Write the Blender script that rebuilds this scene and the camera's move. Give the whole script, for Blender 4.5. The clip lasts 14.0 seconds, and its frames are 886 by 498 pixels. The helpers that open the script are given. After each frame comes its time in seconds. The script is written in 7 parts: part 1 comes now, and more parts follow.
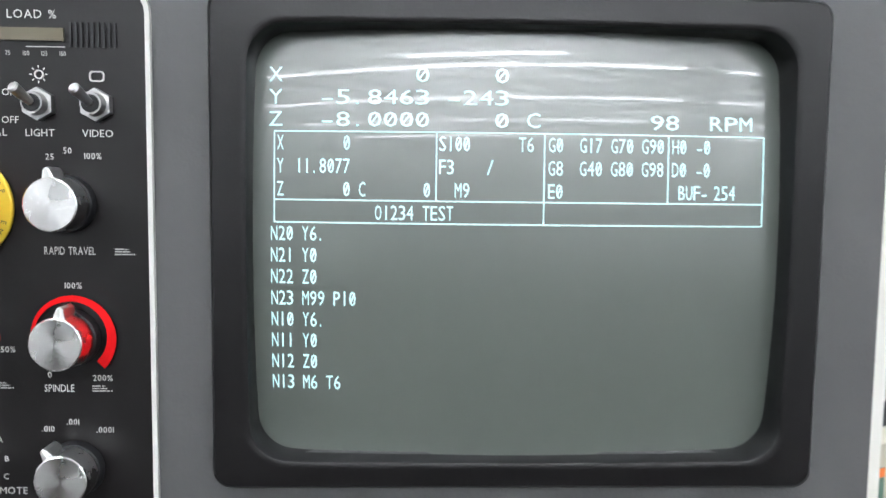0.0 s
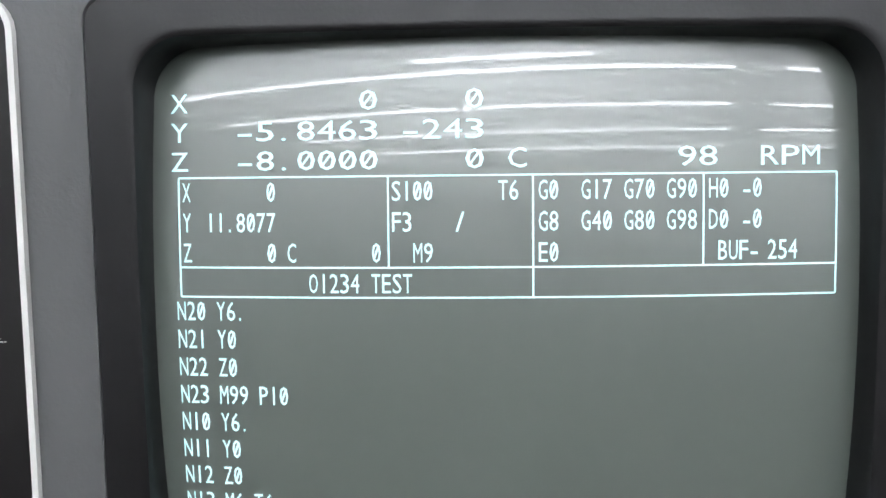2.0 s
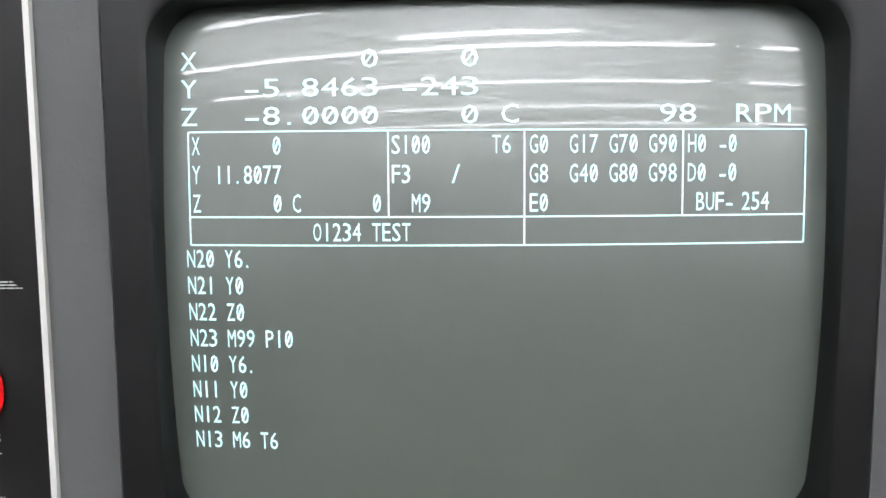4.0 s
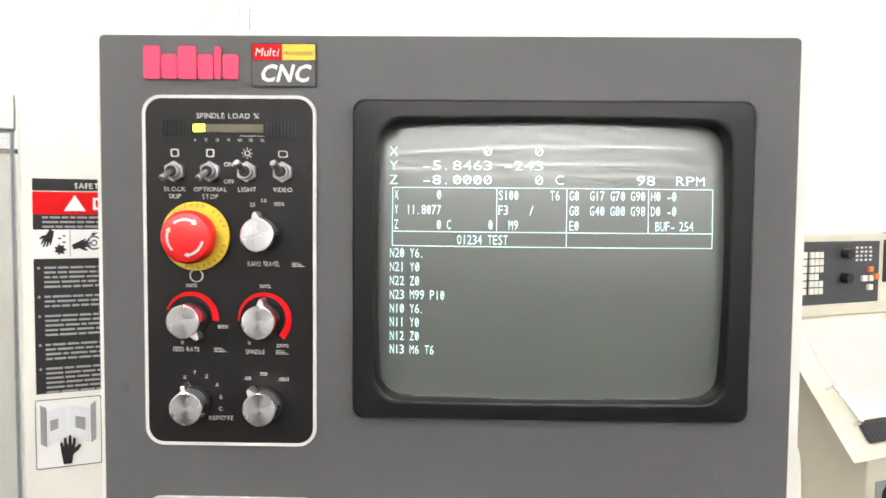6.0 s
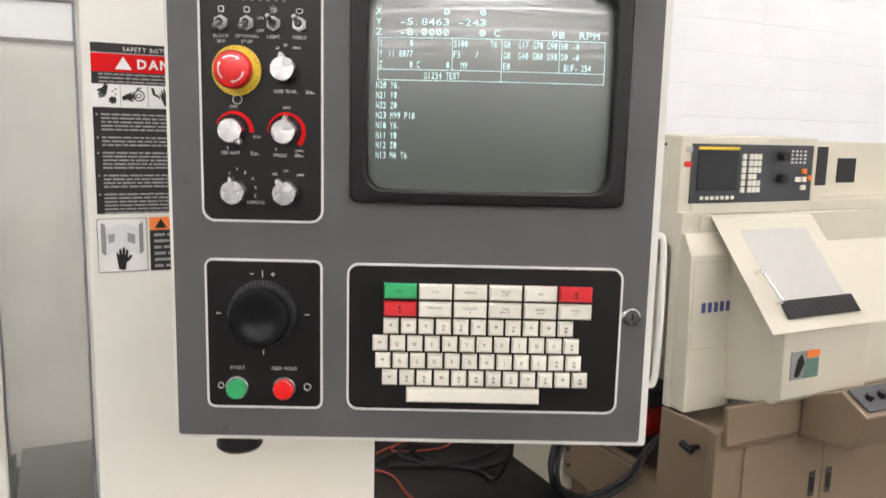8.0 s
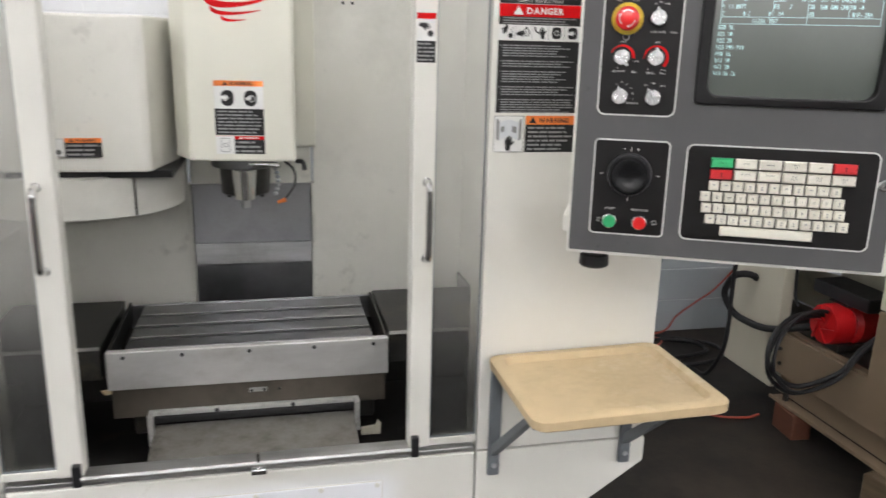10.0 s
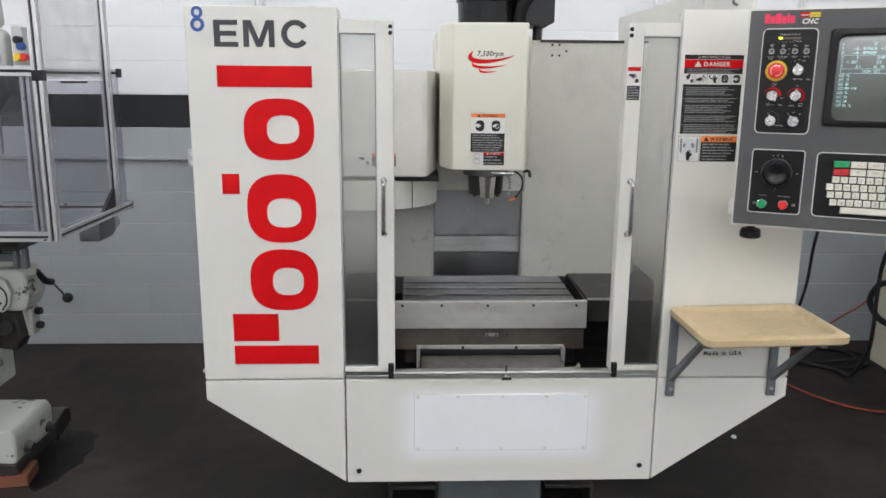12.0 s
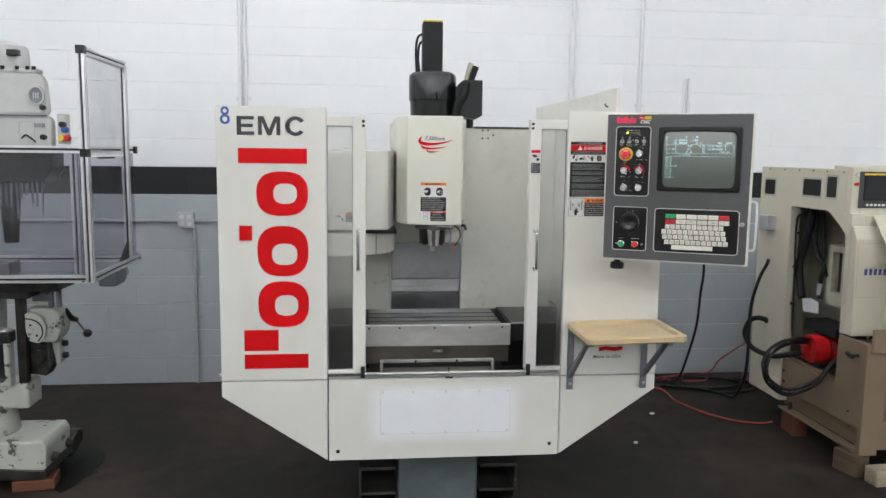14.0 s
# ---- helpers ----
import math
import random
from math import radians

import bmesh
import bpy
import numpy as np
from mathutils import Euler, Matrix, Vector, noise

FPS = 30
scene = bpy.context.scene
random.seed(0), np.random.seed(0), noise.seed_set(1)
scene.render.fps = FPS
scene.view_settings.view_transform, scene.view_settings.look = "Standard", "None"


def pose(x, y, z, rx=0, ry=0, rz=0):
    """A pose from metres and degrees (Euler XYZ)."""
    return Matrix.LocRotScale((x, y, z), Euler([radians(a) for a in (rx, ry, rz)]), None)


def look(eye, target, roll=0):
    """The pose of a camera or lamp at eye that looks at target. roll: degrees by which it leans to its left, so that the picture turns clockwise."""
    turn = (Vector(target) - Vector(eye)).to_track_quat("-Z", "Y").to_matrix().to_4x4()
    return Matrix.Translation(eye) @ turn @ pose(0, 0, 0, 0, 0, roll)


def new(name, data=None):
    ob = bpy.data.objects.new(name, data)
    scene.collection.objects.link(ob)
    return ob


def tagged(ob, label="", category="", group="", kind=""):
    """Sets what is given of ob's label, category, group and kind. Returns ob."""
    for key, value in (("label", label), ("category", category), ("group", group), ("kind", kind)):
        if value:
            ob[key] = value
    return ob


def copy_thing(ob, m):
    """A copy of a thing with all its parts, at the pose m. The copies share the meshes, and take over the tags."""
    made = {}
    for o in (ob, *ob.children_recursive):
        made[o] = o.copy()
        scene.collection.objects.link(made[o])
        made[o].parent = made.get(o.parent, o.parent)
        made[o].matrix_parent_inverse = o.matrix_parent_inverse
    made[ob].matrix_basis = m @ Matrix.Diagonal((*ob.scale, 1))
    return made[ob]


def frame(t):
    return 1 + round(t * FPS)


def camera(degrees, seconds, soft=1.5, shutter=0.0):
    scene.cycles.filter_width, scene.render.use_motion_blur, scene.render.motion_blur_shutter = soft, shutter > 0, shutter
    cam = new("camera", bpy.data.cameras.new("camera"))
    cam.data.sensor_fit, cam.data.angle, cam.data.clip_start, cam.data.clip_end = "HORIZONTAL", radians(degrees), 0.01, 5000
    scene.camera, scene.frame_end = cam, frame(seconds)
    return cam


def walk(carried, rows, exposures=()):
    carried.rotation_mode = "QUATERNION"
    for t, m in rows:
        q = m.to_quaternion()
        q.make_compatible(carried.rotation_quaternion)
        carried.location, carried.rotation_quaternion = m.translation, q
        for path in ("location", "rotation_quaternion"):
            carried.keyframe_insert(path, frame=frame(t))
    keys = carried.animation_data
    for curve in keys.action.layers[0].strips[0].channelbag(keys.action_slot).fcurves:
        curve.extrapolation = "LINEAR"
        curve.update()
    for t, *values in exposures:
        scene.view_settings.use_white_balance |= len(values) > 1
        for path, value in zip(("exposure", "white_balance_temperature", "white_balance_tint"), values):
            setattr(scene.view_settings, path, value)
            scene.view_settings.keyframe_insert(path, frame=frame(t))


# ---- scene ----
cam = camera(59.7, 14.0, shutter=0.3)
PATH = [
    (0, (0.681, -0.163, 1.798), (1.606, 1.602, 1.631), 0.7),
    (0.5, (0.715, -0.13, 1.815), (1.513, 1.696, 1.646), 0.8),
    (1, (0.725, -0.106, 1.825), (1.531, 1.719, 1.677), 0.1),
    (1.5, (0.747, -0.097, 1.821), (1.535, 1.735, 1.666), -0.2),
    (2, (0.756, -0.093, 1.821), (1.565, 1.727, 1.645), -0.6),
    (2.5, (0.757, -0.092, 1.818), (1.583, 1.719, 1.627), -0.5),
    (3, (0.758, -0.092, 1.809), (1.601, 1.711, 1.611), -0.4),
    (3.2, (0.756, -0.092, 1.811), (1.606, 1.704, 1.584), -0.5),
    (5.3, (0.662, -0.226, 1.802), (1.503, 1.582, 1.648), 0.9),
    (5.5, (0.638, -0.257, 1.81), (1.448, 1.564, 1.65), 0.9),
    (6, (0.574, -0.34, 1.809), (1.405, 1.476, 1.698), 0.5),
    (6.5, (0.528, -0.414, 1.807), (1.375, 1.396, 1.739), 0.3),
    (7, (0.495, -0.467, 1.787), (1.368, 1.327, 1.655), 0.0),
    (7.2, (0.49, -0.485, 1.772), (1.373, 1.303, 1.613), 0.4),
    (9.3, (0.311, -0.785, 1.701), (1.086, 0.983, 1.176), 2.0),
    (9.5, (0.252, -0.825, 1.709), (0.918, 0.984, 1.176), 2.5),
    (10, (0.052, -0.988, 1.728), (0.48, 0.9, 1.226), 1.4),
    (10.5, (-0.034, -1.16, 1.735), (0.234, 0.771, 1.29), 1.6),
    (11, (-0.075, -1.358, 1.729), (0.078, 0.59, 1.304), 2.2),
    (11.5, (-0.188, -1.54, 1.718), (-0.123, 0.418, 1.318), 0.1),
    (12, (-0.294, -1.753, 1.75), (-0.218, 0.2, 1.326), 0.5),
    (12.5, (-0.307, -2.045, 1.741), (-0.155, -0.084, 1.379), 0.6),
    (13, (-0.305, -2.29, 1.774), (-0.101, -0.326, 1.454), 0.8),
    (13.5, (-0.328, -2.5, 1.771), (-0.141, -0.527, 1.502), 0.3),
    (14, (-0.371, -2.649, 1.782), (-0.161, -0.675, 1.534), 0.7),
]
walk(cam, [(t, look(eye, target, roll)) for t, eye, target, roll in PATH],
     exposures=[(0.0, 0.53, 6150, 10), (3.2, 0.53, 6150, 10), (5.5, 0.65, 6800, 13), (6.0, 0.67, 6800, 13), (6.5, 0.53, 6800, 14), (7.0, 0.37, 6800, 15), (7.2, 0.25, 6850, 15), (9.5, 0.22, 6700, 14), (10.0, 0.10, 6600, 13), (11.0, -0.07, 6450, 12), (12.0, -0.10, 6400, 11), (14.0, -0.17, 6400, 10)])

# ---------------------------------------------------------------- world and light
world = bpy.data.worlds.new("world")
scene.world = world
world.use_nodes = True
world.node_tree.nodes["Background"].inputs[0].default_value = (0.75, 0.85, 1.0, 1)
world.node_tree.nodes["Background"].inputs[1].default_value = 0.3

TUBE_POWER = 47.0       # glow of the ceiling tubes

# ---------------------------------------------------------------- materials


def node(nt, kind, x=0, **values):
    n = nt.nodes.new(kind)
    for key, value in values.items():
        n.inputs[key.replace("_", " ")].default_value = value
    return n


def surf(name, col, rough=0.5, metal=0.0, var=0.10, scale=6.0, bump=0.05, bscale=180.0, stain=None, amount=0.0,
         sscale=3.0, aniso=None, coat=0.0, spec=0.5, piece=0.0, cut=(0.52, 0.74)):
    """A surface with grain, slow tone variation, stains and wear at real size."""
    m = bpy.data.materials.new(name)
    m.use_nodes = True
    nt = m.node_tree
    bsdf = nt.nodes["Principled BSDF"]
    tc = nt.nodes.new("ShaderNodeTexCoord")
    src = tc.outputs["Object"]
    if aniso:
        mp = nt.nodes.new("ShaderNodeMapping")
        mp.inputs["Scale"].default_value = aniso
        nt.links.new(src, mp.inputs["Vector"])
        src = mp.outputs["Vector"]
    big = node(nt, "ShaderNodeTexNoise", Scale=scale, Detail=5.0, Roughness=0.6)
    nt.links.new(src, big.inputs["Vector"])
    fine = node(nt, "ShaderNodeTexNoise", Scale=bscale, Detail=3.0, Roughness=0.55)
    nt.links.new(src, fine.inputs["Vector"])
    ramp = nt.nodes.new("ShaderNodeValToRGB")
    lo = [max(c * (1 - var), 0) for c in col]
    hi = [min(c * (1 + var), 1) for c in col]
    ramp.color_ramp.elements[0].position, ramp.color_ramp.elements[1].position = 0.3, 0.7
    ramp.color_ramp.elements[0].color, ramp.color_ramp.elements[1].color = (*lo, 1), (*hi, 1)
    nt.links.new(big.outputs["Fac"], ramp.inputs["Fac"])
    out = ramp.outputs["Color"]
    if piece:
        info = nt.nodes.new("ShaderNodeObjectInfo")
        hsv = nt.nodes.new("ShaderNodeHueSaturation")
        mr = node(nt, "ShaderNodeMapRange")
        mr.inputs["To Min"].default_value, mr.inputs["To Max"].default_value = 1 - piece, 1 + piece
        nt.links.new(info.outputs["Random"], mr.inputs["Value"])
        nt.links.new(mr.outputs["Result"], hsv.inputs["Value"])
        nt.links.new(out, hsv.inputs["Color"])
        out = hsv.outputs["Color"]
    if stain:
        sn = node(nt, "ShaderNodeTexNoise", Scale=sscale, Detail=8.0, Roughness=0.7)
        nt.links.new(tc.outputs["Object"], sn.inputs["Vector"])
        sr = nt.nodes.new("ShaderNodeValToRGB")
        sr.color_ramp.elements[0].position, sr.color_ramp.elements[1].position = cut
        sr.color_ramp.elements[0].color, sr.color_ramp.elements[1].color = (0, 0, 0, 1), (amount, amount, amount, 1)
        nt.links.new(sn.outputs["Fac"], sr.inputs["Fac"])
        mix = nt.nodes.new("ShaderNodeMix")
        mix.data_type = "RGBA"
        nt.links.new(sr.outputs["Color"], mix.inputs["Factor"])
        nt.links.new(out, mix.inputs["A"])
        mix.inputs["B"].default_value = (*stain, 1)
        out = mix.outputs["Result"]
    nt.links.new(out, bsdf.inputs["Base Color"])
    rr = node(nt, "ShaderNodeMapRange")
    rr.inputs["To Min"].default_value, rr.inputs["To Max"].default_value = max(rough - 0.08, 0.02), min(rough + 0.1, 1)
    nt.links.new(big.outputs["Fac"], rr.inputs["Value"])
    nt.links.new(rr.outputs["Result"], bsdf.inputs["Roughness"])
    bsdf.inputs["Metallic"].default_value = metal
    bsdf.inputs["Specular IOR Level"].default_value = spec
    bsdf.inputs["Coat Weight"].default_value = coat
    if bump:
        bp = node(nt, "ShaderNodeBump", Strength=bump, Distance=0.002)
        nt.links.new(fine.outputs["Fac"], bp.inputs["Height"])
        nt.links.new(bp.outputs["Normal"], bsdf.inputs["Normal"])
    return m


def glow(name, col, power):
    m = bpy.data.materials.new(name)
    m.use_nodes = True
    b = m.node_tree.nodes["Principled BSDF"]
    b.inputs["Base Color"].default_value = (*[c * 0.5 for c in col], 1)
    b.inputs["Emission Color"].default_value = (*col, 1)
    b.inputs["Emission Strength"].default_value = power
    return m


def clear(name, tint=(0.95, 0.97, 0.96), rough=0.02, haze=0.0, foot_shade=None):
    """A thin clear sheet: lets light straight through and mirrors by its angle. Its last colour is a tint painted in
    for the shade behind, darker downwards.
    """
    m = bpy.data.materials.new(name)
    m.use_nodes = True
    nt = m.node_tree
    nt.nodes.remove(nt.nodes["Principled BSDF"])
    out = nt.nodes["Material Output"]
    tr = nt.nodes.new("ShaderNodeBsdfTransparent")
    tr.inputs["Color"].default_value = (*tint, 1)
    # painted shade: the tint darkens downwards, with a wavy edge
    if foot_shade:
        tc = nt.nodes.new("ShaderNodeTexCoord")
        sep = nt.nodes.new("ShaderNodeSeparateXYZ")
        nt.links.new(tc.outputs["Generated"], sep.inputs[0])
        waver = node(nt, "ShaderNodeTexNoise", Scale=9.0, Detail=6.0, Roughness=0.6)
        nt.links.new(tc.outputs["Object"], waver.inputs["Vector"])
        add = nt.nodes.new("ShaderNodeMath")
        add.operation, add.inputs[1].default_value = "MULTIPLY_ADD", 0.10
        nt.links.new(waver.outputs["Fac"], add.inputs[0])
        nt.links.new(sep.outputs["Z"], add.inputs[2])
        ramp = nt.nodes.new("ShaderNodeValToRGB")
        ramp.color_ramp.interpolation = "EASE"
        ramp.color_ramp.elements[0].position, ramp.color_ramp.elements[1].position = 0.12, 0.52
        ramp.color_ramp.elements[0].color, ramp.color_ramp.elements[1].color = (*foot_shade, 1), (*tint, 1)
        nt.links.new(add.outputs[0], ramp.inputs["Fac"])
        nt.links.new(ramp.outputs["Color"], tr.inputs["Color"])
    gl = nt.nodes.new("ShaderNodeBsdfGlossy")
    gl.inputs["Roughness"].default_value = rough
    lw = nt.nodes.new("ShaderNodeLayerWeight")
    lw.inputs["Blend"].default_value = 0.5
    pw = nt.nodes.new("ShaderNodeMath")
    pw.operation, pw.inputs[1].default_value = "POWER", 5.0
    nt.links.new(lw.outputs["Facing"], pw.inputs[0])
    fr = node(nt, "ShaderNodeMapRange")
    fr.inputs["To Min"].default_value, fr.inputs["To Max"].default_value = 0.035, 0.55
    nt.links.new(pw.outputs[0], fr.inputs["Value"])
    mx = nt.nodes.new("ShaderNodeMixShader")
    nt.links.new(fr.outputs[0], mx.inputs["Fac"])
    last = tr.outputs[0]
    if haze:
        df = nt.nodes.new("ShaderNodeBsdfDiffuse")
        df.inputs["Color"].default_value = (0.70, 0.69, 0.665, 1)
        no = node(nt, "ShaderNodeTexNoise", Scale=5.0, Detail=6.0)
        mr = node(nt, "ShaderNodeMapRange")
        mr.inputs["From Min"].default_value, mr.inputs["From Max"].default_value = -0.6 if foot_shade else 0.35, 0.75
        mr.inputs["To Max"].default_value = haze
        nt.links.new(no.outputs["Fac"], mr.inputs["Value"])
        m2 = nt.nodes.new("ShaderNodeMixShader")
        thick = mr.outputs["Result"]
        # the haze thins downwards along with the painted shade
        if foot_shade:
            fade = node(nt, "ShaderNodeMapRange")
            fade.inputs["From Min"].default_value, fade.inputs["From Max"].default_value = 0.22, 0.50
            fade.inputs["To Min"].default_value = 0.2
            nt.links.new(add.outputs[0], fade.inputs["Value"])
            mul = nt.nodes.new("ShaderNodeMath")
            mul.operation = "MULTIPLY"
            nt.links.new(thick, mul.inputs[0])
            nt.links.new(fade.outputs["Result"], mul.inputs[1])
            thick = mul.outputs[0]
        nt.links.new(thick, m2.inputs["Fac"])
        nt.links.new(last, m2.inputs[1])
        nt.links.new(df.outputs[0], m2.inputs[2])
        last = m2.outputs[0]
    nt.links.new(last, mx.inputs[1])
    nt.links.new(gl.outputs[0], mx.inputs[2])
    nt.links.new(mx.outputs[0], out.inputs["Surface"])
    return m


M_FLOOR = surf("floor_paint", (0.0125, 0.0106, 0.0092), 0.58, spec=0.18, var=0.6, scale=0.9, bump=0.25, bscale=45, stain=(0.036, 0.028, 0.022),
               amount=0.7, sscale=1.3, cut=(0.46, 0.78))


def layer(m, colour, scale, cut, amount, stretch=(1, 1, 1)):
    """Lays specks, dust or streaks of another colour over a surface."""
    nt = m.node_tree
    bsdf = nt.nodes["Principled BSDF"]
    old = bsdf.inputs["Base Color"].links[0].from_socket
    tc = nt.nodes.new("ShaderNodeTexCoord")
    mp = nt.nodes.new("ShaderNodeMapping")
    mp.inputs["Scale"].default_value = stretch
    nt.links.new(tc.outputs["Object"], mp.inputs["Vector"])
    no = node(nt, "ShaderNodeTexNoise", Scale=scale, Detail=6.0, Roughness=0.65)
    nt.links.new(mp.outputs["Vector"], no.inputs["Vector"])
    mr = node(nt, "ShaderNodeMapRange")
    mr.inputs["From Min"].default_value, mr.inputs["From Max"].default_value = cut
    mr.inputs["To Max"].default_value = amount
    nt.links.new(no.outputs["Fac"], mr.inputs["Value"])
    mx = nt.nodes.new("ShaderNodeMix")
    mx.data_type = "RGBA"
    nt.links.new(mr.outputs["Result"], mx.inputs["Factor"])
    nt.links.new(old, mx.inputs["A"])
    mx.inputs["B"].default_value = (*colour, 1)
    nt.links.new(mx.outputs["Result"], bsdf.inputs["Base Color"])
    return m


layer(M_FLOOR, (0.066, 0.048, 0.036), 1.1, (0.44, 0.76), 0.65)
layer(M_FLOOR, (0.004, 0.004, 0.004), 2.3, (0.56, 0.70), 0.8)
layer(M_FLOOR, (0.10, 0.09, 0.08), 46.0, (0.72, 0.76), 0.55)
M_BLOCK_W = surf("block_white", (0.755, 0.765, 0.775), 0.6, var=0.03, scale=3, bump=0.35, bscale=140, piece=0.006)
M_BLOCK_D = surf("block_dark", (0.014, 0.015, 0.0165), 0.5, spec=0.3, var=0.15, scale=3, bump=0.35, bscale=140, piece=0.05)
M_BLOCK_G = surf("block_grey", (0.345, 0.373, 0.392), 0.55, var=0.05, scale=3, bump=0.35, bscale=140, stain=(0.28, 0.29, 0.30),
                 amount=0.35, sscale=1.6, piece=0.02)
M_CEIL = surf("ceiling_paint", (0.78, 0.78, 0.77), 0.8, var=0.05, scale=1.0)
M_WALLP = surf("wall_paint", (0.74, 0.75, 0.75), 0.7, var=0.05, scale=1.2)
M_CREAM = surf("machine_cream", (0.72, 0.71, 0.655), 0.38, var=0.025, scale=4, bump=0.10, bscale=420, stain=(0.60, 0.58, 0.51),
               amount=0.22, sscale=2.6)
M_CREAM2 = surf("inner_cream", (0.71, 0.70, 0.645), 0.45, var=0.05, scale=3, bump=0.08, bscale=300, stain=(0.40, 0.40, 0.35),
                amount=0.35, sscale=3.5)
M_WHITE = surf("fresh_white", (0.84, 0.855, 0.88), 0.42, var=0.02, scale=9, bump=0.06, bscale=300)
layer(M_CREAM, (0.34, 0.31, 0.25), 16.0, (0.69, 0.75), 0.45)
layer(M_CREAM2, (0.22, 0.21, 0.18), 9.0, (0.62, 0.78), 0.5)
M_HEAD = surf("head_cream", (0.70, 0.69, 0.60), 0.36, var=0.03, scale=4, bump=0.08, bscale=380)
M_RED = surf("decal_red", (0.56, 0.005, 0.007), 0.5, spec=0.12, var=0.03, scale=8, bump=0.02)
M_BLACKTXT = surf("decal_dark", (0.035, 0.036, 0.042), 0.45, var=0.1, scale=20, bump=0.0)
M_NAVY = surf("decal_navy", (0.045, 0.055, 0.19), 0.5, var=0.1, scale=20, bump=0.0)
M_BLUE = surf("decal_blue", (0.03, 0.09, 0.33), 0.45, var=0.1, scale=20, bump=0.0)
M_GREY = surf("pendant_grey", (0.084, 0.0835, 0.0845), 0.46, spec=0.32, var=0.05, scale=7, bump=0.10, bscale=500)
M_PANEL = surf("pendant_black", (0.0075, 0.0064, 0.0066), 0.36, spec=0.3, var=0.15, scale=9, bump=0.05, bscale=500)
M_BEZEL = surf("bezel_black", (0.007, 0.0064, 0.0068), 0.34, spec=0.30, var=0.15, scale=10, bump=0.05, bscale=600)
M_LIP = surf("lip_black", (0.005, 0.005, 0.0055), 0.4, var=0.1, scale=10, bump=0.05, spec=0.4)
M_LINE = surf("line_white", (0.62, 0.61, 0.585), 0.5, var=0.03, scale=20, bump=0.0)
M_ALU = surf("turned_aluminium", (0.83, 0.83, 0.82), 0.28, 1.0, var=0.06, scale=40, bump=0.03, bscale=700)
layer(M_GREY, (0.105, 0.102, 0.10), 9.0, (0.55, 0.75), 0.5)
layer(M_GREY, (0.045, 0.044, 0.044), 30.0, (0.66, 0.74), 0.5)
M_CHROME = surf("chrome", (0.78, 0.78, 0.77), 0.16, 1.0, var=0.05, scale=15, bump=0.02)
M_STEEL = surf("worn_steel", (0.47, 0.47, 0.47), 0.36, 1.0, var=0.22, scale=7, bump=0.06, bscale=260, stain=(0.22, 0.20, 0.17),
               amount=0.5, sscale=6, aniso=(0.35, 3, 3))
M_STEELD = surf("way_cover_steel", (0.30, 0.30, 0.31), 0.34, 1.0, var=0.25, scale=5, bump=0.05, bscale=240, stain=(0.12, 0.11, 0.10),
                amount=0.5, sscale=5)
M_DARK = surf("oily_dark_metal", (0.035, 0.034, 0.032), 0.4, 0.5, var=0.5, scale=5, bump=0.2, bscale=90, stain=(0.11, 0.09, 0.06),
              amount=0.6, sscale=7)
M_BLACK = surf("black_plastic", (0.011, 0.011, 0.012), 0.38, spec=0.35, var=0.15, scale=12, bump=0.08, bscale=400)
M_MOTOR = surf("black_enamel", (0.008, 0.008, 0.009), 0.2, spec=0.5, var=0.2, scale=14, bump=0.06, bscale=60)
M_RUBBER = surf("black_rubber", (0.013, 0.013, 0.014), 0.55, spec=0.25, var=0.2, scale=12, bump=0.15, bscale=300)
M_REDKNOB = surf("red_plastic", (0.66, 0.012, 0.012), 0.32, var=0.04, scale=12, bump=0.02, coat=0.3)
M_YELLOW = surf("yellow_plate", (0.74, 0.52, 0.035), 0.45, var=0.04, scale=20, bump=0.02)
M_GREEN = surf("green_plastic", (0.02, 0.33, 0.12), 0.4, var=0.05, scale=20, bump=0.03)
M_KEY = surf("key_ivory", (0.72, 0.69, 0.60), 0.45, var=0.05, scale=30, bump=0.05, bscale=700, piece=0.03)
M_KEYRED = surf("key_red", (0.55, 0.02, 0.025), 0.42, var=0.04, scale=30, bump=0.05)
M_ORANGE = surf("label_orange", (0.80, 0.20, 0.035), 0.5, var=0.04, scale=20, bump=0.0)
M_LABELBLK = surf("label_black", (0.015, 0.0145, 0.015), 0.4, spec=0.3, var=0.12, scale=20, bump=0.0)
M_LABELWHT = surf("label_white", (0.74, 0.74, 0.72), 0.42, var=0.04, scale=20, bump=0.0)
M_LABELGRY = surf("label_print", (0.25, 0.25, 0.25), 0.45, var=0.1, scale=30, bump=0.0)
M_TRAY = surf("tray_plastic", (0.58, 0.445, 0.265), 0.5, var=0.07, scale=7, bump=0.2, bscale=420, stain=(0.34, 0.26, 0.14),
              amount=0.65, sscale=3.2, cut=(0.46, 0.68))
layer(M_TRAY, (0.20, 0.14, 0.07), 22.0, (0.66, 0.74), 0.5)
layer(M_TRAY, (0.74, 0.62, 0.46), 6.0, (0.58, 0.72), 0.5)
M_BRACKET = surf("bracket_grey", (0.16, 0.175, 0.19), 0.5, 0.3, var=0.12, scale=14, bump=0.08)
M_BASE = surf("base_greygreen", (0.095, 0.115, 0.117), 0.5, var=0.12, scale=6, bump=0.12, bscale=120, stain=(0.05, 0.055, 0.055),
              amount=0.6, sscale=5)
M_SCREEN = surf("tube_glass", (0.093, 0.107, 0.093), -0.078, var=0.02, scale=3, bump=0.0, spec=0.18, coat=1.0)
M_SCREEN.node_tree.nodes["Principled BSDF"].inputs["Coat IOR"].default_value = 1.86
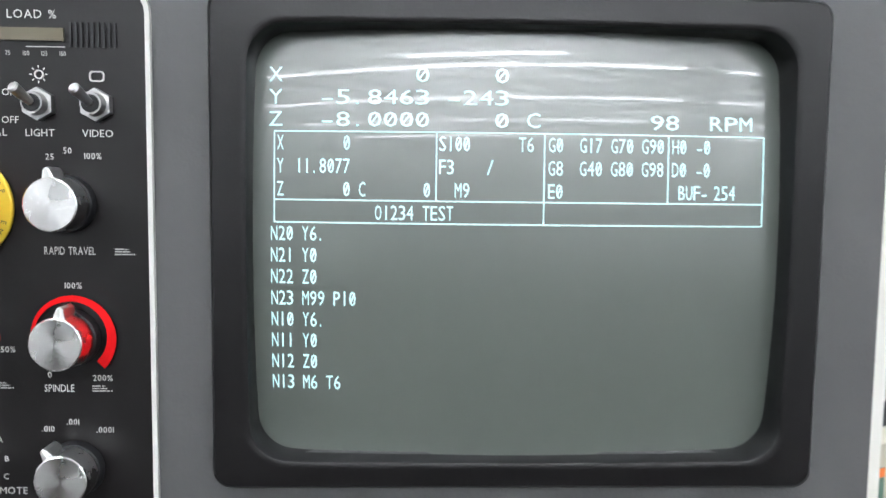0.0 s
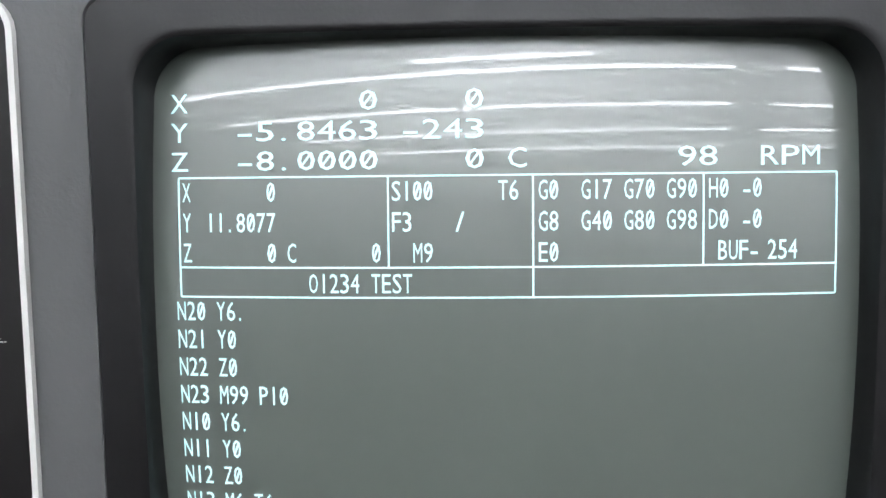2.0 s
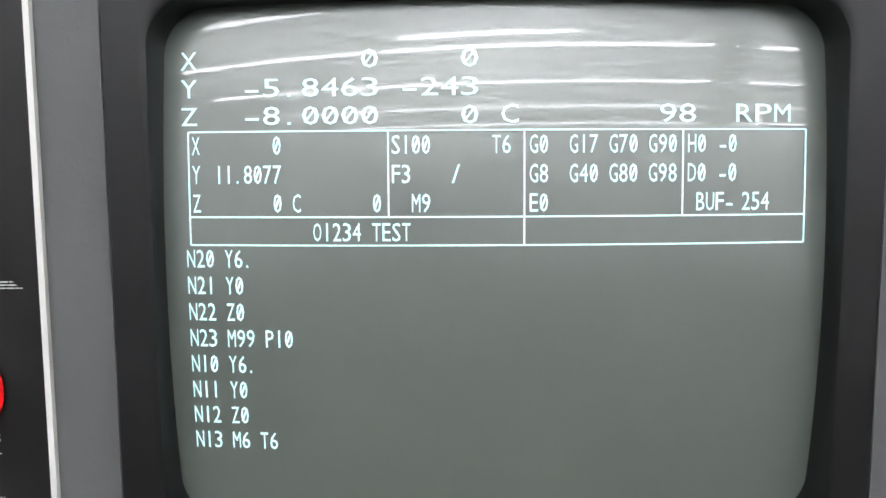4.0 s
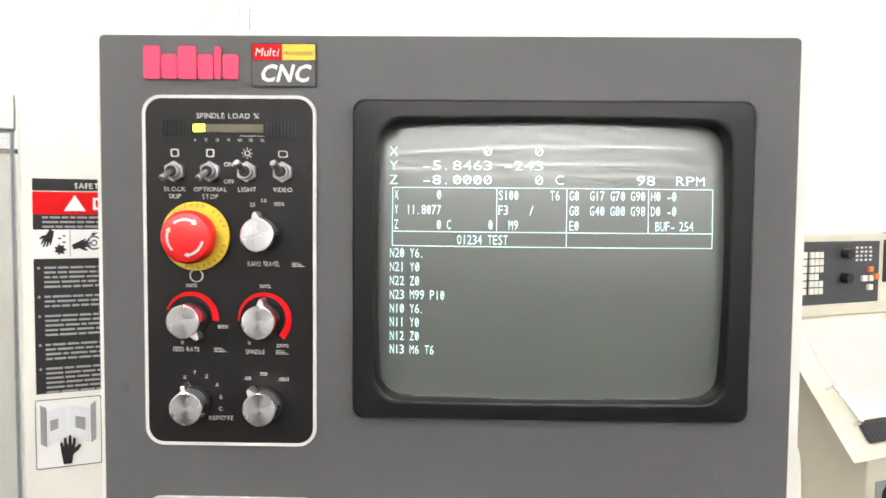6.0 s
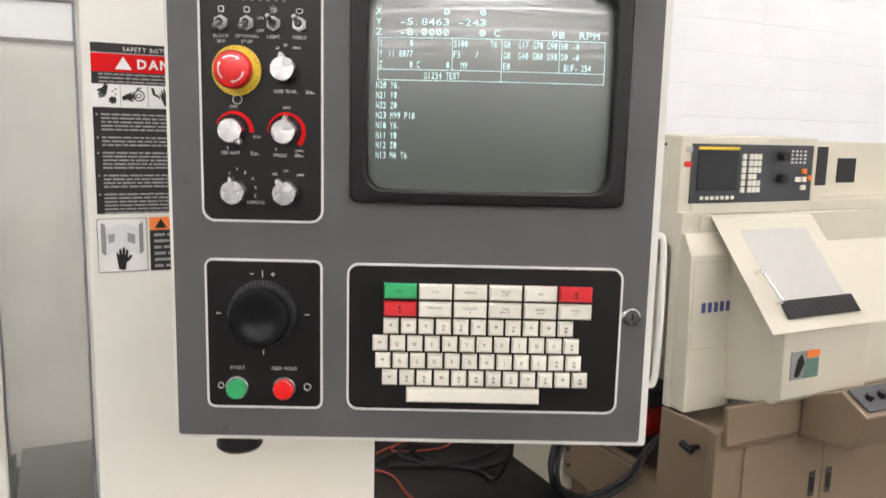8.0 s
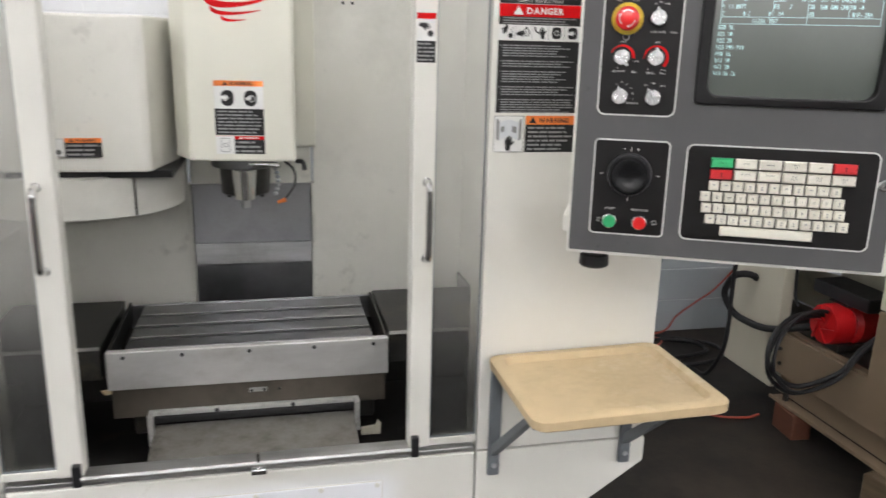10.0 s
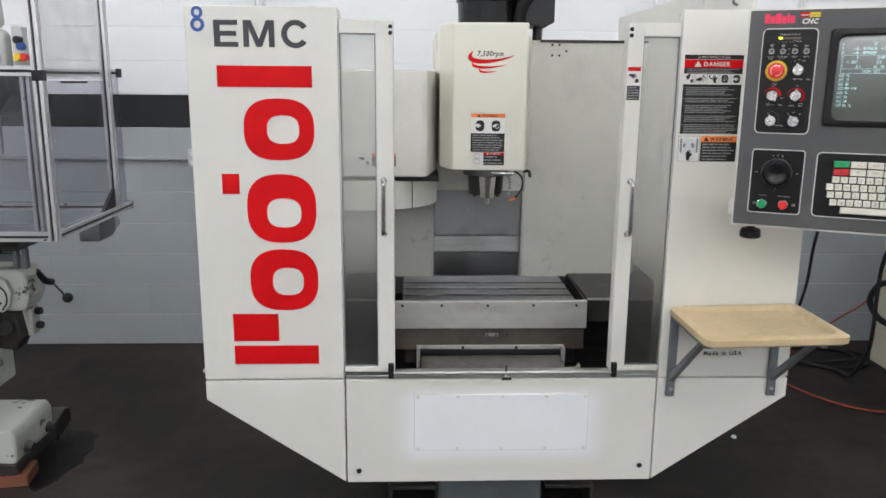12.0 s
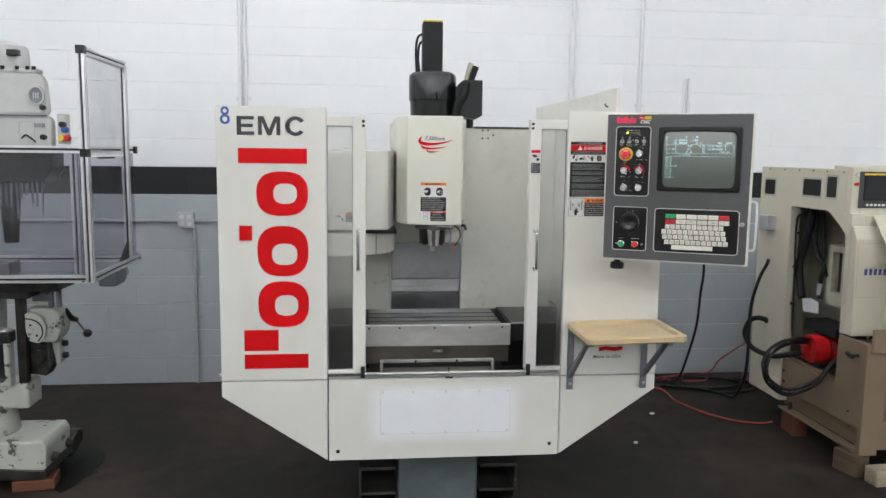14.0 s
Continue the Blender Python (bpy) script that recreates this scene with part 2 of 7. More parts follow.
M_SCREEN.node_tree.nodes["Principled BSDF"].inputs["Coat Roughness"].default_value = 0.29
M_TEXT = glow("phosphor", (0.64, 0.97, 0.97), 0.66)
M_LED = glow("lit_segment", (0.75, 1.0, 0.05), 2.5)
M_TUBE = glow("fluorescent_tube", (0.97, 0.98, 0.985), TUBE_POWER)
M_FIXTURE = surf("fixture_white", (0.75, 0.75, 0.75), 0.5, var=0.03, scale=4, bump=0)
M_LATHE = surf("lathe_cream", (0.56, 0.525, 0.425), 0.42, var=0.03, scale=4, bump=0.12, bscale=300, stain=(0.50, 0.44, 0.32),
               amount=0.3, sscale=3)
M_LATHEIN = surf("lathe_inner", (0.42, 0.40, 0.32), 0.5, var=0.1, scale=5, bump=0.15, bscale=160, stain=(0.14, 0.12, 0.09),
                 amount=0.6, sscale=5)
M_TAN = surf("lathe_tan", (0.205, 0.150, 0.098), 0.42, var=0.05, scale=4, bump=0.12, bscale=300, stain=(0.20, 0.15, 0.10),
             amount=0.35, sscale=3)
M_WOOD = surf("pallet_wood", (0.10, 0.069, 0.038), 0.75, var=0.25, scale=5, bump=0.5, bscale=90, stain=(0.18, 0.12, 0.07),
              amount=0.5, sscale=6, aniso=(1.5, 12, 12), piece=0.12)
M_WOODG = surf("weathered_wood", (0.27, 0.225, 0.165), 0.8, var=0.2, scale=5, bump=0.5, bscale=90, stain=(0.17, 0.14, 0.105), amount=0.6, sscale=5, aniso=(1.5, 12, 12), piece=0.1)
M_WOODR = surf("stained_block", (0.12, 0.038, 0.018), 0.75, var=0.25, scale=6, bump=0.5, bscale=90, stain=(0.12, 0.05, 0.03),
               amount=0.5, sscale=7, piece=0.1)
M_CORD = surf("orange_cord", (0.29, 0.042, 0.022), 0.5, var=0.08, scale=15, bump=0.05)
M_CAST = surf("mill_casting", (0.43, 0.44, 0.40), 0.42, var=0.08, scale=6, bump=0.25, bscale=110, stain=(0.035, 0.034, 0.028),
              amount=0.95, sscale=8, cut=(0.565, 0.60))
M_CASTUP = surf("mill_grey_paint", (0.50, 0.505, 0.49), 0.4, var=0.05, scale=4, bump=0.2, bscale=110, stain=(0.20, 0.20, 0.18), amount=0.35, sscale=4)
M_EXTR = surf("aluminium_profile", (0.74, 0.745, 0.755), 0.3, 0.75, var=0.08, scale=20, bump=0.04, bscale=400)
M_CONDUIT_G = surf("conduit_grey", (0.33, 0.35, 0.37), 0.5, var=0.06, scale=10, bump=0.05)
M_CONDUIT_W = surf("conduit_white", (0.68, 0.69, 0.70), 0.5, var=0.04, scale=10, bump=0.05)
M_GALV = surf("galvanised", (0.55, 0.56, 0.57), 0.4, 0.7, var=0.1, scale=25, bump=0.05)
# shade behind the pane is painted into its tint, reflections into its haze
M_PANE = clear("door_pane", (0.94, 0.945, 0.93), 0.02, haze=0.22, foot_shade=(0.33, 0.33, 0.32))
M_POLY = clear("guard_sheet", (0.80, 0.80, 0.84), 0.04, haze=0.07)
M_POLY2 = clear("cloudy_sheet", (0.90, 0.91, 0.91), 0.08, haze=0.14)
M_CONSOLE = surf("console_charcoal", (0.04, 0.042, 0.046), 0.45, var=0.1, scale=14, bump=0.06)
M_ROD = surf("dull_rod", (0.42, 0.42, 0.41), 0.34, 1.0, var=0.2, scale=9, bump=0.04, aniso=(0.3, 4, 4))
M_SCUFF = surf("scuffed_paint", (0.42, 0.42, 0.40), 0.5, 0.2, var=0.15, scale=12, bump=0.1, stain=(0.10, 0.095, 0.085), amount=0.9, sscale=14)
M_COVER = surf("bright_cover_steel", (0.56, 0.55, 0.535), 0.42, 0.55, var=0.15, scale=4, bump=0.05, stain=(0.30, 0.28, 0.25), amount=0.5, sscale=5, aniso=(1, 1, 3))
M_GRIME = surf("grimy_casting", (0.075, 0.063, 0.050), 0.42, 0.15, var=0.3, scale=7, bump=0.12, bscale=110, stain=(0.04, 0.035, 0.028), amount=0.8, sscale=6)
M_WORN = surf("worn_way_steel", (0.34, 0.325, 0.30), 0.42, 0.8, var=0.3, scale=5, bump=0.06, stain=(0.09, 0.078, 0.062), amount=0.85, sscale=5, cut=(0.44, 0.66))
M_NOSE = surf("dark_spindle_steel", (0.055, 0.053, 0.05), 0.3, 0.8, var=0.25, scale=12, bump=0.03)
M_INGREY = surf("inner_grey", (0.16, 0.16, 0.152), 0.42, 0.2, var=0.25, scale=3, bump=0.08, stain=(0.05, 0.048, 0.042), amount=0.7, sscale=2.5)
M_GUN = surf("gunmetal", (0.16, 0.16, 0.16), 0.28, 1.0, var=0.25, scale=12, bump=0.03)
M_FAN = surf("fan_red", (0.46, 0.008, 0.010), 0.35, var=0.08, scale=10, bump=0.03)
M_LCD = surf("dark_display", (0.012, 0.013, 0.016), 0.12, var=0.1, scale=5, bump=0.0)
M_GLASSF = surf("frosted_window", (0.46, 0.45, 0.42), 0.42, coat=0.3, var=0.06, scale=4, bump=0.03, stain=(0.40, 0.385, 0.345), amount=0.12)
M_PAPER = surf("paper_scrap", (0.62, 0.64, 0.66), 0.7, var=0.05, scale=30, bump=0.1)

# ---------------------------------------------------------------- building tools
ROOT = {}


def thing(name, m, label, category, group="", kind=""):
    ob = new(name)
    ob.empty_display_size = 0.1
    ob.matrix_world = m
    ROOT[ob] = m
    return tagged(ob, label, category, group, kind)


def root_of(ob):
    while ob.parent:
        ob = ob.parent
    return ob


def part(name, bm, material, parent, label="", smooth=False, local=False):
    """One mesh under a thing or a part. The bmesh is in world places, or in the thing's own when local."""
    top = root_of(parent)
    if not local and top in ROOT:
        bm.transform(ROOT[top].inverted())
    me = bpy.data.meshes.new(name)
    bmesh.ops.recalc_face_normals(bm, faces=bm.faces)
    bm.to_mesh(me)
    bm.free()
    me.materials.append(material)
    if smooth:
        me.polygons.foreach_set("use_smooth", [True] * len(me.polygons))
        me.set_sharp_from_angle(angle=radians(35))
    ob = new(name, me)
    ob.parent = parent
    return tagged(ob, label) if label else ob


def solo(name, bm, material, label, category, kind="", group="", smooth=False):
    """A top-level thing of one mesh, in world places."""
    me = bpy.data.meshes.new(name)
    bmesh.ops.recalc_face_normals(bm, faces=bm.faces)
    bm.to_mesh(me)
    bm.free()
    me.materials.append(material)
    if smooth:
        me.polygons.foreach_set("use_smooth", [True] * len(me.polygons))
        me.set_sharp_from_angle(angle=radians(35))
    return tagged(new(name, me), label, category, group, kind)


def box(x0, x1, y0, y1, z0, z1, r=0.0, seg=2, bm=None):
    bm2 = bmesh.new()
    bmesh.ops.create_cube(bm2, size=1.0)
    for v in bm2.verts:
        v.co = Vector(((x0 + x1) / 2 + v.co.x * (x1 - x0), (y0 + y1) / 2 + v.co.y * (y1 - y0), (z0 + z1) / 2 + v.co.z * (z1 - z0)))
    if r:
        bmesh.ops.bevel(bm2, geom=list(bm2.edges), offset=r, segments=seg, profile=0.5, affect="EDGES")
    return join(bm, bm2)


def join(bm, bm2):
    if bm is None:
        return bm2
    me = bpy.data.meshes.new("tmp")
    bm2.to_mesh(me)
    bm2.free()
    bm.from_mesh(me)
    bpy.data.meshes.remove(me)
    return bm


def cyl(p0, p1, r0, r1=None, seg=24, bevel=0.0, bm=None):
    """A round bar or cone from p0 to p1."""
    p0, p1 = Vector(p0), Vector(p1)
    d = p1 - p0
    bm2 = bmesh.new()
    bmesh.ops.create_cone(bm2, cap_ends=True, segments=seg, radius1=r0, radius2=r0 if r1 is None else r1, depth=d.length)
    if bevel:
        rim = [e for e in bm2.edges if abs(e.verts[0].co.z - e.verts[1].co.z) < 1e-6]
        bmesh.ops.bevel(bm2, geom=rim, offset=bevel, segments=1, profile=0.5, affect="EDGES")
    bm2.transform(Matrix.Translation((p0 + p1) / 2) @ d.to_track_quat("Z", "Y").to_matrix().to_4x4())
    return join(bm, bm2)


def ball(c, r, squash=1.0, bm=None, seg=16):
    bm2 = bmesh.new()
    bmesh.ops.create_uvsphere(bm2, u_segments=seg, v_segments=seg // 2, radius=r)
    bm2.transform(Matrix.Translation(c) @ Matrix.Diagonal((1, 1, squash, 1)))
    return join(bm, bm2)


AX = {"x": lambda a, b, h: (h, a, b), "y": lambda a, b, h: (a, h, b), "z": lambda a, b, h: (a, b, h)}


def prism(pts, axis, lo, hi, r=0.0, bm=None):
    """A flat outline (two coordinates) drawn out along an axis."""
    bm2 = bmesh.new()
    a = [bm2.verts.new(AX[axis](p, q, lo)) for p, q in pts]
    b = [bm2.verts.new(AX[axis](p, q, hi)) for p, q in pts]
    bm2.faces.new(a), bm2.faces.new(b[::-1])
    for i in range(len(a)):
        bm2.faces.new((a[i], a[i - 1], b[i - 1], b[i]))
    if r:
        bmesh.ops.bevel(bm2, geom=list(bm2.edges), offset=r, segments=2, profile=0.5, affect="EDGES")
    return join(bm, bm2)


def rrect(x0, x1, z0, z1, r, seg=6):
    pts = []
    for cx, cz, a0 in ((x1 - r, z1 - r, 0), (x0 + r, z1 - r, 90), (x0 + r, z0 + r, 180), (x1 - r, z0 + r, 270)):
        for k in range(seg + 1):
            a = radians(a0 + 90 * k / seg)
            pts.append((cx + r * math.cos(a), cz + r * math.sin(a)))
    return pts


def loops(rings, close=True, cap=False, bm=None):
    """Skin over rings of equal length."""
    bm = bm or bmesh.new()
    rows = [[bm.verts.new(p) for p in ring] for ring in rings]
    for a, b in zip(rows, rows[1:] + (rows[:1] if close else [])):
        for i in range(len(a)):
            bm.faces.new((a[i - 1], a[i], b[i], b[i - 1]))
    if cap:
        bm.faces.new(rows[0]), bm.faces.new(rows[-1][::-1])
    return bm


def frame_ring(outer, inner, axis, lo, hi, bm=None):
    """A flat frame between two outlines of as many points, from lo to hi along the axis."""
    f = AX[axis]
    return loops([[f(*p, lo) for p in outer], [f(*p, hi) for p in outer], [f(*p, hi) for p in inner], [f(*p, lo) for p in inner]], bm=bm)


def tube(pts, r, seg=10, smooth_steps=6, bm=None):
    """A round tube along a curve through the points."""
    pts = [Vector(p) for p in pts]
    path = []
    if smooth_steps > 1 and len(pts) > 2:
        ext = [2 * pts[0] - pts[1]] + pts + [2 * pts[-1] - pts[-2]]
        for i in range(1, len(ext) - 2):
            p0, p1, p2, p3 = ext[i - 1:i + 3]
            for k in range(smooth_steps):
                t = k / smooth_steps
                path.append(0.5 * ((2 * p1) + (p2 - p0) * t + (2 * p0 - 5 * p1 + 4 * p2 - p3) * t * t + (3 * p1 - p0 - 3 * p2 + p3) * t ** 3))
        path.append(pts[-1])
    else:
        path = pts
    rings, side, seg = [], None, max(seg, 12)
    for i, p in enumerate(path):
        d = (path[min(i + 1, len(path) - 1)] - path[max(i - 1, 0)]).normalized()
        if side is None:
            side = d.orthogonal().normalized()
        side = (side - d * side.dot(d)).normalized()
        up = d.cross(side)
        rings.append([p + r * (math.cos(2 * math.pi * k / seg) * side + math.sin(2 * math.pi * k / seg) * up) for k in range(seg)])
    return loops(rings, close=False, cap=True, bm=bm)


# letters of the built-in font, as flat meshes
GLYPH = {}


def glyphs(text, bold=""):
    todo = [c for c in dict.fromkeys(text) if bold + c not in GLYPH and c != " "]
    made = []
    for c in todo:
        cu = bpy.data.curves.new("glyph", "FONT")
        cu.body, cu.resolution_u, cu.offset = c, 2, 0.03 if bold else 0.0
        ob = new("glyph", cu)
        ob.location = (0, 0, -50)
        made.append((c, ob, cu))
    bpy.context.view_layer.update()
    dg = bpy.context.evaluated_depsgraph_get()
    for c, ob, cu in made:
        me = bpy.data.meshes.new_from_object(ob.evaluated_get(dg))
        vs = [(v.co.x, v.co.y) for v in me.vertices]
        lo, hi = min(v[0] for v in vs), max(v[0] for v in vs)
        GLYPH[bold + c] = ([(x - lo, y) for x, y in vs], [tuple(p.vertices) for p in me.polygons], hi - lo)
        bpy.data.meshes.remove(me)
        bpy.data.objects.remove(ob)
        bpy.data.curves.remove(cu)


glyphs("ABCDEFGHIKLMNOPRSTUVXYZabdeimnprSAU0123456789.,-/%=")
glyphs("EMCN7,50rpmadeinUSAWARNINGDANGER", "b")
CAP = 0.729


def letters(bm, text, place, size, pitch=None, width=None, slash=False, align=0.0, slant=0.0, gap=0.12, bold=""):
    """Letters of cap height size, laid by place(a, b). With a pitch every letter fills a cell, its width the given one."""
    k = size / CAP
    if pitch:
        total = pitch * len(text)
    else:
        total = sum((GLYPH[bold + c][2] + gap if c != " " else 0.42) for c in text) * k * (width or 1)
    a = -align * total
    for c in text:
        if c == " ":
            a += pitch or 0.42 * k * (width or 1)
            continue
        vs, fs, w = GLYPH[bold + c]
        if pitch:
            want = (width or pitch * 0.78) * (0.25 if c in ".,'" else GLYPH["1"][2] / GLYPH["0"][2] if c == "1" else 0.45 if c == "I" else 0.8 if c == "-" else 1)
            kx, off = want / w, (pitch - want) / 2 if c not in ".," else pitch * 0.3
        else:
            kx, off = k * (width or 1), 0
        made = [bm.verts.new(place(a + off + x * kx + slant * y * k, y * k)) for x, y in vs]
        for f in fs:
            try:
                bm.faces.new([made[i] for i in f])
            except ValueError:
                pass
        if slash and c == "0":
            t = size * 0.045
            x0, x1 = a + off + want * 0.2, a + off + want * 0.8
            bm.faces.new([bm.verts.new(place(*q)) for q in ((x0 - t, size * 0.18), (x0 + t, size * 0.12), (x1 + t, size * 0.82), (x1 - t, size * 0.88))])
        a += pitch if pitch else (w + gap) * kx
    return bm


def quad(bm, place, a0, a1, b0, b1):
    bm.faces.new([bm.verts.new(place(*q)) for q in ((a0, b0), (a1, b0), (a1, b1), (a0, b1))])
    return bm


def bars(bm, place, a0, a1, b0, b1, rows, rng, fill=0.45, ragged=0.25):
    """Unreadable print as plain bars."""
    step = (b1 - b0) / rows
    for k in range(rows):
        end = a1 - (a1 - a0) * ragged * rng.random() ** 2
        a = a0
        while a < end:
            w = min(step * rng.uniform(0.9, 3.6), end - a)
            quad(bm, place, a, a + w, b1 - (k + 0.5 + fill / 2) * step, b1 - (k + 0.5 - fill / 2) * step)
            a += w + step * 0.32
    return bm


def on_y(y):
    return lambda a, b: (a, y, b)

# ---------------------------------------------------------------- the hall
WALL_Y, COURSE, FLOOR = 3.2, 0.2032, 0.03
floor = solo("floor", box(-9, 10, -15, WALL_Y + 0.2, -0.2, FLOOR), M_FLOOR, "dark grey-brown painted concrete shop floor, worn and stained", "floor", "structure")
ceiling = solo("ceiling", box(-9.2, 10.2, -15.2, WALL_Y + 0.4, 5.0, 5.2), M_CEIL, "white painted metal deck hall ceiling", "ceiling", "structure")
wall_north = solo("wall_north", box(-9.2, 10.2, WALL_Y + 0.004, WALL_Y + 0.2, 0.0, 5.0), M_WALLP, "painted concrete block wall, white over grey with dark band",
                  "wall", "structure")
solo("wall_south", box(-9.2, 10.2, -15.2, -15.0, 0.0, 5.0), M_WALLP, "plain white painted hall wall", "wall", "structure")
solo("wall_west", box(-9.2, -9.0, -15.0, WALL_Y + 0.004, 0.0, 5.0), M_WALLP, "plain white painted hall wall", "wall", "structure")
solo("wall_east", box(10.0, 10.2, -15.0, WALL_Y + 0.004, 0.0, 5.0), M_WALLP, "plain white painted hall wall", "wall", "structure")


LAMP_Z, TURN = 4.35, -19.5


def ceiling_light(m, length=2.42):
    t = thing("ceiling_light", m, "long white twin-tube fluorescent strip light under the ceiling", "ceiling light", "strip lights of the hall")
    part("housing", prism([(-0.09, 0.0), (0.09, 0.0), (0.05, 0.07), (-0.05, 0.07)], "x", -length / 2, length / 2), M_FIXTURE, t, local=True)
    for dx in (-length / 4, length / 4):
        for dy in (-0.03, 0.03):
            part("tube", cyl((dx - length / 4 + 0.03, dy, -0.022), (dx + length / 4 - 0.03, dy, -0.018), 0.0105, seg=10), M_TUBE, t, local=True)
    for dx in (-length * 0.35, length * 0.35):
        part("hanger", cyl((dx, 0, 0.07), (dx, 0, 5.0 - LAMP_Z), 0.006, seg=8), M_FIXTURE, t, local=True)
    return t


# rows of strip lights, slanting across the hall, with a gap under a girder
first_light = None
ALONG = Vector((math.cos(radians(TURN)), math.sin(radians(TURN))))
spots = [Vector((-1.45, -5.40))]
for y0 in (4.1, 1.95, -0.2, -2.35, -4.75, -6.45, -8.55, -10.8, -13.0):
    for k in range(-4, 4):
        spots.append(Vector((0.0, y0)) + (0.37 + 2.47 * (k + 1) if k < 0 else 3.55 + 2.47 * k) * ALONG)
for spot in spots:
    if -7.8 < spot.x < 8.8 and -14.2 < spot.y < 2.75:
        m = pose(spot.x, spot.y, LAMP_Z, 0, 0, TURN)
        first_light = copy_thing(first_light, m) if first_light else ceiling_light(m)


def conduit(x, z0, z1, r, material, label):
    t = thing("electrical_conduit", pose(x, WALL_Y - r, z0), label, "conduit")
    part("pipe", cyl((0, 0, 0), (0, 0, z1 - z0), r, seg=14), material, t, smooth=True, local=True)
    for z in np.arange(0.5, z1 - z0, 1.1):
        part("strap", box(-r - 0.02, r + 0.02, -0.002, r, z - 0.012, z + 0.012, 0.002), material, t, local=True)
    return t


conduit(-1.245, 1.656, 5.0, 0.013, M_CONDUIT_W, "white painted steel conduit pipe running up the block wall")
conduit(-1.205, 1.656, 5.0, 0.013, M_CONDUIT_W, "white painted steel conduit pipe running up the block wall")
conduit(1.21, 1.656, 5.0, 0.022, M_CONDUIT_W, "thick white painted conduit pipe running up the block wall")
conduit(1.75, 1.656, 5.0, 0.016, M_CONDUIT_W, "white painted steel conduit pipe running up the block wall")
conduit(2.11, 1.9, 2.37, 0.012, M_CONDUIT_W, "short white painted conduit pipe on the block wall")
conduit(2.145, 1.9, 2.37, 0.012, M_CONDUIT_W, "short white painted conduit pipe on the block wall")
conduit(-1.60, FLOOR, 1.255, 0.013, M_CONDUIT_G, "grey painted conduit pipe from floor to outlet box")
side_run = thing("electrical_conduit", pose(-1.65, WALL_Y - 0.013, 1.258), "grey painted conduit pipe running level along the wall", "conduit")
part("pipe", cyl((-2.6, 0, 0), (-0.055, 0, 0), 0.012, seg=12), M_CONDUIT_G, side_run, smooth=True, local=True)
part("pipe", cyl((0.055, 0, 0), (0.85, 0, 0.01), 0.012, seg=12), M_CONDUIT_G, side_run, smooth=True, local=True)

outlet = thing("outlet_box", pose(-1.65, WALL_Y - 0.055, 1.268), "grey steel four-way socket box on the block wall", "outlet")
part("box", box(-0.055, 0.055, 0.0, 0.055, -0.055, 0.055, 0.006), M_GALV, outlet, local=True)
part("cover", box(-0.058, 0.058, -0.006, 0.0, -0.058, 0.058, 0.004), M_GALV, outlet, local=True)
for dx in (-0.026, 0.026):
    for dz in (-0.026, 0.026):
        part("socket", cyl((dx, -0.012, dz), (dx, -0.006, dz), 0.017, seg=16), M_CONDUIT_W, outlet, local=True)

# ---------------------------------------------------------------- the machining centre
FRONT = 0.6
ZS, ZT = 0.808, 1.96        # seam over the apron, top of the front panels
mill = thing("machining_center", pose(0, 1.1, 0), "cream vertical machining centre with open doors and red lettering", "milling machine")

left = part("left_panel", prism([(-0.96, ZS + 0.003), (-0.517, ZS + 0.003), (-0.517, ZT), (-0.96, ZT)], "y", FRONT, FRONT + 0.03, 0.003), M_CREAM, mill,
            "cream sheet-metal panel with red lettering shapes")
lw = part("left_wing", prism([(-0.96, ZS - 0.002), (-0.96, 0.742), (-0.517, 0.447), (-0.517, ZS - 0.002)], "y", FRONT, FRONT + 0.03, 0.003), M_CREAM, mill)
# black strips added behind the panel seams to darken the open gaps
for x0, x1, z0, z1 in ((-0.95, -0.519, ZS - 0.02, ZS + 0.02), (0.507, 0.93, ZS - 0.02, ZS + 0.02), (-0.53, -0.50, 0.46, ZS), (0.49, 0.52, 0.46, ZS)):
    part("seam_strip", box(x0, x1, FRONT + 0.0305, FRONT + 0.034, z0, z1), M_BLACK, mill)
apron = part("apron", box(-0.512, 0.500, FRONT - 0.004, FRONT + 0.03, 0.447, ZS, 0.003), M_CREAM, mill, "cream lower front cover")
rw = part("right_wing", prism([(0.505, ZS - 0.002), (0.505, 0.447), (0.938, 0.742), (0.938, ZS - 0.002)], "y", FRONT, FRONT + 0.03, 0.003), M_CREAM, mill)
right = part("right_panel", prism([(0.505, ZS + 0.003), (0.938, ZS + 0.003), (0.938, ZT + 0.005), (0.505, ZT + 0.005)], "y", FRONT, FRONT + 0.03, 0.003), M_CREAM, mill,
             "cream sheet-metal panel with safety labels")
# returns of the front panels, and the cabinet walls
part("left_side", box(-0.96, -0.935, FRONT + 0.031, 1.95, 0.75, ZT, 0.003), M_CREAM, mill)
part("left_return", box(-0.54, -0.516, FRONT + 0.031, 0.70, ZS, ZT - 0.004, 0.002), M_CREAM, mill)
part("right_return", box(0.504, 0.528, FRONT + 0.031, 0.70, ZS, ZT, 0.002), M_CREAM, mill)
part("right_side", box(0.72, 0.738, FRONT + 0.031, 2.18, 0.75, 2.066, 0.003), M_CREAM2, mill)
part("electric_cabinet", box(0.742, 0.935, FRONT + 0.031, 2.0, 0.75, 1.90, 0.004), M_CREAM, mill)
part("cable_clip", tube([(0.719, 0.735, 1.992), (0.708, 0.735, 1.996), (0.704, 0.735, 2.006)], 0.004, 8), M_BRACKET, mill, "small bent wire clip")
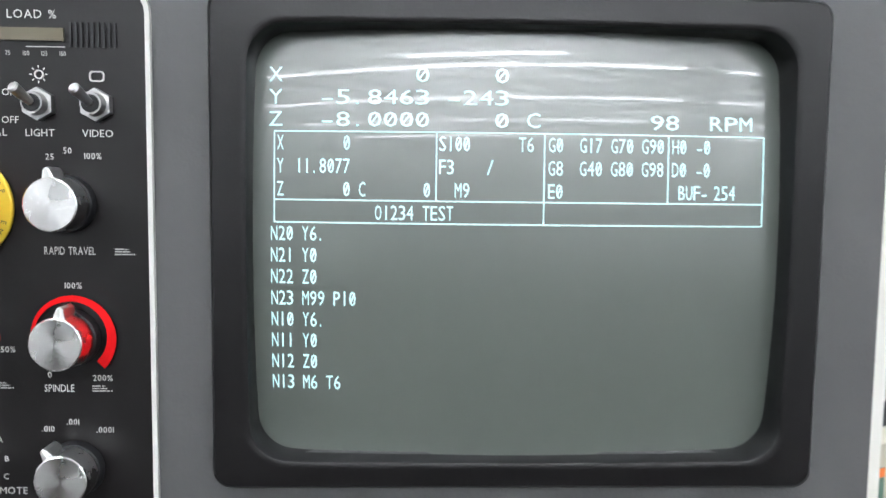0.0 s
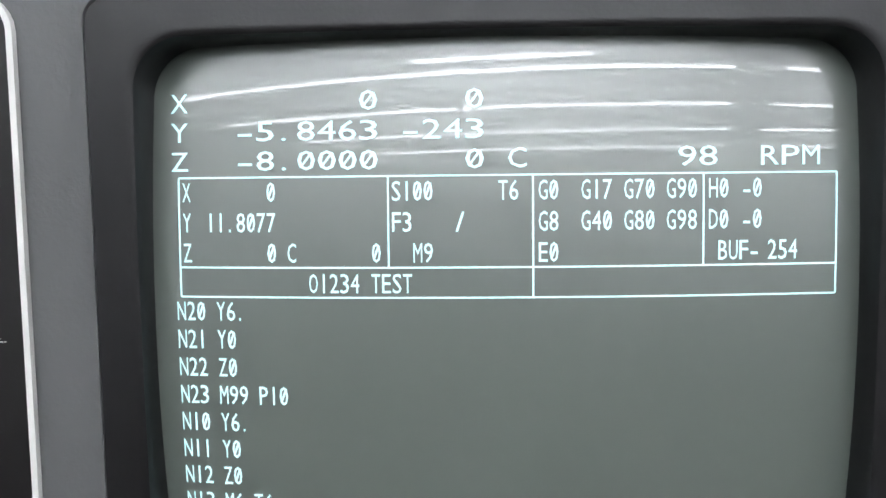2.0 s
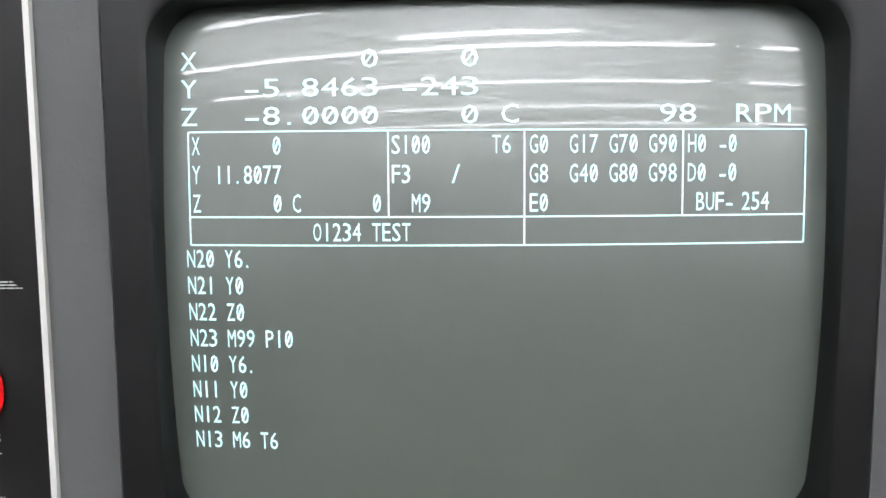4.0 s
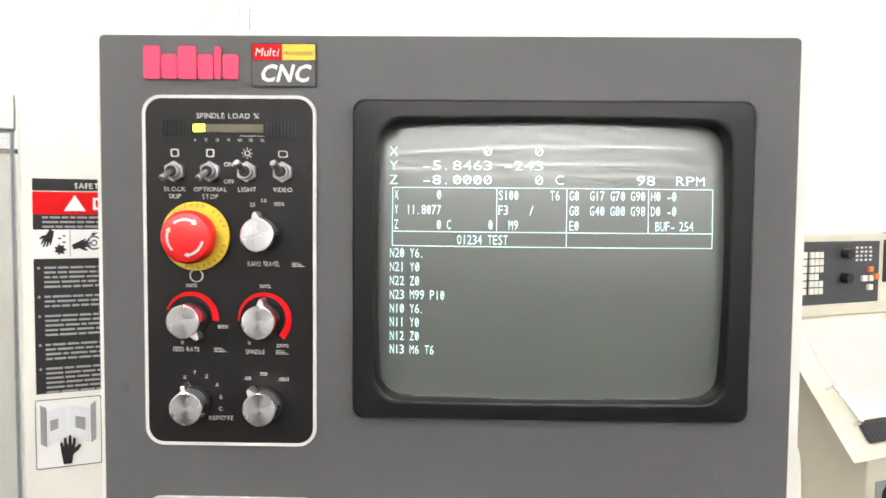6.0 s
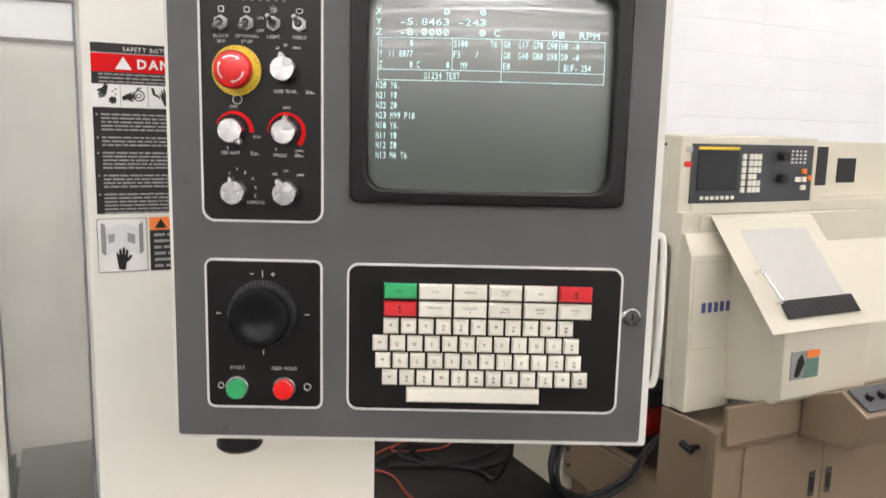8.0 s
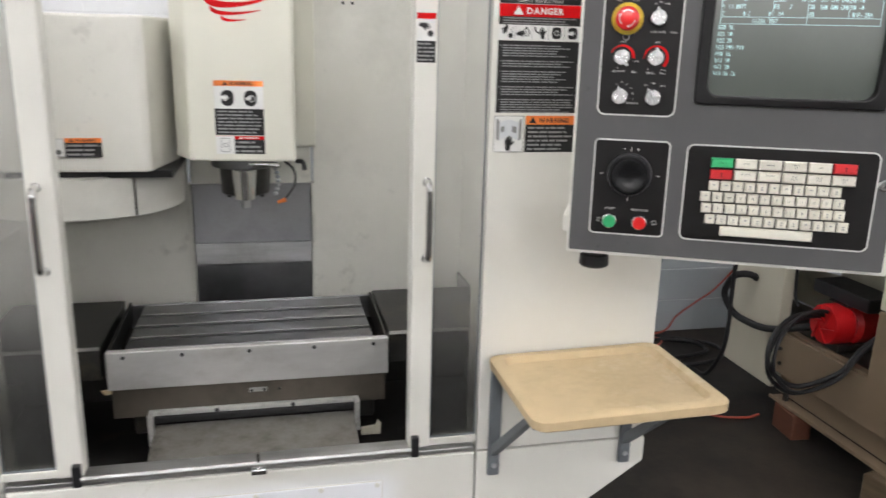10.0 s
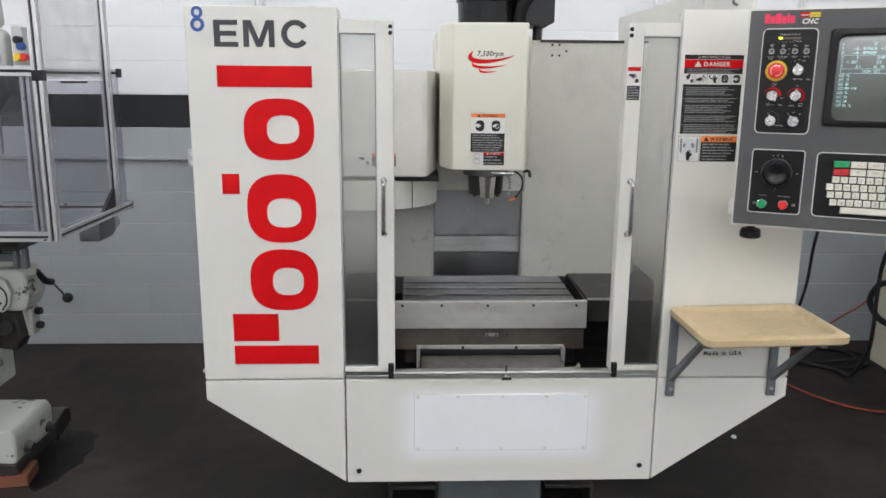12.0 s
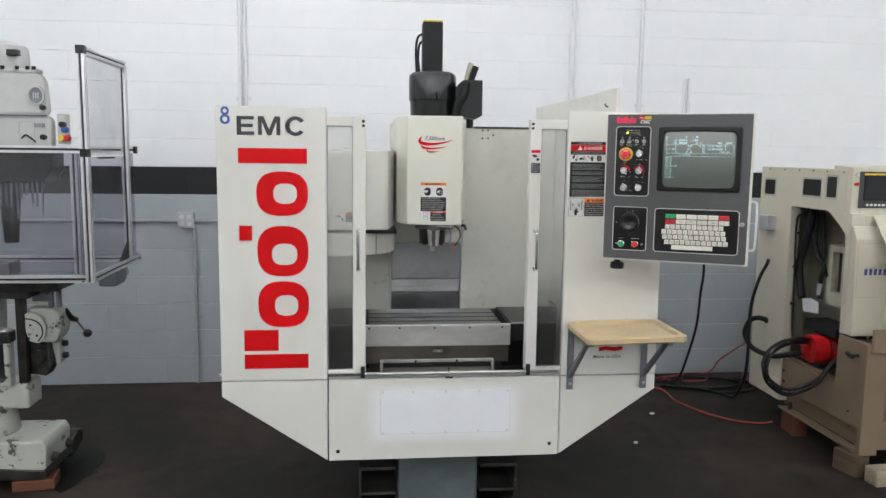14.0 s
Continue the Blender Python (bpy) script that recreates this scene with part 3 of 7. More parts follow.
for x, z in ((-0.474, 0.489), (0.462, 0.499)):
    part("hole_plug", cyl((x, FRONT - 0.006, z), (x, FRONT - 0.003, z), 0.0085, seg=16), M_BLACK, apron)
# patch plate sprayed over on the apron
patch = part("patch_plate", box(-0.29, 0.278, FRONT - 0.008, FRONT - 0.0035, 0.562, 0.757, 0.001), M_WHITE, apron, "repainted white cover plate")
spray = bmesh.new()
quad(spray, on_y(FRONT - 0.0052), -0.375, 0.36, 0.495, 0.803)
M_SPRAY = M_CREAM.copy()
M_SPRAY.name = "overspray"
nt = M_SPRAY.node_tree
b0 = nt.nodes["Principled BSDF"]
src_color = b0.inputs["Base Color"].links[0].from_socket
tcn = nt.nodes.new("ShaderNodeTexCoord")
mpn = nt.nodes.new("ShaderNodeMapping")
mpn.inputs["Location"].default_value = (-0.5, -0.5, -0.5)
nt.links.new(tcn.outputs["Generated"], mpn.inputs["Vector"])
sep = nt.nodes.new("ShaderNodeSeparateXYZ")
nt.links.new(mpn.outputs["Vector"], sep.inputs[0])
edge = []
for axis, lo, hi in (("X", 0.36, 0.5), ("Z", 0.26, 0.5)):
    ab = nt.nodes.new("ShaderNodeMath")
    ab.operation = "ABSOLUTE"
    nt.links.new(sep.outputs[axis], ab.inputs[0])
    mrn = node(nt, "ShaderNodeMapRange")
    mrn.inputs["From Min"].default_value, mrn.inputs["From Max"].default_value = lo, hi
    mrn.inputs["To Min"].default_value, mrn.inputs["To Max"].default_value = 1.0, 0.0
    mrn.interpolation_type = "SMOOTHSTEP"
    nt.links.new(ab.outputs[0], mrn.inputs["Value"])
    edge.append(mrn)
mul = nt.nodes.new("ShaderNodeMath")
mul.operation = "MULTIPLY"
nt.links.new(edge[0].outputs[0], mul.inputs[0])
nt.links.new(edge[1].outputs[0], mul.inputs[1])
mixn = nt.nodes.new("ShaderNodeMix")
mixn.data_type = "RGBA"
nt.links.new(mul.outputs[0], mixn.inputs["Factor"])
nt.links.new(src_color, mixn.inputs["A"])
mixn.inputs["B"].default_value = (0.84, 0.855, 0.88, 1)
nt.links.new(mixn.outputs["Result"], b0.inputs["Base Color"])
part("seal_line", frame_ring(rrect(-0.2925, 0.2805, 0.5595, 0.7595, 0.002, 2), rrect(-0.2895, 0.2775, 0.5625, 0.7565, 0.002, 2), "y", FRONT - 0.0066, FRONT - 0.0054), M_CREAM2, patch)
part("overspray", spray, M_SPRAY, apron, "soft white paint overspray")
for x in (-0.28, -0.15, -0.005, 0.14, 0.268):
    for z in (0.75, 0.569):
        part("screw", cyl((x, FRONT - 0.011, z), (x, FRONT - 0.008, z), 0.006, seg=10), M_CREAM2, patch)

# big red lettering as plain shapes, running up the panel
def red_shape(pts_out, pts_in=None):
    if pts_in:
        bm = frame_ring(pts_out, pts_in, "y", FRONT - 0.0016, FRONT - 0.0002)
    else:
        bm = prism(pts_out, "y", FRONT - 0.0016, FRONT - 0.0002)
    part("red_shape", bm, M_RED, left, "flat red vinyl shape")


def oval(cx, cz, rx, rz, n=40, k=2.6):
    pts = []
    for i in range(n):
        a = 2 * math.pi * i / n
        c, s = math.cos(a), math.sin(a)
        pts.append((cx + rx * math.copysign(abs(c) ** (2 / k), c), cz + rz * math.copysign(abs(s) ** (2 / k), s)))
    return pts


red_shape([(-0.873, 1.729), (-0.595, 1.729), (-0.595, 1.791), (-0.873, 1.791)])
red_shape(oval(-0.697, 1.605, 0.105, 0.092), oval(-0.685, 1.605, 0.048, 0.042))
red_shape([(-0.874, 1.410), (-0.822, 1.410), (-0.822, 1.472), (-0.874, 1.472)])
red_shape(oval(-0.697, 1.365, 0.105, 0.106), oval(-0.69, 1.352, 0.052, 0.045))
red_shape(oval(-0.697, 1.140, 0.105, 0.098), oval(-0.685, 1.135, 0.048, 0.044))
red_shape([(-0.862, 0.863), (-0.596, 0.863), (-0.596, 0.925), (-0.862, 0.925)])
red_shape([(-0.862, 0.940), (-0.720, 0.940), (-0.720, 1.030), (-0.862, 1.030)])
Z0, Z1 = 1.844, 1.920
letter_e = [(-0.876, Z0), (-0.806, Z0), (-0.806, Z0 + 0.014), (-0.858, Z0 + 0.014), (-0.858, Z0 + 0.031), (-0.811, Z0 + 0.031), (-0.811, Z0 + 0.045), (-0.858, Z0 + 0.045), (-0.858, Z1 - 0.014), (-0.807, Z1 - 0.014), (-0.807, Z1), (-0.876, Z1)]
letter_m = [(-0.791, Z0), (-0.775, Z0), (-0.775, Z1 - 0.022), (-0.754, Z0), (-0.738, Z0), (-0.717, Z1 - 0.022), (-0.717, Z0), (-0.701, Z0), (-0.701, Z1), (-0.724, Z1), (-0.746, Z0 + 0.022), (-0.768, Z1), (-0.791, Z1)]
arc_o = [(-0.640 + 0.041 * math.cos(radians(a)), 1.882 + 0.040 * math.sin(radians(a))) for a in range(33, 328, 10)]
arc_i = [(-0.640 + 0.024 * math.cos(radians(a)), 1.882 + 0.025 * math.sin(radians(a))) for a in range(33, 328, 10)]
for pts in (letter_e, letter_m, arc_o + arc_i[::-1]):
    part("lettering", prism(pts, "y", FRONT - 0.0014, FRONT - 0.0002), M_BLACKTXT, left, "dark grey model lettering")
bm = frame_ring(oval(-0.922, 1.940, 0.0165, 0.017, k=2.1), oval(-0.922, 1.940, 0.008, 0.0085, k=2.1), "y", FRONT - 0.0012, FRONT - 0.0002)
bm = frame_ring(oval(-0.922, 1.906, 0.020, 0.020, k=2.1), oval(-0.922, 1.906, 0.010, 0.0105, k=2.1), "y", FRONT - 0.0013, FRONT - 0.0003, bm=bm)
part("number", bm, M_BLUE, left, "blue stick-on figure eight")


# doors: a slim cream frame with a clear pane and a chrome pull
def door(x0, x1, post0, post1, name):
    y0, y1 = FRONT - 0.006, FRONT + 0.028
    d = part("door", box(post0, post1, y0, y1 + 0.012, 0.835, 1.925, 0.003), M_CREAM, mill, "cream framed sliding door with a clear pane")
    part("top_rail", box(x0, x1, y0 + 0.004, y1, 1.886, 1.925, 0.002), M_CREAM, d)
    part("bottom_rail", box(x0, x1, y0 + 0.004, y1, 0.835, 0.852, 0.002), M_CREAM, d)
    part("pane", box(x0, x1, FRONT + 0.008, FRONT + 0.012, 0.852, 1.886), M_PANE, d, "clear plastic pane, shade behind it painted in towards its foot").visible_shadow = False
    sx0, sx1 = (x0 + 0.001, x1) if x0 < post0 else (x0, x1 - 0.001)
    part("seal", frame_ring([(sx0, 0.852), (sx1, 0.852), (sx1, 1.886), (sx0, 1.886)], [(sx0 + 0.003, 0.855), (sx1 - 0.003, 0.855), (sx1 - 0.003, 1.883), (sx0 + 0.003, 1.883)], "y", FRONT + 0.003, FRONT + 0.0075), M_BRACKET, d)
    cx = (post0 + post1) / 2 + (0.005 if x0 < post0 else -0.006) * -1
    h = part("handle", tube([(cx, y0 + 0.001, 1.289), (cx, y0 - 0.02, 1.290), (cx, y0 - 0.034, 1.297), (cx, y0 - 0.036, 1.312), (cx, y0 - 0.036, 1.372), (cx, y0 - 0.036, 1.432), (cx, y0 - 0.034, 1.447), (cx, y0 - 0.02, 1.454),
                            (cx, y0 + 0.001, 1.455)], 0.0075, 12), M_CHROME, d, "polished chrome pull handle", smooth=True)
    for z in (1.289, 1.455):
        part("foot", cyl((cx, y0 - 0.006, z), (cx, y0 + 0.001, z), 0.0095, seg=16), M_CHROME, h)
    for z in (1.888, 1.906):
        part("screw", cyl((post1 - 0.009 if x0 < post0 else post0 + 0.009, y0 - 0.003, z), (post1 - 0.009 if x0 < post0 else post0 + 0.009, y0 + 0.001, z), 0.0062, seg=12), M_BLACK, d)
    px = post1 - 0.012 if x0 < post0 else post0 + 0.012
    part("catch", box(px - 0.009, px + 0.009, y0 - 0.016, y0, 0.818, 0.868, 0.003), M_BLACK, d, "black door catch")
    return d


door_l = door(-0.514, -0.407, -0.407, -0.354, "left")
door_r = door(0.390, 0.502, 0.342, 0.390, "right")
part("guide_rod", cyl((-0.362, FRONT - 0.014, 0.834), (0.352, FRONT - 0.014, 0.834), 0.007, seg=14), M_ROD, mill, "dull steel guide rod", smooth=True)
part("door_track", box(-0.512, 0.5, FRONT + 0.0, FRONT + 0.06, 0.810, 0.822, 0.002), M_STEEL, mill)
lat = part("latch", box(-0.012, 0.022, FRONT - 0.026, FRONT - 0.006, 0.812, 0.826, 0.003), M_CHROME, mill)
part("pin", cyl((0.004, FRONT - 0.015, 0.815), (0.004, FRONT - 0.015, 0.86), 0.004, seg=8), M_CHROME, lat)

# the work space behind the doors
part("right_back_panel", box(0.19, 0.72, 1.60, 1.62, 0.80, 1.928, 0.003), M_CREAM2, mill)
part("top_rail", box(0.24, 0.70, 1.592, 1.599, 1.915, 1.926, 0.002), M_DARK, mill, "dark rail along the panel top")
part("left_back_panel", box(-0.935, -0.215, 1.62, 1.64, 0.80, 1.60, 0.003), M_CREAM2, mill)
part("right_inner_wall", box(0.700, 0.7195, FRONT + 0.10, 1.599, 0.80, 1.955, 0.002), M_CREAM2, mill)
for x, z in ((0.292, 1.905), (0.322, 1.905), (0.292, 1.862), (0.322, 1.862), (0.352, 1.880)):
    part("bolt_hole", cyl((x, 1.597, z), (x, 1.601, z), 0.005, seg=10), M_BLACK, mill)
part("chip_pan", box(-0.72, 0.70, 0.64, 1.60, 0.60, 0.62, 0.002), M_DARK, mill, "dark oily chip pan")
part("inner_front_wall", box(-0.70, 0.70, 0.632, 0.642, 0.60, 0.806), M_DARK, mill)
part("inner_left_wall", box(-0.74, -0.725, 0.64, 1.60, 0.60, 1.15, 0.002), M_CREAM2, mill)
# shade low in the work space is painted here as a darker wall
part("inner_right_wall", box(0.690, 0.6985, 0.645, 1.595, 0.60, 0.955, 0.002), M_INGREY, mill, "grey inner side wall, shade low down put into its colour")
# dark wall added to close the open view below the slide covers
part("lower_back_wall", box(-0.72, 0.688, 1.44, 1.455, 0.60, 0.90, 0.002), M_DARK, mill, "dark lower back wall closing the gap under the slide covers")
for z0, z1, y, m_ in ((1.078, 1.284, 1.622, M_STEELD), (1.000, 1.075, 1.637, M_STEEL), (0.82, 0.998, 1.652, M_STEELD)):
    part("way_cover", box(-0.205, 0.182, y, y + 0.05, z0, z1, 0.003), m_, mill, "grey steel telescopic way cover")
part("column", box(-0.20, 0.175, 1.71, 2.1, 0.3, 1.95, 0.01), M_CREAM2, mill)
for s in (-0.214, 0.1825):
    part("way_rail", box(s, s + 0.008, 1.603, 1.66, 0.82, 1.282, 0.002), M_CREAM2, mill)

# table
table = part("table", box(-0.335, 0.314, 1.02, 1.371, 0.90, 0.953, 0.003), M_STEELD, mill, "dark ground steel table with T-slots")
part("front_trough", box(-0.377, 0.352, 0.985, 1.008, 0.852, 0.957, 0.003), M_COVER, table, "worn brushed steel trough front")
part("back_trough", box(-0.377, 0.352, 1.374, 1.384, 0.88, 0.955, 0.002), M_STEELD, table)
for x0, x1 in ((-0.377, -0.370), (0.345, 0.352)):
    part("end_wall", prism([(1.008, 0.90), (1.372, 0.90), (1.372, 0.966), (1.008, 0.955)], "x", x0, x1, 0.002), M_DARK, table)
for y in (1.077, 1.169, 1.262):
    part("slot", box(-0.334, 0.313, y, y + 0.016, 0.9535, 0.9545), M_BLACK, table)
    part("slot_edge", box(-0.334, 0.313, y + 0.016, y + 0.019, 0.9535, 0.9555), M_CHROME, table)
for x in (-0.335, -0.19, -0.02, 0.15, 0.31):
    part("screw", cyl((x, 0.982, 0.942), (x, 0.986, 0.942), 0.005, seg=10), M_BLACK, table)
for x0, x1 in ((-0.715, -0.40), (0.362, 0.688)):
    part("slide_cover", box(x0, x1, 1.04, 1.43, 0.86, 0.953, 0.003), M_DARK, mill, "dark steel slide cover")
    # the lit front edge is put in as a strip of brighter steel
    part("cover_edge", box(x0, x1, 1.0355, 1.0395, 0.946, 0.9545), M_COVER, mill)
part("saddle", box(-0.33, 0.32, 1.03, 1.40, 0.70, 0.895, 0.01), M_DARK, mill)
sad = part("saddle_front", box(-0.372, 0.347, 1.0, 1.03, 0.765, 0.885, 0.004), M_GRIME, mill, "grimy brown-grey saddle front")
part("oil_plate", box(-0.025, 0.022, 0.996, 0.9995, 0.818, 0.830, 0.001), M_STEEL, sad)
for x in (-0.018, 0.015, 0.055):
    part("screw", cyl((x, 0.993, 0.824), (x, 0.9965, 0.824), 0.004, seg=8), M_BLACK, sad)
part("torn_wiper", prism([(-0.40, 0.842), (-0.30, 0.848), (-0.29, 0.836), (-0.33, 0.828), (-0.36, 0.835), (-0.39, 0.829)], "y", 1.012, 1.018), M_TRAY, mill)
lip = part("wiper_frame", box(-0.283, 0.270, 0.985, 0.9985, 0.772, 0.786, 0.002), M_SCUFF, mill, "scuffed pale wiper frame")
for x0, x1 in ((-0.283, -0.270), (0.257, 0.270)):
    part("cheek", box(x0, x1, 0.955, 0.984, 0.70, 0.786, 0.002), M_SCUFF, lip)
part("wiper", box(-0.268, 0.255, 0.978, 0.992, 0.755, 0.7715, 0.002), M_RUBBER, lip, "black rubber wiper")
for x in (-0.11, 0.09):
    part("screw", cyl((x, 0.982, 0.779), (x, 0.986, 0.779), 0.006, seg=8), M_BLACK, lip)
part("front_way_cover", prism([(0.977, 0.752), (0.977, 0.70), (0.66, 0.66), (0.66, 0.70), (0.80, 0.730)], "x", -0.266, 0.253, 0.002), M_WORN, mill, "scuffed steel front way cover")
part("cover_bracket", prism([(0.272, 0.690), (0.325, 0.690), (0.327, 0.722), (0.318, 0.732), (0.312, 0.716), (0.272, 0.712)], "y", 0.945, 0.952), M_LATHEIN, mill, "torn pale gasket scrap")

# spindle head
HZ0, HZ1 = 1.430, 1.957
head = part("head", prism([(-0.150, 1.105), (0.112, 1.075), (0.118, 1.083), (0.128, 1.40), (0.132, 1.561), (-0.198, 1.561), (-0.196, 1.21), (-0.154, 1.110)], "z", HZ0, HZ1, 0.006), M_HEAD, mill,
            "warm cream spindle head cover")
part("head_back", prism([(1.562, 1.412), (1.568, 1.408), (1.70, 1.408), (1.70, 1.944), (1.562, 1.944)], "x", -0.205, 0.197, 0.005), M_HEAD, head)
part("head_shelf", box(-0.203, 0.180, 1.585, 1.69, 1.286, 1.407, 0.004), M_CREAM2, head)
bm = cyl((-0.018, 1.19, 1.405), (-0.018, 1.19, 1.432), 0.088, seg=36, bevel=0.003)
part("spindle_ring", bm, M_GUN, head, smooth=True)
sp = part("spindle_nose", cyl((-0.018, 1.19, 1.33), (-0.018, 1.19, 1.405), 0.064, 0.068, seg=36, bevel=0.003), M_NOSE, head, smooth=True)
bm = cyl((-0.018, 1.128, 1.325), (-0.018, 1.124, 1.405), 0.026, 0.033, seg=28)
part("tool_cone", bm, M_CHROME, sp, "bright chrome tool holder", smooth=True)
part("drawbar", cyl((-0.018, 1.15, 1.296), (-0.018, 1.15, 1.33), 0.012, seg=16), M_STEEL, sp, smooth=True)
for a in (35, 150, 210, 330):
    part("bolt", cyl((-0.018 + 0.05 * math.cos(radians(a)), 1.19 + 0.05 * math.sin(radians(a)), 1.322), (-0.018 + 0.05 * math.cos(radians(a)), 1.19 + 0.05 * math.sin(radians(a)), 1.332), 0.006, seg=8), M_BLACK, sp)
bm = bmesh.new()
for k in range(9):
    f = k / 8
    bm = ball((0.054 + 0.016 * math.sin(2.6 * f), 1.150 - 0.02 * f, 1.425 - 0.088 * f), 0.0075 - 0.001 * f, 0.8, bm, 12)
noz = part("coolant_hose", bm, M_CONDUIT_G, head, "jointed grey coolant nozzle", smooth=True)
part("coolant_pipe", tube([(0.085, 1.15, 1.425), (0.112, 1.13, 1.40), (0.112, 1.12, 1.36), (0.085, 1.115, 1.322)], 0.0035, 8), M_DARK, head, smooth=True)
part("nozzle_tip", cyl((0.088, 1.115, 1.322), (0.066, 1.11, 1.316), 0.006, 0.004, seg=10), M_ORANGE, noz, "orange nozzle tip")
part("light_pipe", cyl((-0.01, 1.11, 1.420), (0.075, 1.09, 1.418), 0.006, seg=8), M_CHROME, head)
part("valve", tube([(0.118, 1.12, 1.425), (0.135, 1.11, 1.425), (0.14, 1.10, 1.405)], 0.006, 8), M_BLACK, head)

# spindle motor and drive box on the head
motor = part("motor", loops([[(-0.020 + r * math.cos(2 * math.pi * k / 40), 1.24 + r * math.sin(2 * math.pi * k / 40), z) for k in range(40)]
                             for r, z in ((0.108, 1.957), (0.110, 2.015), (0.111, 2.035), (0.117, 2.037), (0.117, 2.150), (0.113, 2.162), (0.106, 2.168), (0.098, 2.168), (0.096, 2.173), (0.02, 2.174))], close=False, cap=True),
             M_MOTOR, mill, "glossy black round spindle motor", smooth=True)
part("lug", cyl((0.0, 1.132, 2.065), (0.0, 1.106, 2.065), 0.013, 0.011, seg=16), M_MOTOR, motor, smooth=True)
part("lug_rib", box(-0.008, 0.008, 1.108, 1.128, 2.034, 2.066, 0.003), M_MOTOR, motor)
drive = part("drive_unit", box(-0.072, 0.026, 1.20, 1.29, 2.173, 2.415, 0.006), M_RUBBER, motor, "tall black drive unit with yellow top")
part("cap", box(-0.070, 0.024, 1.202, 1.288, 2.415, 2.422, 0.002), M_YELLOW, drive)
part("cable", tube([(-0.06, 1.22, 2.36), (-0.095, 1.22, 2.34), (-0.105, 1.22, 2.27), (-0.10, 1.22, 2.17)], 0.006, 8), M_RUBBER, drive, smooth=True)
part("cable", tube([(-0.06, 1.25, 2.33), (-0.085, 1.25, 2.31), (-0.092, 1.25, 2.25), (-0.085, 1.25, 2.17)], 0.006, 8), M_RUBBER, drive, smooth=True)
term = part("terminal_box", prism([(0.10, 1.985), (0.115, 1.96), (0.185, 1.945), (0.22, 1.965), (0.22, 2.135), (0.125, 2.135), (0.10, 2.11)], "y", 1.16, 1.32, 0.003), M_BLACK, mill, "black terminal box")
part("conduit_hose", tube([(0.145, 1.22, 2.12), (0.155, 1.22, 2.17), (0.170, 1.22, 2.222)], 0.014, 12), M_LATHEIN, term, smooth=True)
part("conduit_hose", tube([(0.165, 1.21, 2.12), (0.176, 1.21, 2.16), (0.192, 1.21, 2.205)], 0.016, 12), M_RUBBER, term, smooth=True)
part("elbow", tube([(0.09, 1.17, 1.96), (0.10, 1.15, 2.02), (0.125, 1.14, 2.06), (0.135, 1.14, 2.12)], 0.021, 12), M_RUBBER, term, smooth=True)
part("gland", cyl((0.17, 1.24, 1.905), (0.17, 1.24, 1.955), 0.018, seg=14), M_BLACK, term)

# tool changer at the side
atc = part("tool_changer_cover", prism([(-0.62, 1.10), (-0.262, 1.085), (-0.245, 1.095), (-0.205, 1.33), (-0.205, 1.58), (-0.62, 1.58)], "z", 1.405, 1.79, 0.006), M_CREAM2, mill,
           "pale sheet-metal tool changer cover")
part("side_box", box(-0.73, -0.622, 1.05, 1.40, 1.42, 1.80, 0.004), M_CREAM2, atc)
# black slab standing in for the shade in the gap below the cover
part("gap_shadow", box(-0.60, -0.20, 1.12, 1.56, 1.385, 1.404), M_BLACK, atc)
car = part("carousel", loops([[(-0.47 + r * math.cos(2 * math.pi * k / 48), 1.36 + r * math.sin(2 * math.pi * k / 48), z) for k in range(48)]
                              for r, z in ((0.262, 1.275), (0.270, 1.280), (0.270, 1.384), (0.262, 1.388))], close=False, cap=True), M_CREAM2, mill, "round pale tool carousel", smooth=True)
part("seam", box(-0.301, -0.298, 1.14, 1.16, 1.28, 1.386), M_DARK, car)

# stand below
part("base_casting", prism([(-0.205, FLOOR), (0.165, FLOOR), (0.165, 0.60), (-0.205, 0.60)], "y", 0.76, 1.9, 0.012), M_BASE, mill, "grey-green cast base")
for x0, x1 in ((-0.385, -0.215), (0.175, 0.35)):
    f = part("channel_foot", box(x0, x1, 0.74, 1.75, 0.335, 0.35, 0.002), M_DARK, mill, "dark steel channel")
    part("web", box(x0 if x0 < 0 else x1 - 0.012, x0 + 0.012 if x0 < 0 else x1, 0.745, 1.75, FLOOR, 0.335, 0.002), M_DARK, f)
    part("flange", box(x0, x1, 0.745, 1.75, 0.215, 0.228, 0.002), M_DARK, f)
part("drip_tray", box(-0.50, 0.49, 0.66, 1.85, 0.575, 0.595, 0.003), M_CREAM, mill)
part("side_bolt", cyl((-0.975, 0.64, 0.826), (-0.96, 0.64, 0.826), 0.007, seg=10), M_GALV, mill)
part("side_bolt", cyl((0.938, 0.64, 0.83), (0.956, 0.64, 0.83), 0.007, seg=10), M_GALV, mill)

# ---- stickers
rng = random.Random(4)


def sticker(parent, place, a0, a1, b0, b1, sections, name="warning_label", label=""):
    """A printed sticker: sections (from, to, material, print rows) from its top down, in parts of its height."""
    root = None
    for f0, f1, material, rows in sections:
        bm = bmesh.new()
        z1, z0 = b1 - (b1 - b0) * f0, b1 - (b1 - b0) * f1
        quad(bm, lambda a, b: place(a, b, 0.0008), a0, a1, z0, z1)
        if root is None:
            root = part(name, bm, material, parent, label or "printed warning sticker")
        else:
            part("field", bm, material, root)
        if rows:
            bm = bmesh.new()
            bars(bm, lambda a, b: place(a, b, 0.0014), a0 + (a1 - a0) * 0.05, a1 - (a1 - a0) * 0.05, z0 + (z1 - z0) * 0.04, z1 - (z1 - z0) * 0.04, rows, rng)
            part("print", bm, M_LABELGRY, root)
    return root


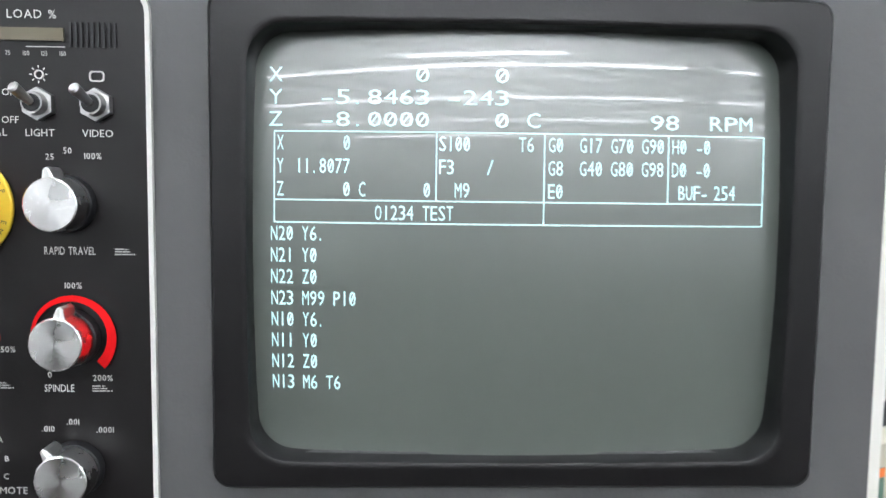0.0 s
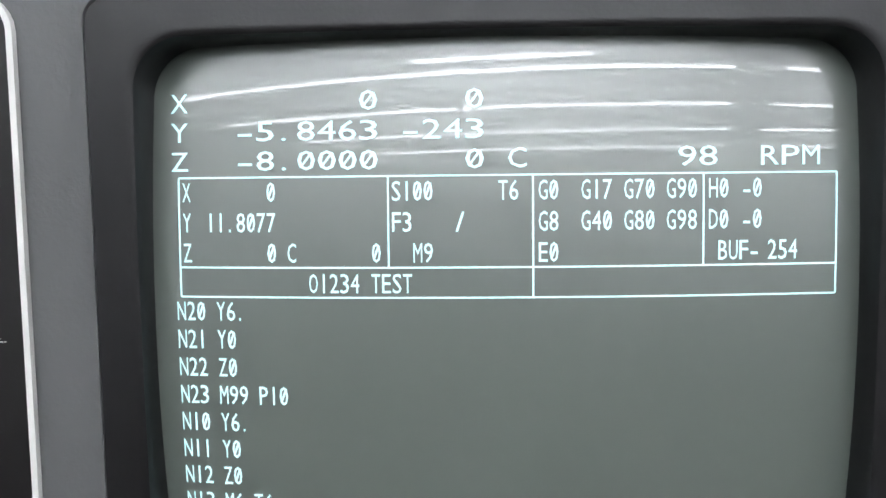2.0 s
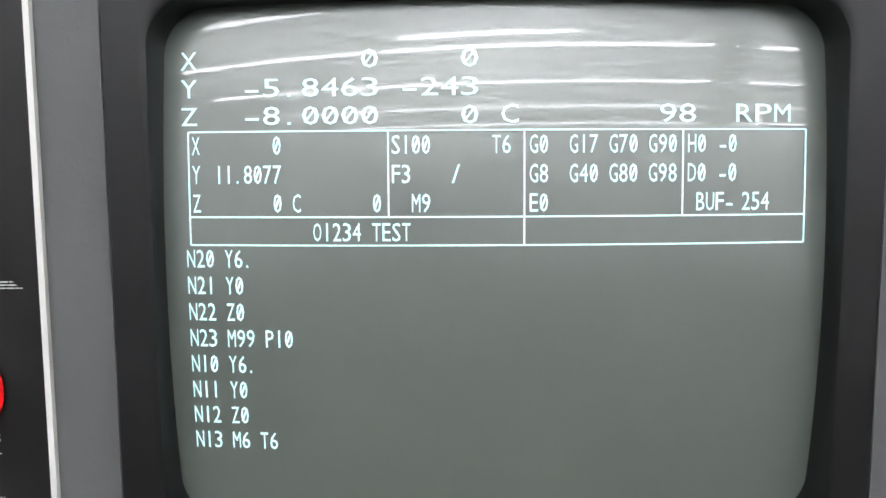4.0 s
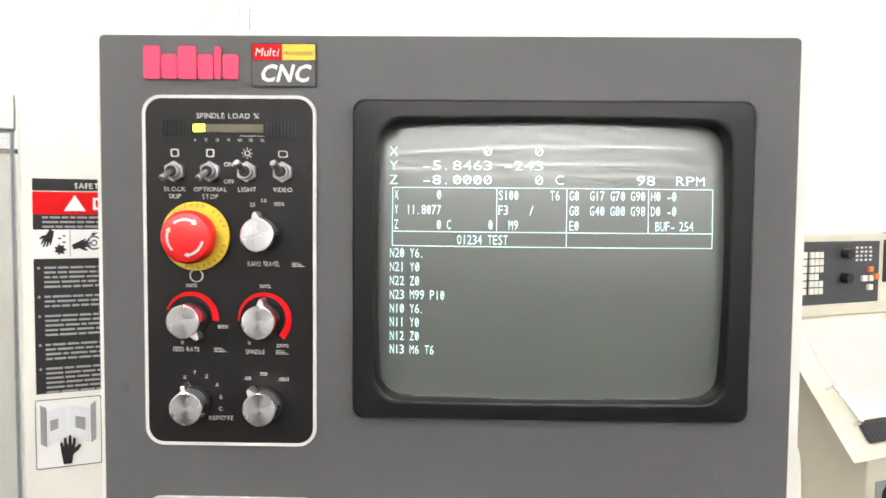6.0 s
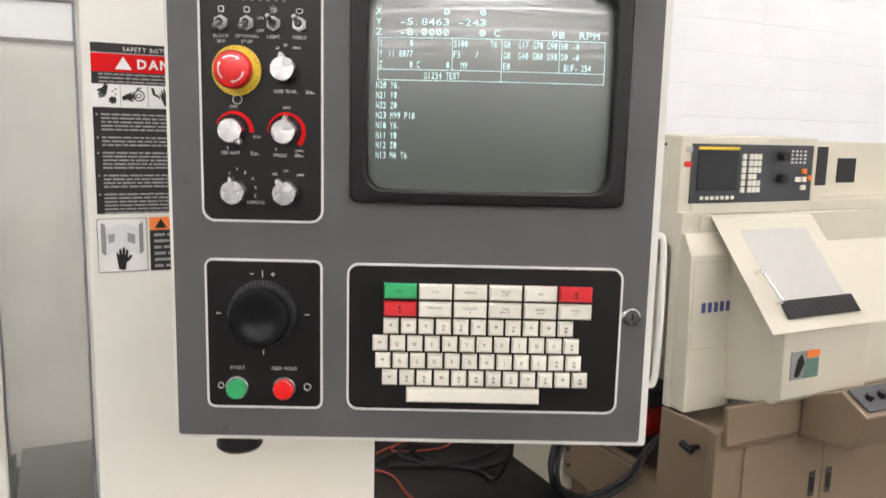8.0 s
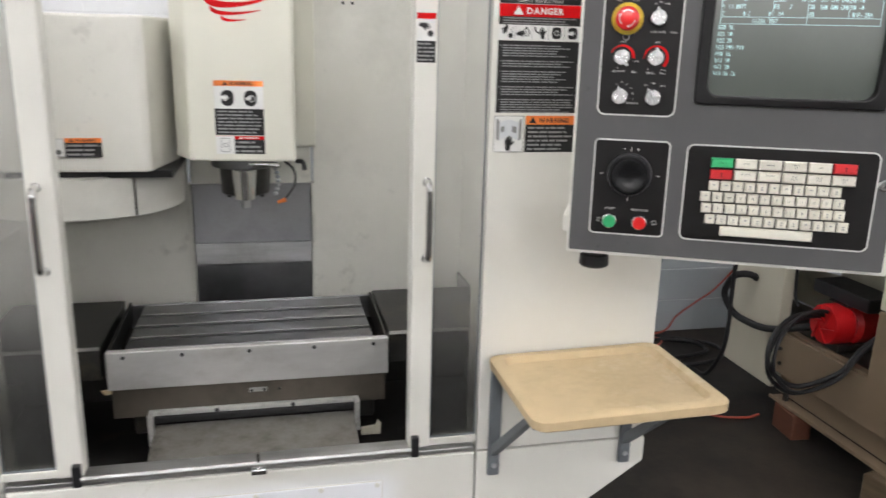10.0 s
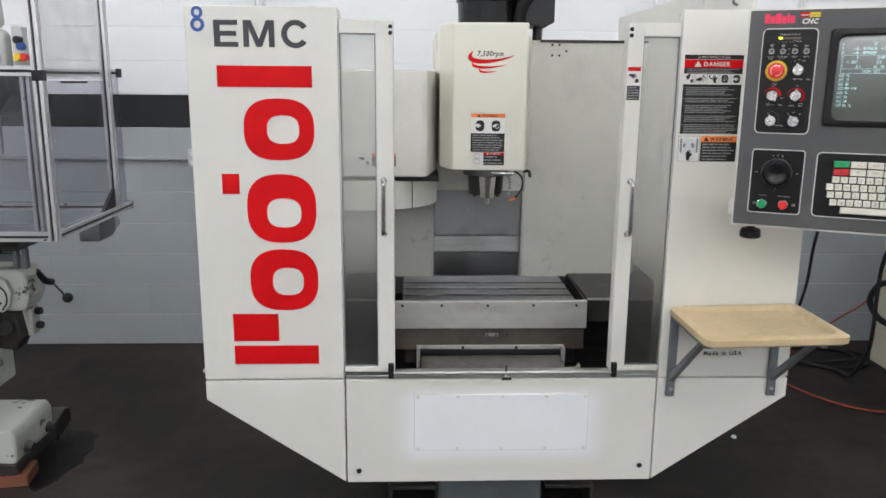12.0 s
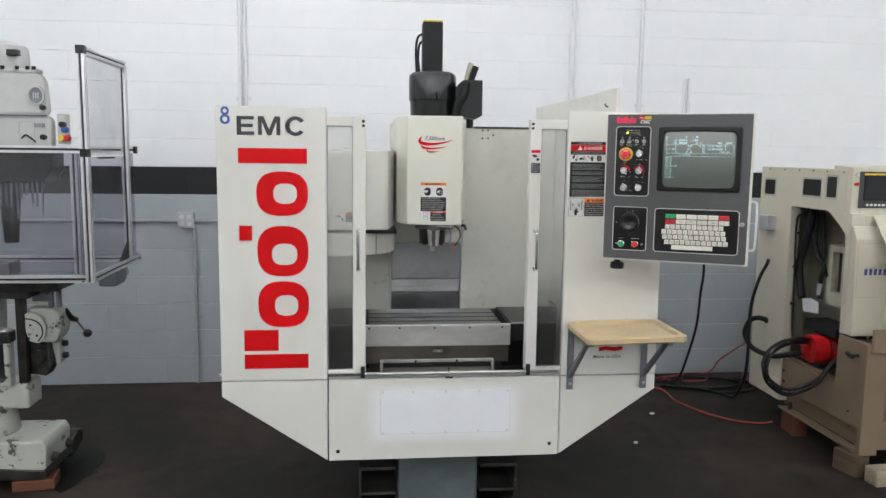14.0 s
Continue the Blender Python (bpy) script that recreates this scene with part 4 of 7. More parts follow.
def palm_mark(bm, place, cx, cz, s, turn=0.0, flip=1):
    """A small printed palm with fingers, as on safety signs."""
    c, n = math.cos(radians(turn)), math.sin(radians(turn))
    pts = ((-0.27, -1.0), (0.25, -1.0), (0.30, -0.35), (0.62, -0.05), (0.78, 0.30), (0.62, 0.36), (0.38, 0.10), (0.40, 0.80), (0.24, 0.84), (0.18, 0.28),
           (0.10, 1.0), (-0.06, 1.0), (-0.08, 0.28), (-0.20, 0.88), (-0.35, 0.82), (-0.32, 0.20), (-0.46, 0.55), (-0.58, 0.48), (-0.42, -0.35))
    bm.faces.new([bm.verts.new(place(cx + s * (flip * u * c - v * n), cz + s * (flip * u * n + v * c))) for u, v in pts])
    return bm


def wheel_mark(bm, place, cx, cz, r0, r1, teeth=0):
    """A printed ring, or a toothed disc when r0 is nothing."""
    n = 2 * teeth if teeth else 20
    rim = [(cx + r * math.cos(2 * math.pi * k / n), cz + r * math.sin(2 * math.pi * k / n)) for k in range(n) for r in [r1 * (0.62 if teeth and k % 2 else 1)]]
    if not r0:
        bm.faces.new([bm.verts.new(place(*p)) for p in rim])
        return bm
    a = [bm.verts.new(place(*p)) for p in rim]
    b = [bm.verts.new(place(cx + r0 * math.cos(2 * math.pi * k / n), cz + r0 * math.sin(2 * math.pi * k / n))) for k in range(n)]
    for k in range(n):
        bm.faces.new((a[k - 1], a[k], b[k], b[k - 1]))
    return bm


def warning_head(parent, place, a0, a1, b0, b1, material, word="WARNING"):
    """Alert triangle and word on the coloured head of a sticker."""
    h, mid = b1 - b0, (a0 + a1) / 2
    total = h * 0.54 / CAP * sum(GLYPH["b" + c][2] + 0.12 for c in word)
    k = min(1.0, (a1 - a0) * 0.62 / total)
    bm = letters(bmesh.new(), word, lambda a, b: place(mid + h * 0.45 + a, b0 + h * 0.23 + b), h * 0.54, align=0.5, width=k, bold="b")
    x = mid + h * 0.45 - total * k / 2 - h * 0.75
    bm.faces.new([bm.verts.new(place(x + u * h, b0 + v * h)) for u, v in ((-0.45, 0.15), (0.45, 0.15), (0.0, 0.88))])
    return part("print", bm, material, parent)


def place_y(y):
    return lambda a, b, d=0.0: (a, y - d, b)


py = place_y(FRONT)
lab = sticker(right, py, 0.518, 0.697, 1.60, 1.835,
              [(0.0, 0.055, M_LABELBLK, 0), (0.06, 0.165, M_RED, 0), (0.165, 0.235, M_LABELBLK, 3), (0.235, 0.36, M_LABELWHT, 0), (0.37, 1.0, M_LABELBLK, 0)],
              label="black, red and white safety instruction sticker")
bm = letters(bmesh.new(), "SAFETY INSTRUCTIONS", lambda a, b: py(0.6075 + a, 1.8247 + b, 0.0014), 0.0062, align=0.5, width=1.0)
part("print", bm, M_LABELWHT, lab)
warning_head(lab, lambda a, b: py(a, b, 0.0014), 0.518, 0.697, 1.7965, 1.8205, M_LABELWHT, "DANGER")
ink = lambda a, b: py(a, b, 0.0014)
for k in range(5):
    cx, cz = 0.536 + 0.036 * k, 1.765
    bm = bmesh.new()
    if k == 0:
        palm_mark(bm, ink, cx - 0.004, cz + 0.005, 0.010, 155)
        wheel_mark(bm, ink, cx + 0.008, cz - 0.007, 0, 0.0065, 7)
        for dx, dz in ((0.008, 0.005), (0.012, 0.001), (0.012, 0.008)):
            quad(bm, ink, cx + dx - 0.0015, cx + dx + 0.0015, cz + dz - 0.0008, cz + dz + 0.0008)
    elif k == 1:
        palm_mark(bm, ink, cx - 0.006, cz - 0.002, 0.010, -75)
        wheel_mark(bm, ink, cx + 0.006, cz, 0.0062, 0.0078)
        wheel_mark(bm, ink, cx + 0.006, cz, 0.0022, 0.0034)
        bm.faces.new([bm.verts.new(ink(cx + u, cz + v)) for u, v in ((0.002, 0.008), (0.007, 0.0135), (0.006, 0.0105), (0.011, 0.012), (0.006, 0.008))])
    elif k == 2:
        palm_mark(bm, ink, cx + 0.005, cz - 0.001, 0.012, 10)
        bm.faces.new([bm.verts.new(ink(cx + u, cz + v)) for u, v in ((-0.014, 0.012), (-0.010, 0.011), (-0.008, 0.003), (-0.003, 0.001), (-0.002, -0.004), (-0.006, -0.001), (-0.0115, 0.002))])
    else:
        bm.faces.new([bm.verts.new(ink(*q)) for q in oval(cx, cz, 0.0105, 0.012, 20, 3.2)])
    part("pictogram", bm, M_LABELBLK, lab)
    if k > 2:
        bm = bmesh.new()
        if k == 3:
            wheel_mark(bm, lambda a, b: py(a, b, 0.0018), cx, cz, 0.0045, 0.0056)
        else:
            palm_mark(bm, lambda a, b: py(a, b, 0.0018), cx - 0.003, cz, 0.008, -80)
        part("pictogram", bm, M_LABELWHT, lab)
    if k:
        part("divider", box(cx - 0.0185, cx - 0.0177, FRONT - 0.0016, FRONT - 0.001, 1.7505, 1.7795), M_LABELGRY, lab)
z = 1.741
for rows in (5, 3, 5, 4, 6):
    bm = bars(bmesh.new(), lambda a, b: py(a, b, 0.0014), 0.528, 0.690, z - rows * 0.0052, z, rows, rng, 0.46, 0.3)
    quad(bm, lambda a, b: py(a, b, 0.0014), 0.5215, 0.5240, z - 0.0042, z - 0.0014)
    part("print", bm, M_LABELGRY, lab)
    z -= rows * 0.0052 + 0.0056
lab = sticker(right, py, 0.516, 0.583, 1.516, 1.594, [(0, 1, M_LABELWHT, 0)], label="white sticker with a small open manual drawing")
part("border", frame_ring(rrect(0.5165, 0.5825, 1.5165, 1.5935, 0.002, 2), rrect(0.5172, 0.5818, 1.5172, 1.5928, 0.002, 2), "y", FRONT - 0.0016, FRONT - 0.001), M_LABELBLK, lab)
for pts, m_ in (([(0.5215, 1.545), (0.5275, 1.541), (0.5275, 1.584), (0.5215, 1.588)], M_LABELGRY), ([(0.5285, 1.541), (0.5485, 1.552), (0.5485, 1.586), (0.5285, 1.580)], M_PAPER), ([(0.5495, 1.552), (0.5705, 1.541), (0.5705, 1.580), (0.5495, 1.586)], M_PAPER),
                ([(0.5715, 1.541), (0.5770, 1.545), (0.5770, 1.588), (0.5715, 1.584)], M_LABELGRY), ([(0.531, 1.558), (0.539, 1.561), (0.539, 1.572), (0.531, 1.570)], M_LABELGRY), ([(0.556, 1.560), (0.566, 1.556), (0.566, 1.570), (0.556, 1.573)], M_LABELGRY)):
    part("pictogram", prism(pts, "y", FRONT - 0.0018 - (0.0004 if m_ is M_LABELGRY else 0), FRONT - 0.0012), m_, lab)
part("pictogram", palm_mark(bmesh.new(), lambda a, b: py(a, b, 0.0030), 0.549, 1.536, 0.016, -4), M_LABELBLK, lab)
wl = sticker(right, py, 0.586, 0.697, 1.516, 1.594, [(0, 0.24, M_ORANGE, 0), (0.24, 1.0, M_LABELBLK, 6)], label="orange and black warning sticker")
warning_head(wl, ink, 0.586, 0.697, 1.5755, 1.594, M_LABELBLK)
bm = letters(bmesh.new(), "Made in USA", lambda a, b: (0.650 + a, FRONT - 0.0012, 0.886 + b), 0.0145, bold="b")
part("lettering", bm, M_BLACKTXT, right, "small dark lettering")
bm = prism([(0.675, 0.934), (0.705, 0.940), (0.745, 0.934), (0.782, 0.940), (0.782, 0.922), (0.745, 0.916), (0.705, 0.922), (0.675, 0.916)], "y", FRONT - 0.0014, FRONT - 0.0002)
part("red_wave", bm, M_RED, right, "small red wave emblem")
pd = place_y(FRONT - 0.006)
sticker(door_r, pd, 0.346, 0.385, 1.700, 1.797, [(0, 0.12, M_RED, 0), (0.12, 0.56, M_LABELWHT, 0), (0.56, 1.0, M_LABELBLK, 5)], label="small red, white and black sticker")
part("pictogram", wheel_mark(palm_mark(bmesh.new(), lambda a, b: pd(a, b, 0.0014), 0.362, 1.772, 0.012, -100), lambda a, b: pd(a, b, 0.0014), 0.374, 1.757, 0, 0.008, 8), M_LABELBLK, door_r)


def on_head(a, b, d=0.0):
    """Places on the slightly turned front of the head."""
    return (a, 1.105 - (a + 0.150) * 0.030 / 0.262 - d, b)


hl = sticker(head, on_head, -0.085, 0.038, 1.450, 1.637,
             [(0, 0.075, M_ORANGE, 0), (0.075, 0.38, M_LABELWHT, 0), (0.38, 0.74, M_LABELBLK, 7), (0.75, 0.80, M_RED, 0), (0.80, 1.0, M_LABELBLK, 3)], label="orange, white and black warning sticker")
quad(bm := bmesh.new(), lambda a, b: on_head(a, b, 0.0018), -0.085, -0.038, 1.450, 1.496)
part("field", bm, M_LABELWHT, hl)
for cx in (-0.052, 0.006):
    bm = bmesh.new()
    bm.faces.new([bm.verts.new(on_head(x, z, 0.0018)) for x, z in oval(cx, 1.593, 0.016, 0.020, 20)])
    part("pictogram", bm, M_LABELBLK, hl)
    pale = lambda a, b: on_head(a, b, 0.0024)
    bm = palm_mark(bmesh.new(), pale, cx - 0.008, 1.594, 0.012, -85) if cx < -0.03 else wheel_mark(palm_mark(bmesh.new(), pale, cx - 0.004, 1.594, 0.009, -60), pale, cx + 0.003, 1.592, 0.007, 0.0085)
    part("pictogram", bm, M_LABELWHT, hl)
warning_head(hl, lambda a, b: on_head(a, b, 0.0018), -0.085, 0.038, 1.623, 1.637, M_LABELBLK)
warning_head(hl, lambda a, b: on_head(a, b, 0.0018), -0.038, 0.038, 1.4874, 1.4968, M_LABELWHT)
bm = frame_ring([on_head(x, z, 0.0022)[::2] for x, z in rrect(-0.073, -0.050, 1.455, 1.491, 0.003, 3)], [on_head(x, z, 0.0022)[::2] for x, z in rrect(-0.0718, -0.0512, 1.4562, 1.4898, 0.003, 3)], "y", 1.0905, 1.0925)
part("pictogram", wheel_mark(bm, lambda a, b: on_head(a, b, 0.0026), -0.0615, 1.473, 0.004, 0.006), M_LABELGRY, hl)
bm = letters(bmesh.new(), "7,500rpm", lambda a, b: on_head(-0.019 + a, 1.841 + b, 0.0012), 0.0185, align=0.5, width=0.80, slant=0.2, bold="b")
part("lettering", bm, M_BLACKTXT, head, "small slanted dark lettering")


def crescent(tip, belly, low, end, w0, w1):
    """A swoosh from a curled tip round a thick belly to a long pointed end."""
    c = [Vector(q) for q in (tip, belly, low, end)]
    mid, n = [], 28
    for i in range(n + 1):
        u = i / n
        mid.append((1 - u) ** 3 * c[0] + 3 * u * (1 - u) ** 2 * c[1] + 3 * u * u * (1 - u) * c[2] + u ** 3 * c[3])
    left_, right_ = [], []
    for i, q in enumerate(mid):
        d = (mid[min(i + 1, n)] - mid[max(i - 1, 0)]).normalized()
        u = i / n
        w = w0 * min(1, u / 0.22) ** 0.7 * (1 - max(0, (u - 0.45) / 0.55)) ** 0.75 + w1
        left_.append(q + Vector((-d.y, d.x)) * w), right_.append(q - Vector((-d.y, d.x)) * w)
    bm = bmesh.new()
    a = [bm.verts.new(on_head(q.x, q.y, 0.001)) for q in left_]
    b = [bm.verts.new(on_head(q.x, q.y, 0.001)) for q in right_]
    for i in range(n):
        bm.faces.new((a[i], a[i + 1], b[i + 1], b[i]))
    return bm


for q in (((-0.080, 1.858), (-0.130, 1.812), (-0.010, 1.812), (0.066, 1.843), 0.0075, 0.0006), ((-0.082, 1.820), (-0.092, 1.796), (-0.02, 1.796), (0.038, 1.811), 0.0045, 0.0005),
          ((-0.056, 1.797), (-0.062, 1.781), (-0.03, 1.783), (0.002, 1.787), 0.0032, 0.0005)):
    part("red_swoosh", crescent(*q), M_RED, head, "thin red swoosh emblem")
al = sticker(atc, place_y(1.086), -0.446, -0.360, 1.444, 1.492, [(0, 0.24, M_ORANGE, 0), (0.24, 1, M_LABELBLK, 3)], label="orange and black sticker")
warning_head(al, lambda a, b: (a, 1.0846, b), -0.446, -0.360, 1.4805, 1.492, M_LABELBLK)
al = sticker(atc, place_y(1.090), -0.497, -0.448, 1.444, 1.490, [(0, 1, M_LABELWHT, 0)], label="white pictogram sticker")
part("border", frame_ring(rrect(-0.4965, -0.4485, 1.4445, 1.4895, 0.002, 2), rrect(-0.4957, -0.4493, 1.4453, 1.4887, 0.002, 2), "y", 1.0882, 1.0889), M_LABELBLK, al)
part("pictogram", wheel_mark(palm_mark(bmesh.new(), lambda a, b: (a, 1.0882, b), -0.482, 1.472, 0.012, -95), lambda a, b: (a, 1.0882, b), -0.463, 1.456, 0, 0.008, 8), M_LABELBLK, al)

# ---------------------------------------------------------------- fold-down shelf
shelf = thing("tray_shelf", pose(0.7, FRONT, 1.0), "beige plastic tray shelf on grey folding brackets, stained", "shelf")
TX0, TX1, TY0, TY1, TZ = 0.519, 0.934, 0.254, 0.592, 1.060
outer = rrect(TX0, TX1, TY0, TY1, 0.030)
lip_o = rrect(TX0 + 0.008, TX1 - 0.008, TY0 + 0.008, TY1 - 0.008, 0.026)
lip_i = rrect(TX0 + 0.026, TX1 - 0.026, TY0 + 0.026, TY1 - 0.026, 0.026)
inn = rrect(TX0 + 0.034, TX1 - 0.034, TY0 + 0.034, TY1 - 0.034, 0.024)
rings = [[(x, y, TZ - 0.028) for x, y in lip_o], [(x, y, TZ - 0.022) for x, y in outer], [(x, y, TZ - 0.004) for x, y in outer], [(x, y, TZ) for x, y in lip_o],
         [(x, y, TZ) for x, y in lip_i], [(x, y, TZ - 0.013) for x, y in inn]]
bm = loops([[(x, y, z + 0.022 * (x - 0.70)) for x, y, z in ring] for ring in rings], close=False, cap=True)
part("tray", bm, M_TRAY, shelf, "beige moulded plastic tray", smooth=True)
for x in (0.545, 0.880):
    b = part("bracket", box(x - 0.014, x + 0.014, FRONT - 0.014, FRONT - 0.002, 0.748, 1.03, 0.003), M_BRACKET, shelf, "grey steel folding bracket")
    part("arm", box(x - 0.012, x + 0.012, TY0 + 0.05, FRONT - 0.014, 1.012, 1.031, 0.003), M_BRACKET, b)
    part("brace", prism([(FRONT - 0.014, 0.80), (FRONT - 0.014, 0.83), (TY0 + 0.11, 1.012), (TY0 + 0.085, 1.012)], "x", x - 0.009, x + 0.009, 0.002), M_BRACKET, b)
    part("bolt", cyl((x, FRONT - 0.018, 0.775), (x, FRONT - 0.014, 0.775), 0.006, seg=10), M_GALV, b)

# ---------------------------------------------------------------- control pendant; own axes: x along its face, y into it, z up from its lower edge
PZ = 1.377
PM = pose(0.5837, 0.309, PZ, 0, 0, -25.7)
pend = thing("control_pendant", PM, "grey operator console with picture tube, knobs and ivory keyboard", "control panel")
PW, PH = 0.5265, 0.559


def lp(name, bm, material, parent=None, label="", smooth=False):
    return part(name, bm, material, parent or pend, label, smooth, local=True)


def zz(z):
    return z - PZ


body = lp("housing", box(-0.005, PW + 0.009, 0.041, 0.19, -0.006, PH + 0.005, 0.004), M_CREAM, label="cream sheet-metal housing")
lp("flange", frame_ring(rrect(-0.005, PW + 0.009, -0.006, PH + 0.005, 0.004, 9), rrect(0.200, 0.484, zz(1.657), zz(1.882), 0.02, 9), "y", 0.0018, 0.0405), M_CREAM, body)
plate = lp("front_plate", frame_ring(rrect(0, PW, 0, PH, 0.004, 9), rrect(0.206, 0.478, zz(1.663), zz(1.876), 0.02, 9), "y", -0.003, 0.0016), M_GREY, label="charcoal grey front plate")

# picture tube and its bezel
B0, B1, BZ0, BZ1 = 0.1930, 0.4922, 0.2702, 0.5116        # outer edge of the bezel
I0, I1, IZ0, IZ1 = 0.2138, 0.4716, 0.2868, 0.4935        # visible edge of the glass


def bulge(x, z):
    """Depth of the curved tube face."""
    cx, cz = (I0 + I1) / 2, (IZ0 + IZ1) / 2
    return -0.0105 + ((x - cx) ** 2 * 0.50 + (z - cz) ** 2 * 0.60)


def dense(ring, k=4):
    out = []
    for i in range(len(ring)):
        a, b = Vector(ring[i]), Vector(ring[(i + 1) % len(ring)])
        m = k if (a - b).length > 0.01 else 1
        out += [a.lerp(b, j / m) for j in range(m)]
    return out


def bowed(x0, x1, z0, z1, r, y, bow):
    base = dense([(x, y, z) for x, z in rrect(x0, x1, z0, z1, r, 9)], 12)
    cx, cz, hx, hz = (x0 + x1) / 2, (z0 + z1) / 2, (x1 - x0) / 2, (z1 - z0) / 2
    return [(p.x + bow * (p.x - cx) / hx * (1 - ((p.z - cz) / hz) ** 2), y, p.z + bow * (p.z - cz) / hz * (1 - ((p.x - cx) / hx) ** 2)) for p in base]


rings = [bowed(B0, B1, BZ0, BZ1, 0.009, -0.003, 0), bowed(B0 + 0.0006, B1 - 0.0006, BZ0 + 0.0006, BZ1 - 0.0006, 0.009, -0.0108, 0), bowed(B0 + 0.0022, B1 - 0.0022, BZ0 + 0.0022, BZ1 - 0.0022, 0.009, -0.0129, 0), bowed(B0 + 0.0036, B1 - 0.0036, BZ0 + 0.0036, BZ1 - 0.0036, 0.009, -0.0130, 0),
         bowed(I0 - 0.0048, I1 + 0.0056, IZ0 - 0.0048, IZ1 + 0.0052, 0.019, -0.0137, 0.001),
         bowed(I0 - 0.0030, I1 + 0.0038, IZ0 - 0.0030, IZ1 + 0.0034, 0.019, -0.0138, 0.001), bowed(I0 - 0.0016, I1 + 0.0024, IZ0 - 0.0016, IZ1 + 0.0020, 0.018, -0.0132, 0.0012)]
bez = lp("bezel", loops(rings, close=False), M_BEZEL, label="black moulded screen bezel", smooth=True)
lp("inner_lip", loops([bowed(I0 - 0.0016, I1 + 0.0024, IZ0 - 0.0016, IZ1 + 0.0020, 0.018, -0.0132, 0.0012), bowed(I0 - 0.0004, I1 + 0.0008, IZ0 - 0.0004, IZ1 + 0.0008, 0.017, -0.0105, 0.0016),
                       bowed(I0, I1, IZ0, IZ1, 0.017, 0.004, 0.002), bowed(I0 + 0.001, I1 - 0.001, IZ0 + 0.001, IZ1 - 0.001, 0.017, 0.02, 0.002)], close=False), M_LIP, bez, "black lip round the tube", smooth=True)
bm = bmesh.new()
NX, NZ = 40, 32
grid = [[bm.verts.new((x, bulge(x, z), z)) for x in np.linspace(I0 - 0.004, I1 + 0.004, NX)] for z in np.linspace(IZ0 - 0.004, IZ1 + 0.004, NZ)]
for j in range(NZ - 1):
    for i in range(NX - 1):
        bm.faces.new((grid[j][i], grid[j][i + 1], grid[j + 1][i + 1], grid[j + 1][i]))
tube_face = lp("screen", bm, M_SCREEN, label="grey-green curved picture tube glowing with pale text", smooth=True)
for p in tube_face.data.polygons:
    p.use_smooth = True

# writing on the tube: places in screen dots from the table's corner
DOT = 0.2456 / 1166.0
S0, T0 = 0.2210, zz(1.823)


def tube_place(x, z):
    """A place on the curved glass."""
    x, z = 0.325 + (x - 0.325) * 0.983, 0.441 + (z - 0.441) * 0.983
    return (x, bulge(x, z) - 0.0006, z)


def dot(px, py):
    return tube_place(S0 + (px - 297) * DOT, T0 - (py - 291) * DOT)


def on_tube(px, py):
    return lambda a, b: tube_place(S0 + (px - 297) * DOT + a, T0 - (py - 291) * DOT + b)


def screen_text(text, px, py, wide=False, right=False):
    pitch = (37.0 if wide else 18.6) * DOT
    size = (36.0 if wide else 36.0) * DOT
    if right:
        px -= (37.0 if wide else 18.6) * len(text)
    bm = letters(bmesh.new(), text, on_tube(px, py + 18), size, pitch=pitch, width=(32.0 if wide else 15.5) * DOT, slash=True)
    lp("screen_text", bm, M_TEXT, tube_face)


for row, (name, a, b) in enumerate((("X", "0", "0"), ("Y", "-5.8463", "-243"), ("Z", "-8.0000", "0"))):
    y = 157 + 52 * row
    screen_text(name, 281, y, True)
    screen_text(a, 662, y, True, True)
    screen_text(b, 847, y, True, True)
screen_text("C", 884, 260, True)
screen_text("98", 1178, 260, True)
screen_text("RPM", 1324, 260, True)
for row, (name, a, s, g, h) in enumerate((("X", "0", "S100", "G0", "H0"), ("Y", "11.8077", "F3", "G8", "D0"), ("Z", "0", "", "E0", ""))):
    y = 316 + 54 * row
    screen_text(name, 302, y)
    screen_text(a, 477, y, False, True)
    if s:
        screen_text(s, 682, y)
    screen_text(g, 937, y)
    if h:
        screen_text(h, 1233, y)
        screen_text("-0", 1292, y)
for text, x, y in (("T6", 868, 316), ("/", 793, 370), ("M9", 719, 424), ("C", 495, 424), ("0", 646, 424), ("G17", 1011, 316), ("G70", 1085, 316), ("G90", 1159, 316),
                   ("G40", 1011, 370), ("G80", 1085, 370), ("G98", 1159, 370), ("BUF-", 1250, 424), ("254", 1338, 424), ("O1234 TEST", 533, 478)):
    screen_text(text, x, y)
for row, text in enumerate(("N20 Y6.", "N21 Y0", "N22 Z0", "N23 M99 P10", "N10 Y6.", "N11 Y0", "N12 Z0", "N13 M6 T6")):
    screen_text(text, 287, 529 + 51.3 * row)


def screen_line(x0, y0, x1, y1, w=1.6):
    bm = bmesh.new()
    n = 24
    dx, dy = (0, w) if y0 == y1 else (w, 0)
    pts = [(x0 + (x1 - x0) * k / n, y0 + (y1 - y0) * k / n) for k in range(n + 1)]
    a = [bm.verts.new(dot(x - dx, y - dy)) for x, y in pts]
    b = [bm.verts.new(dot(x + dx, y + dy)) for x, y in pts]
    for k in range(n):
        bm.faces.new((a[k], a[k + 1], b[k + 1], b[k]))
    lp("screen_line", bm, M_TEXT, tube_face)


for y in (291, 451, 504):
    screen_line(297, y, 1463, y)
for x, y in ((297, 504), (677, 451), (929, 504), (1225, 451), (1463, 504)):
    screen_line(x, 291, x, y)


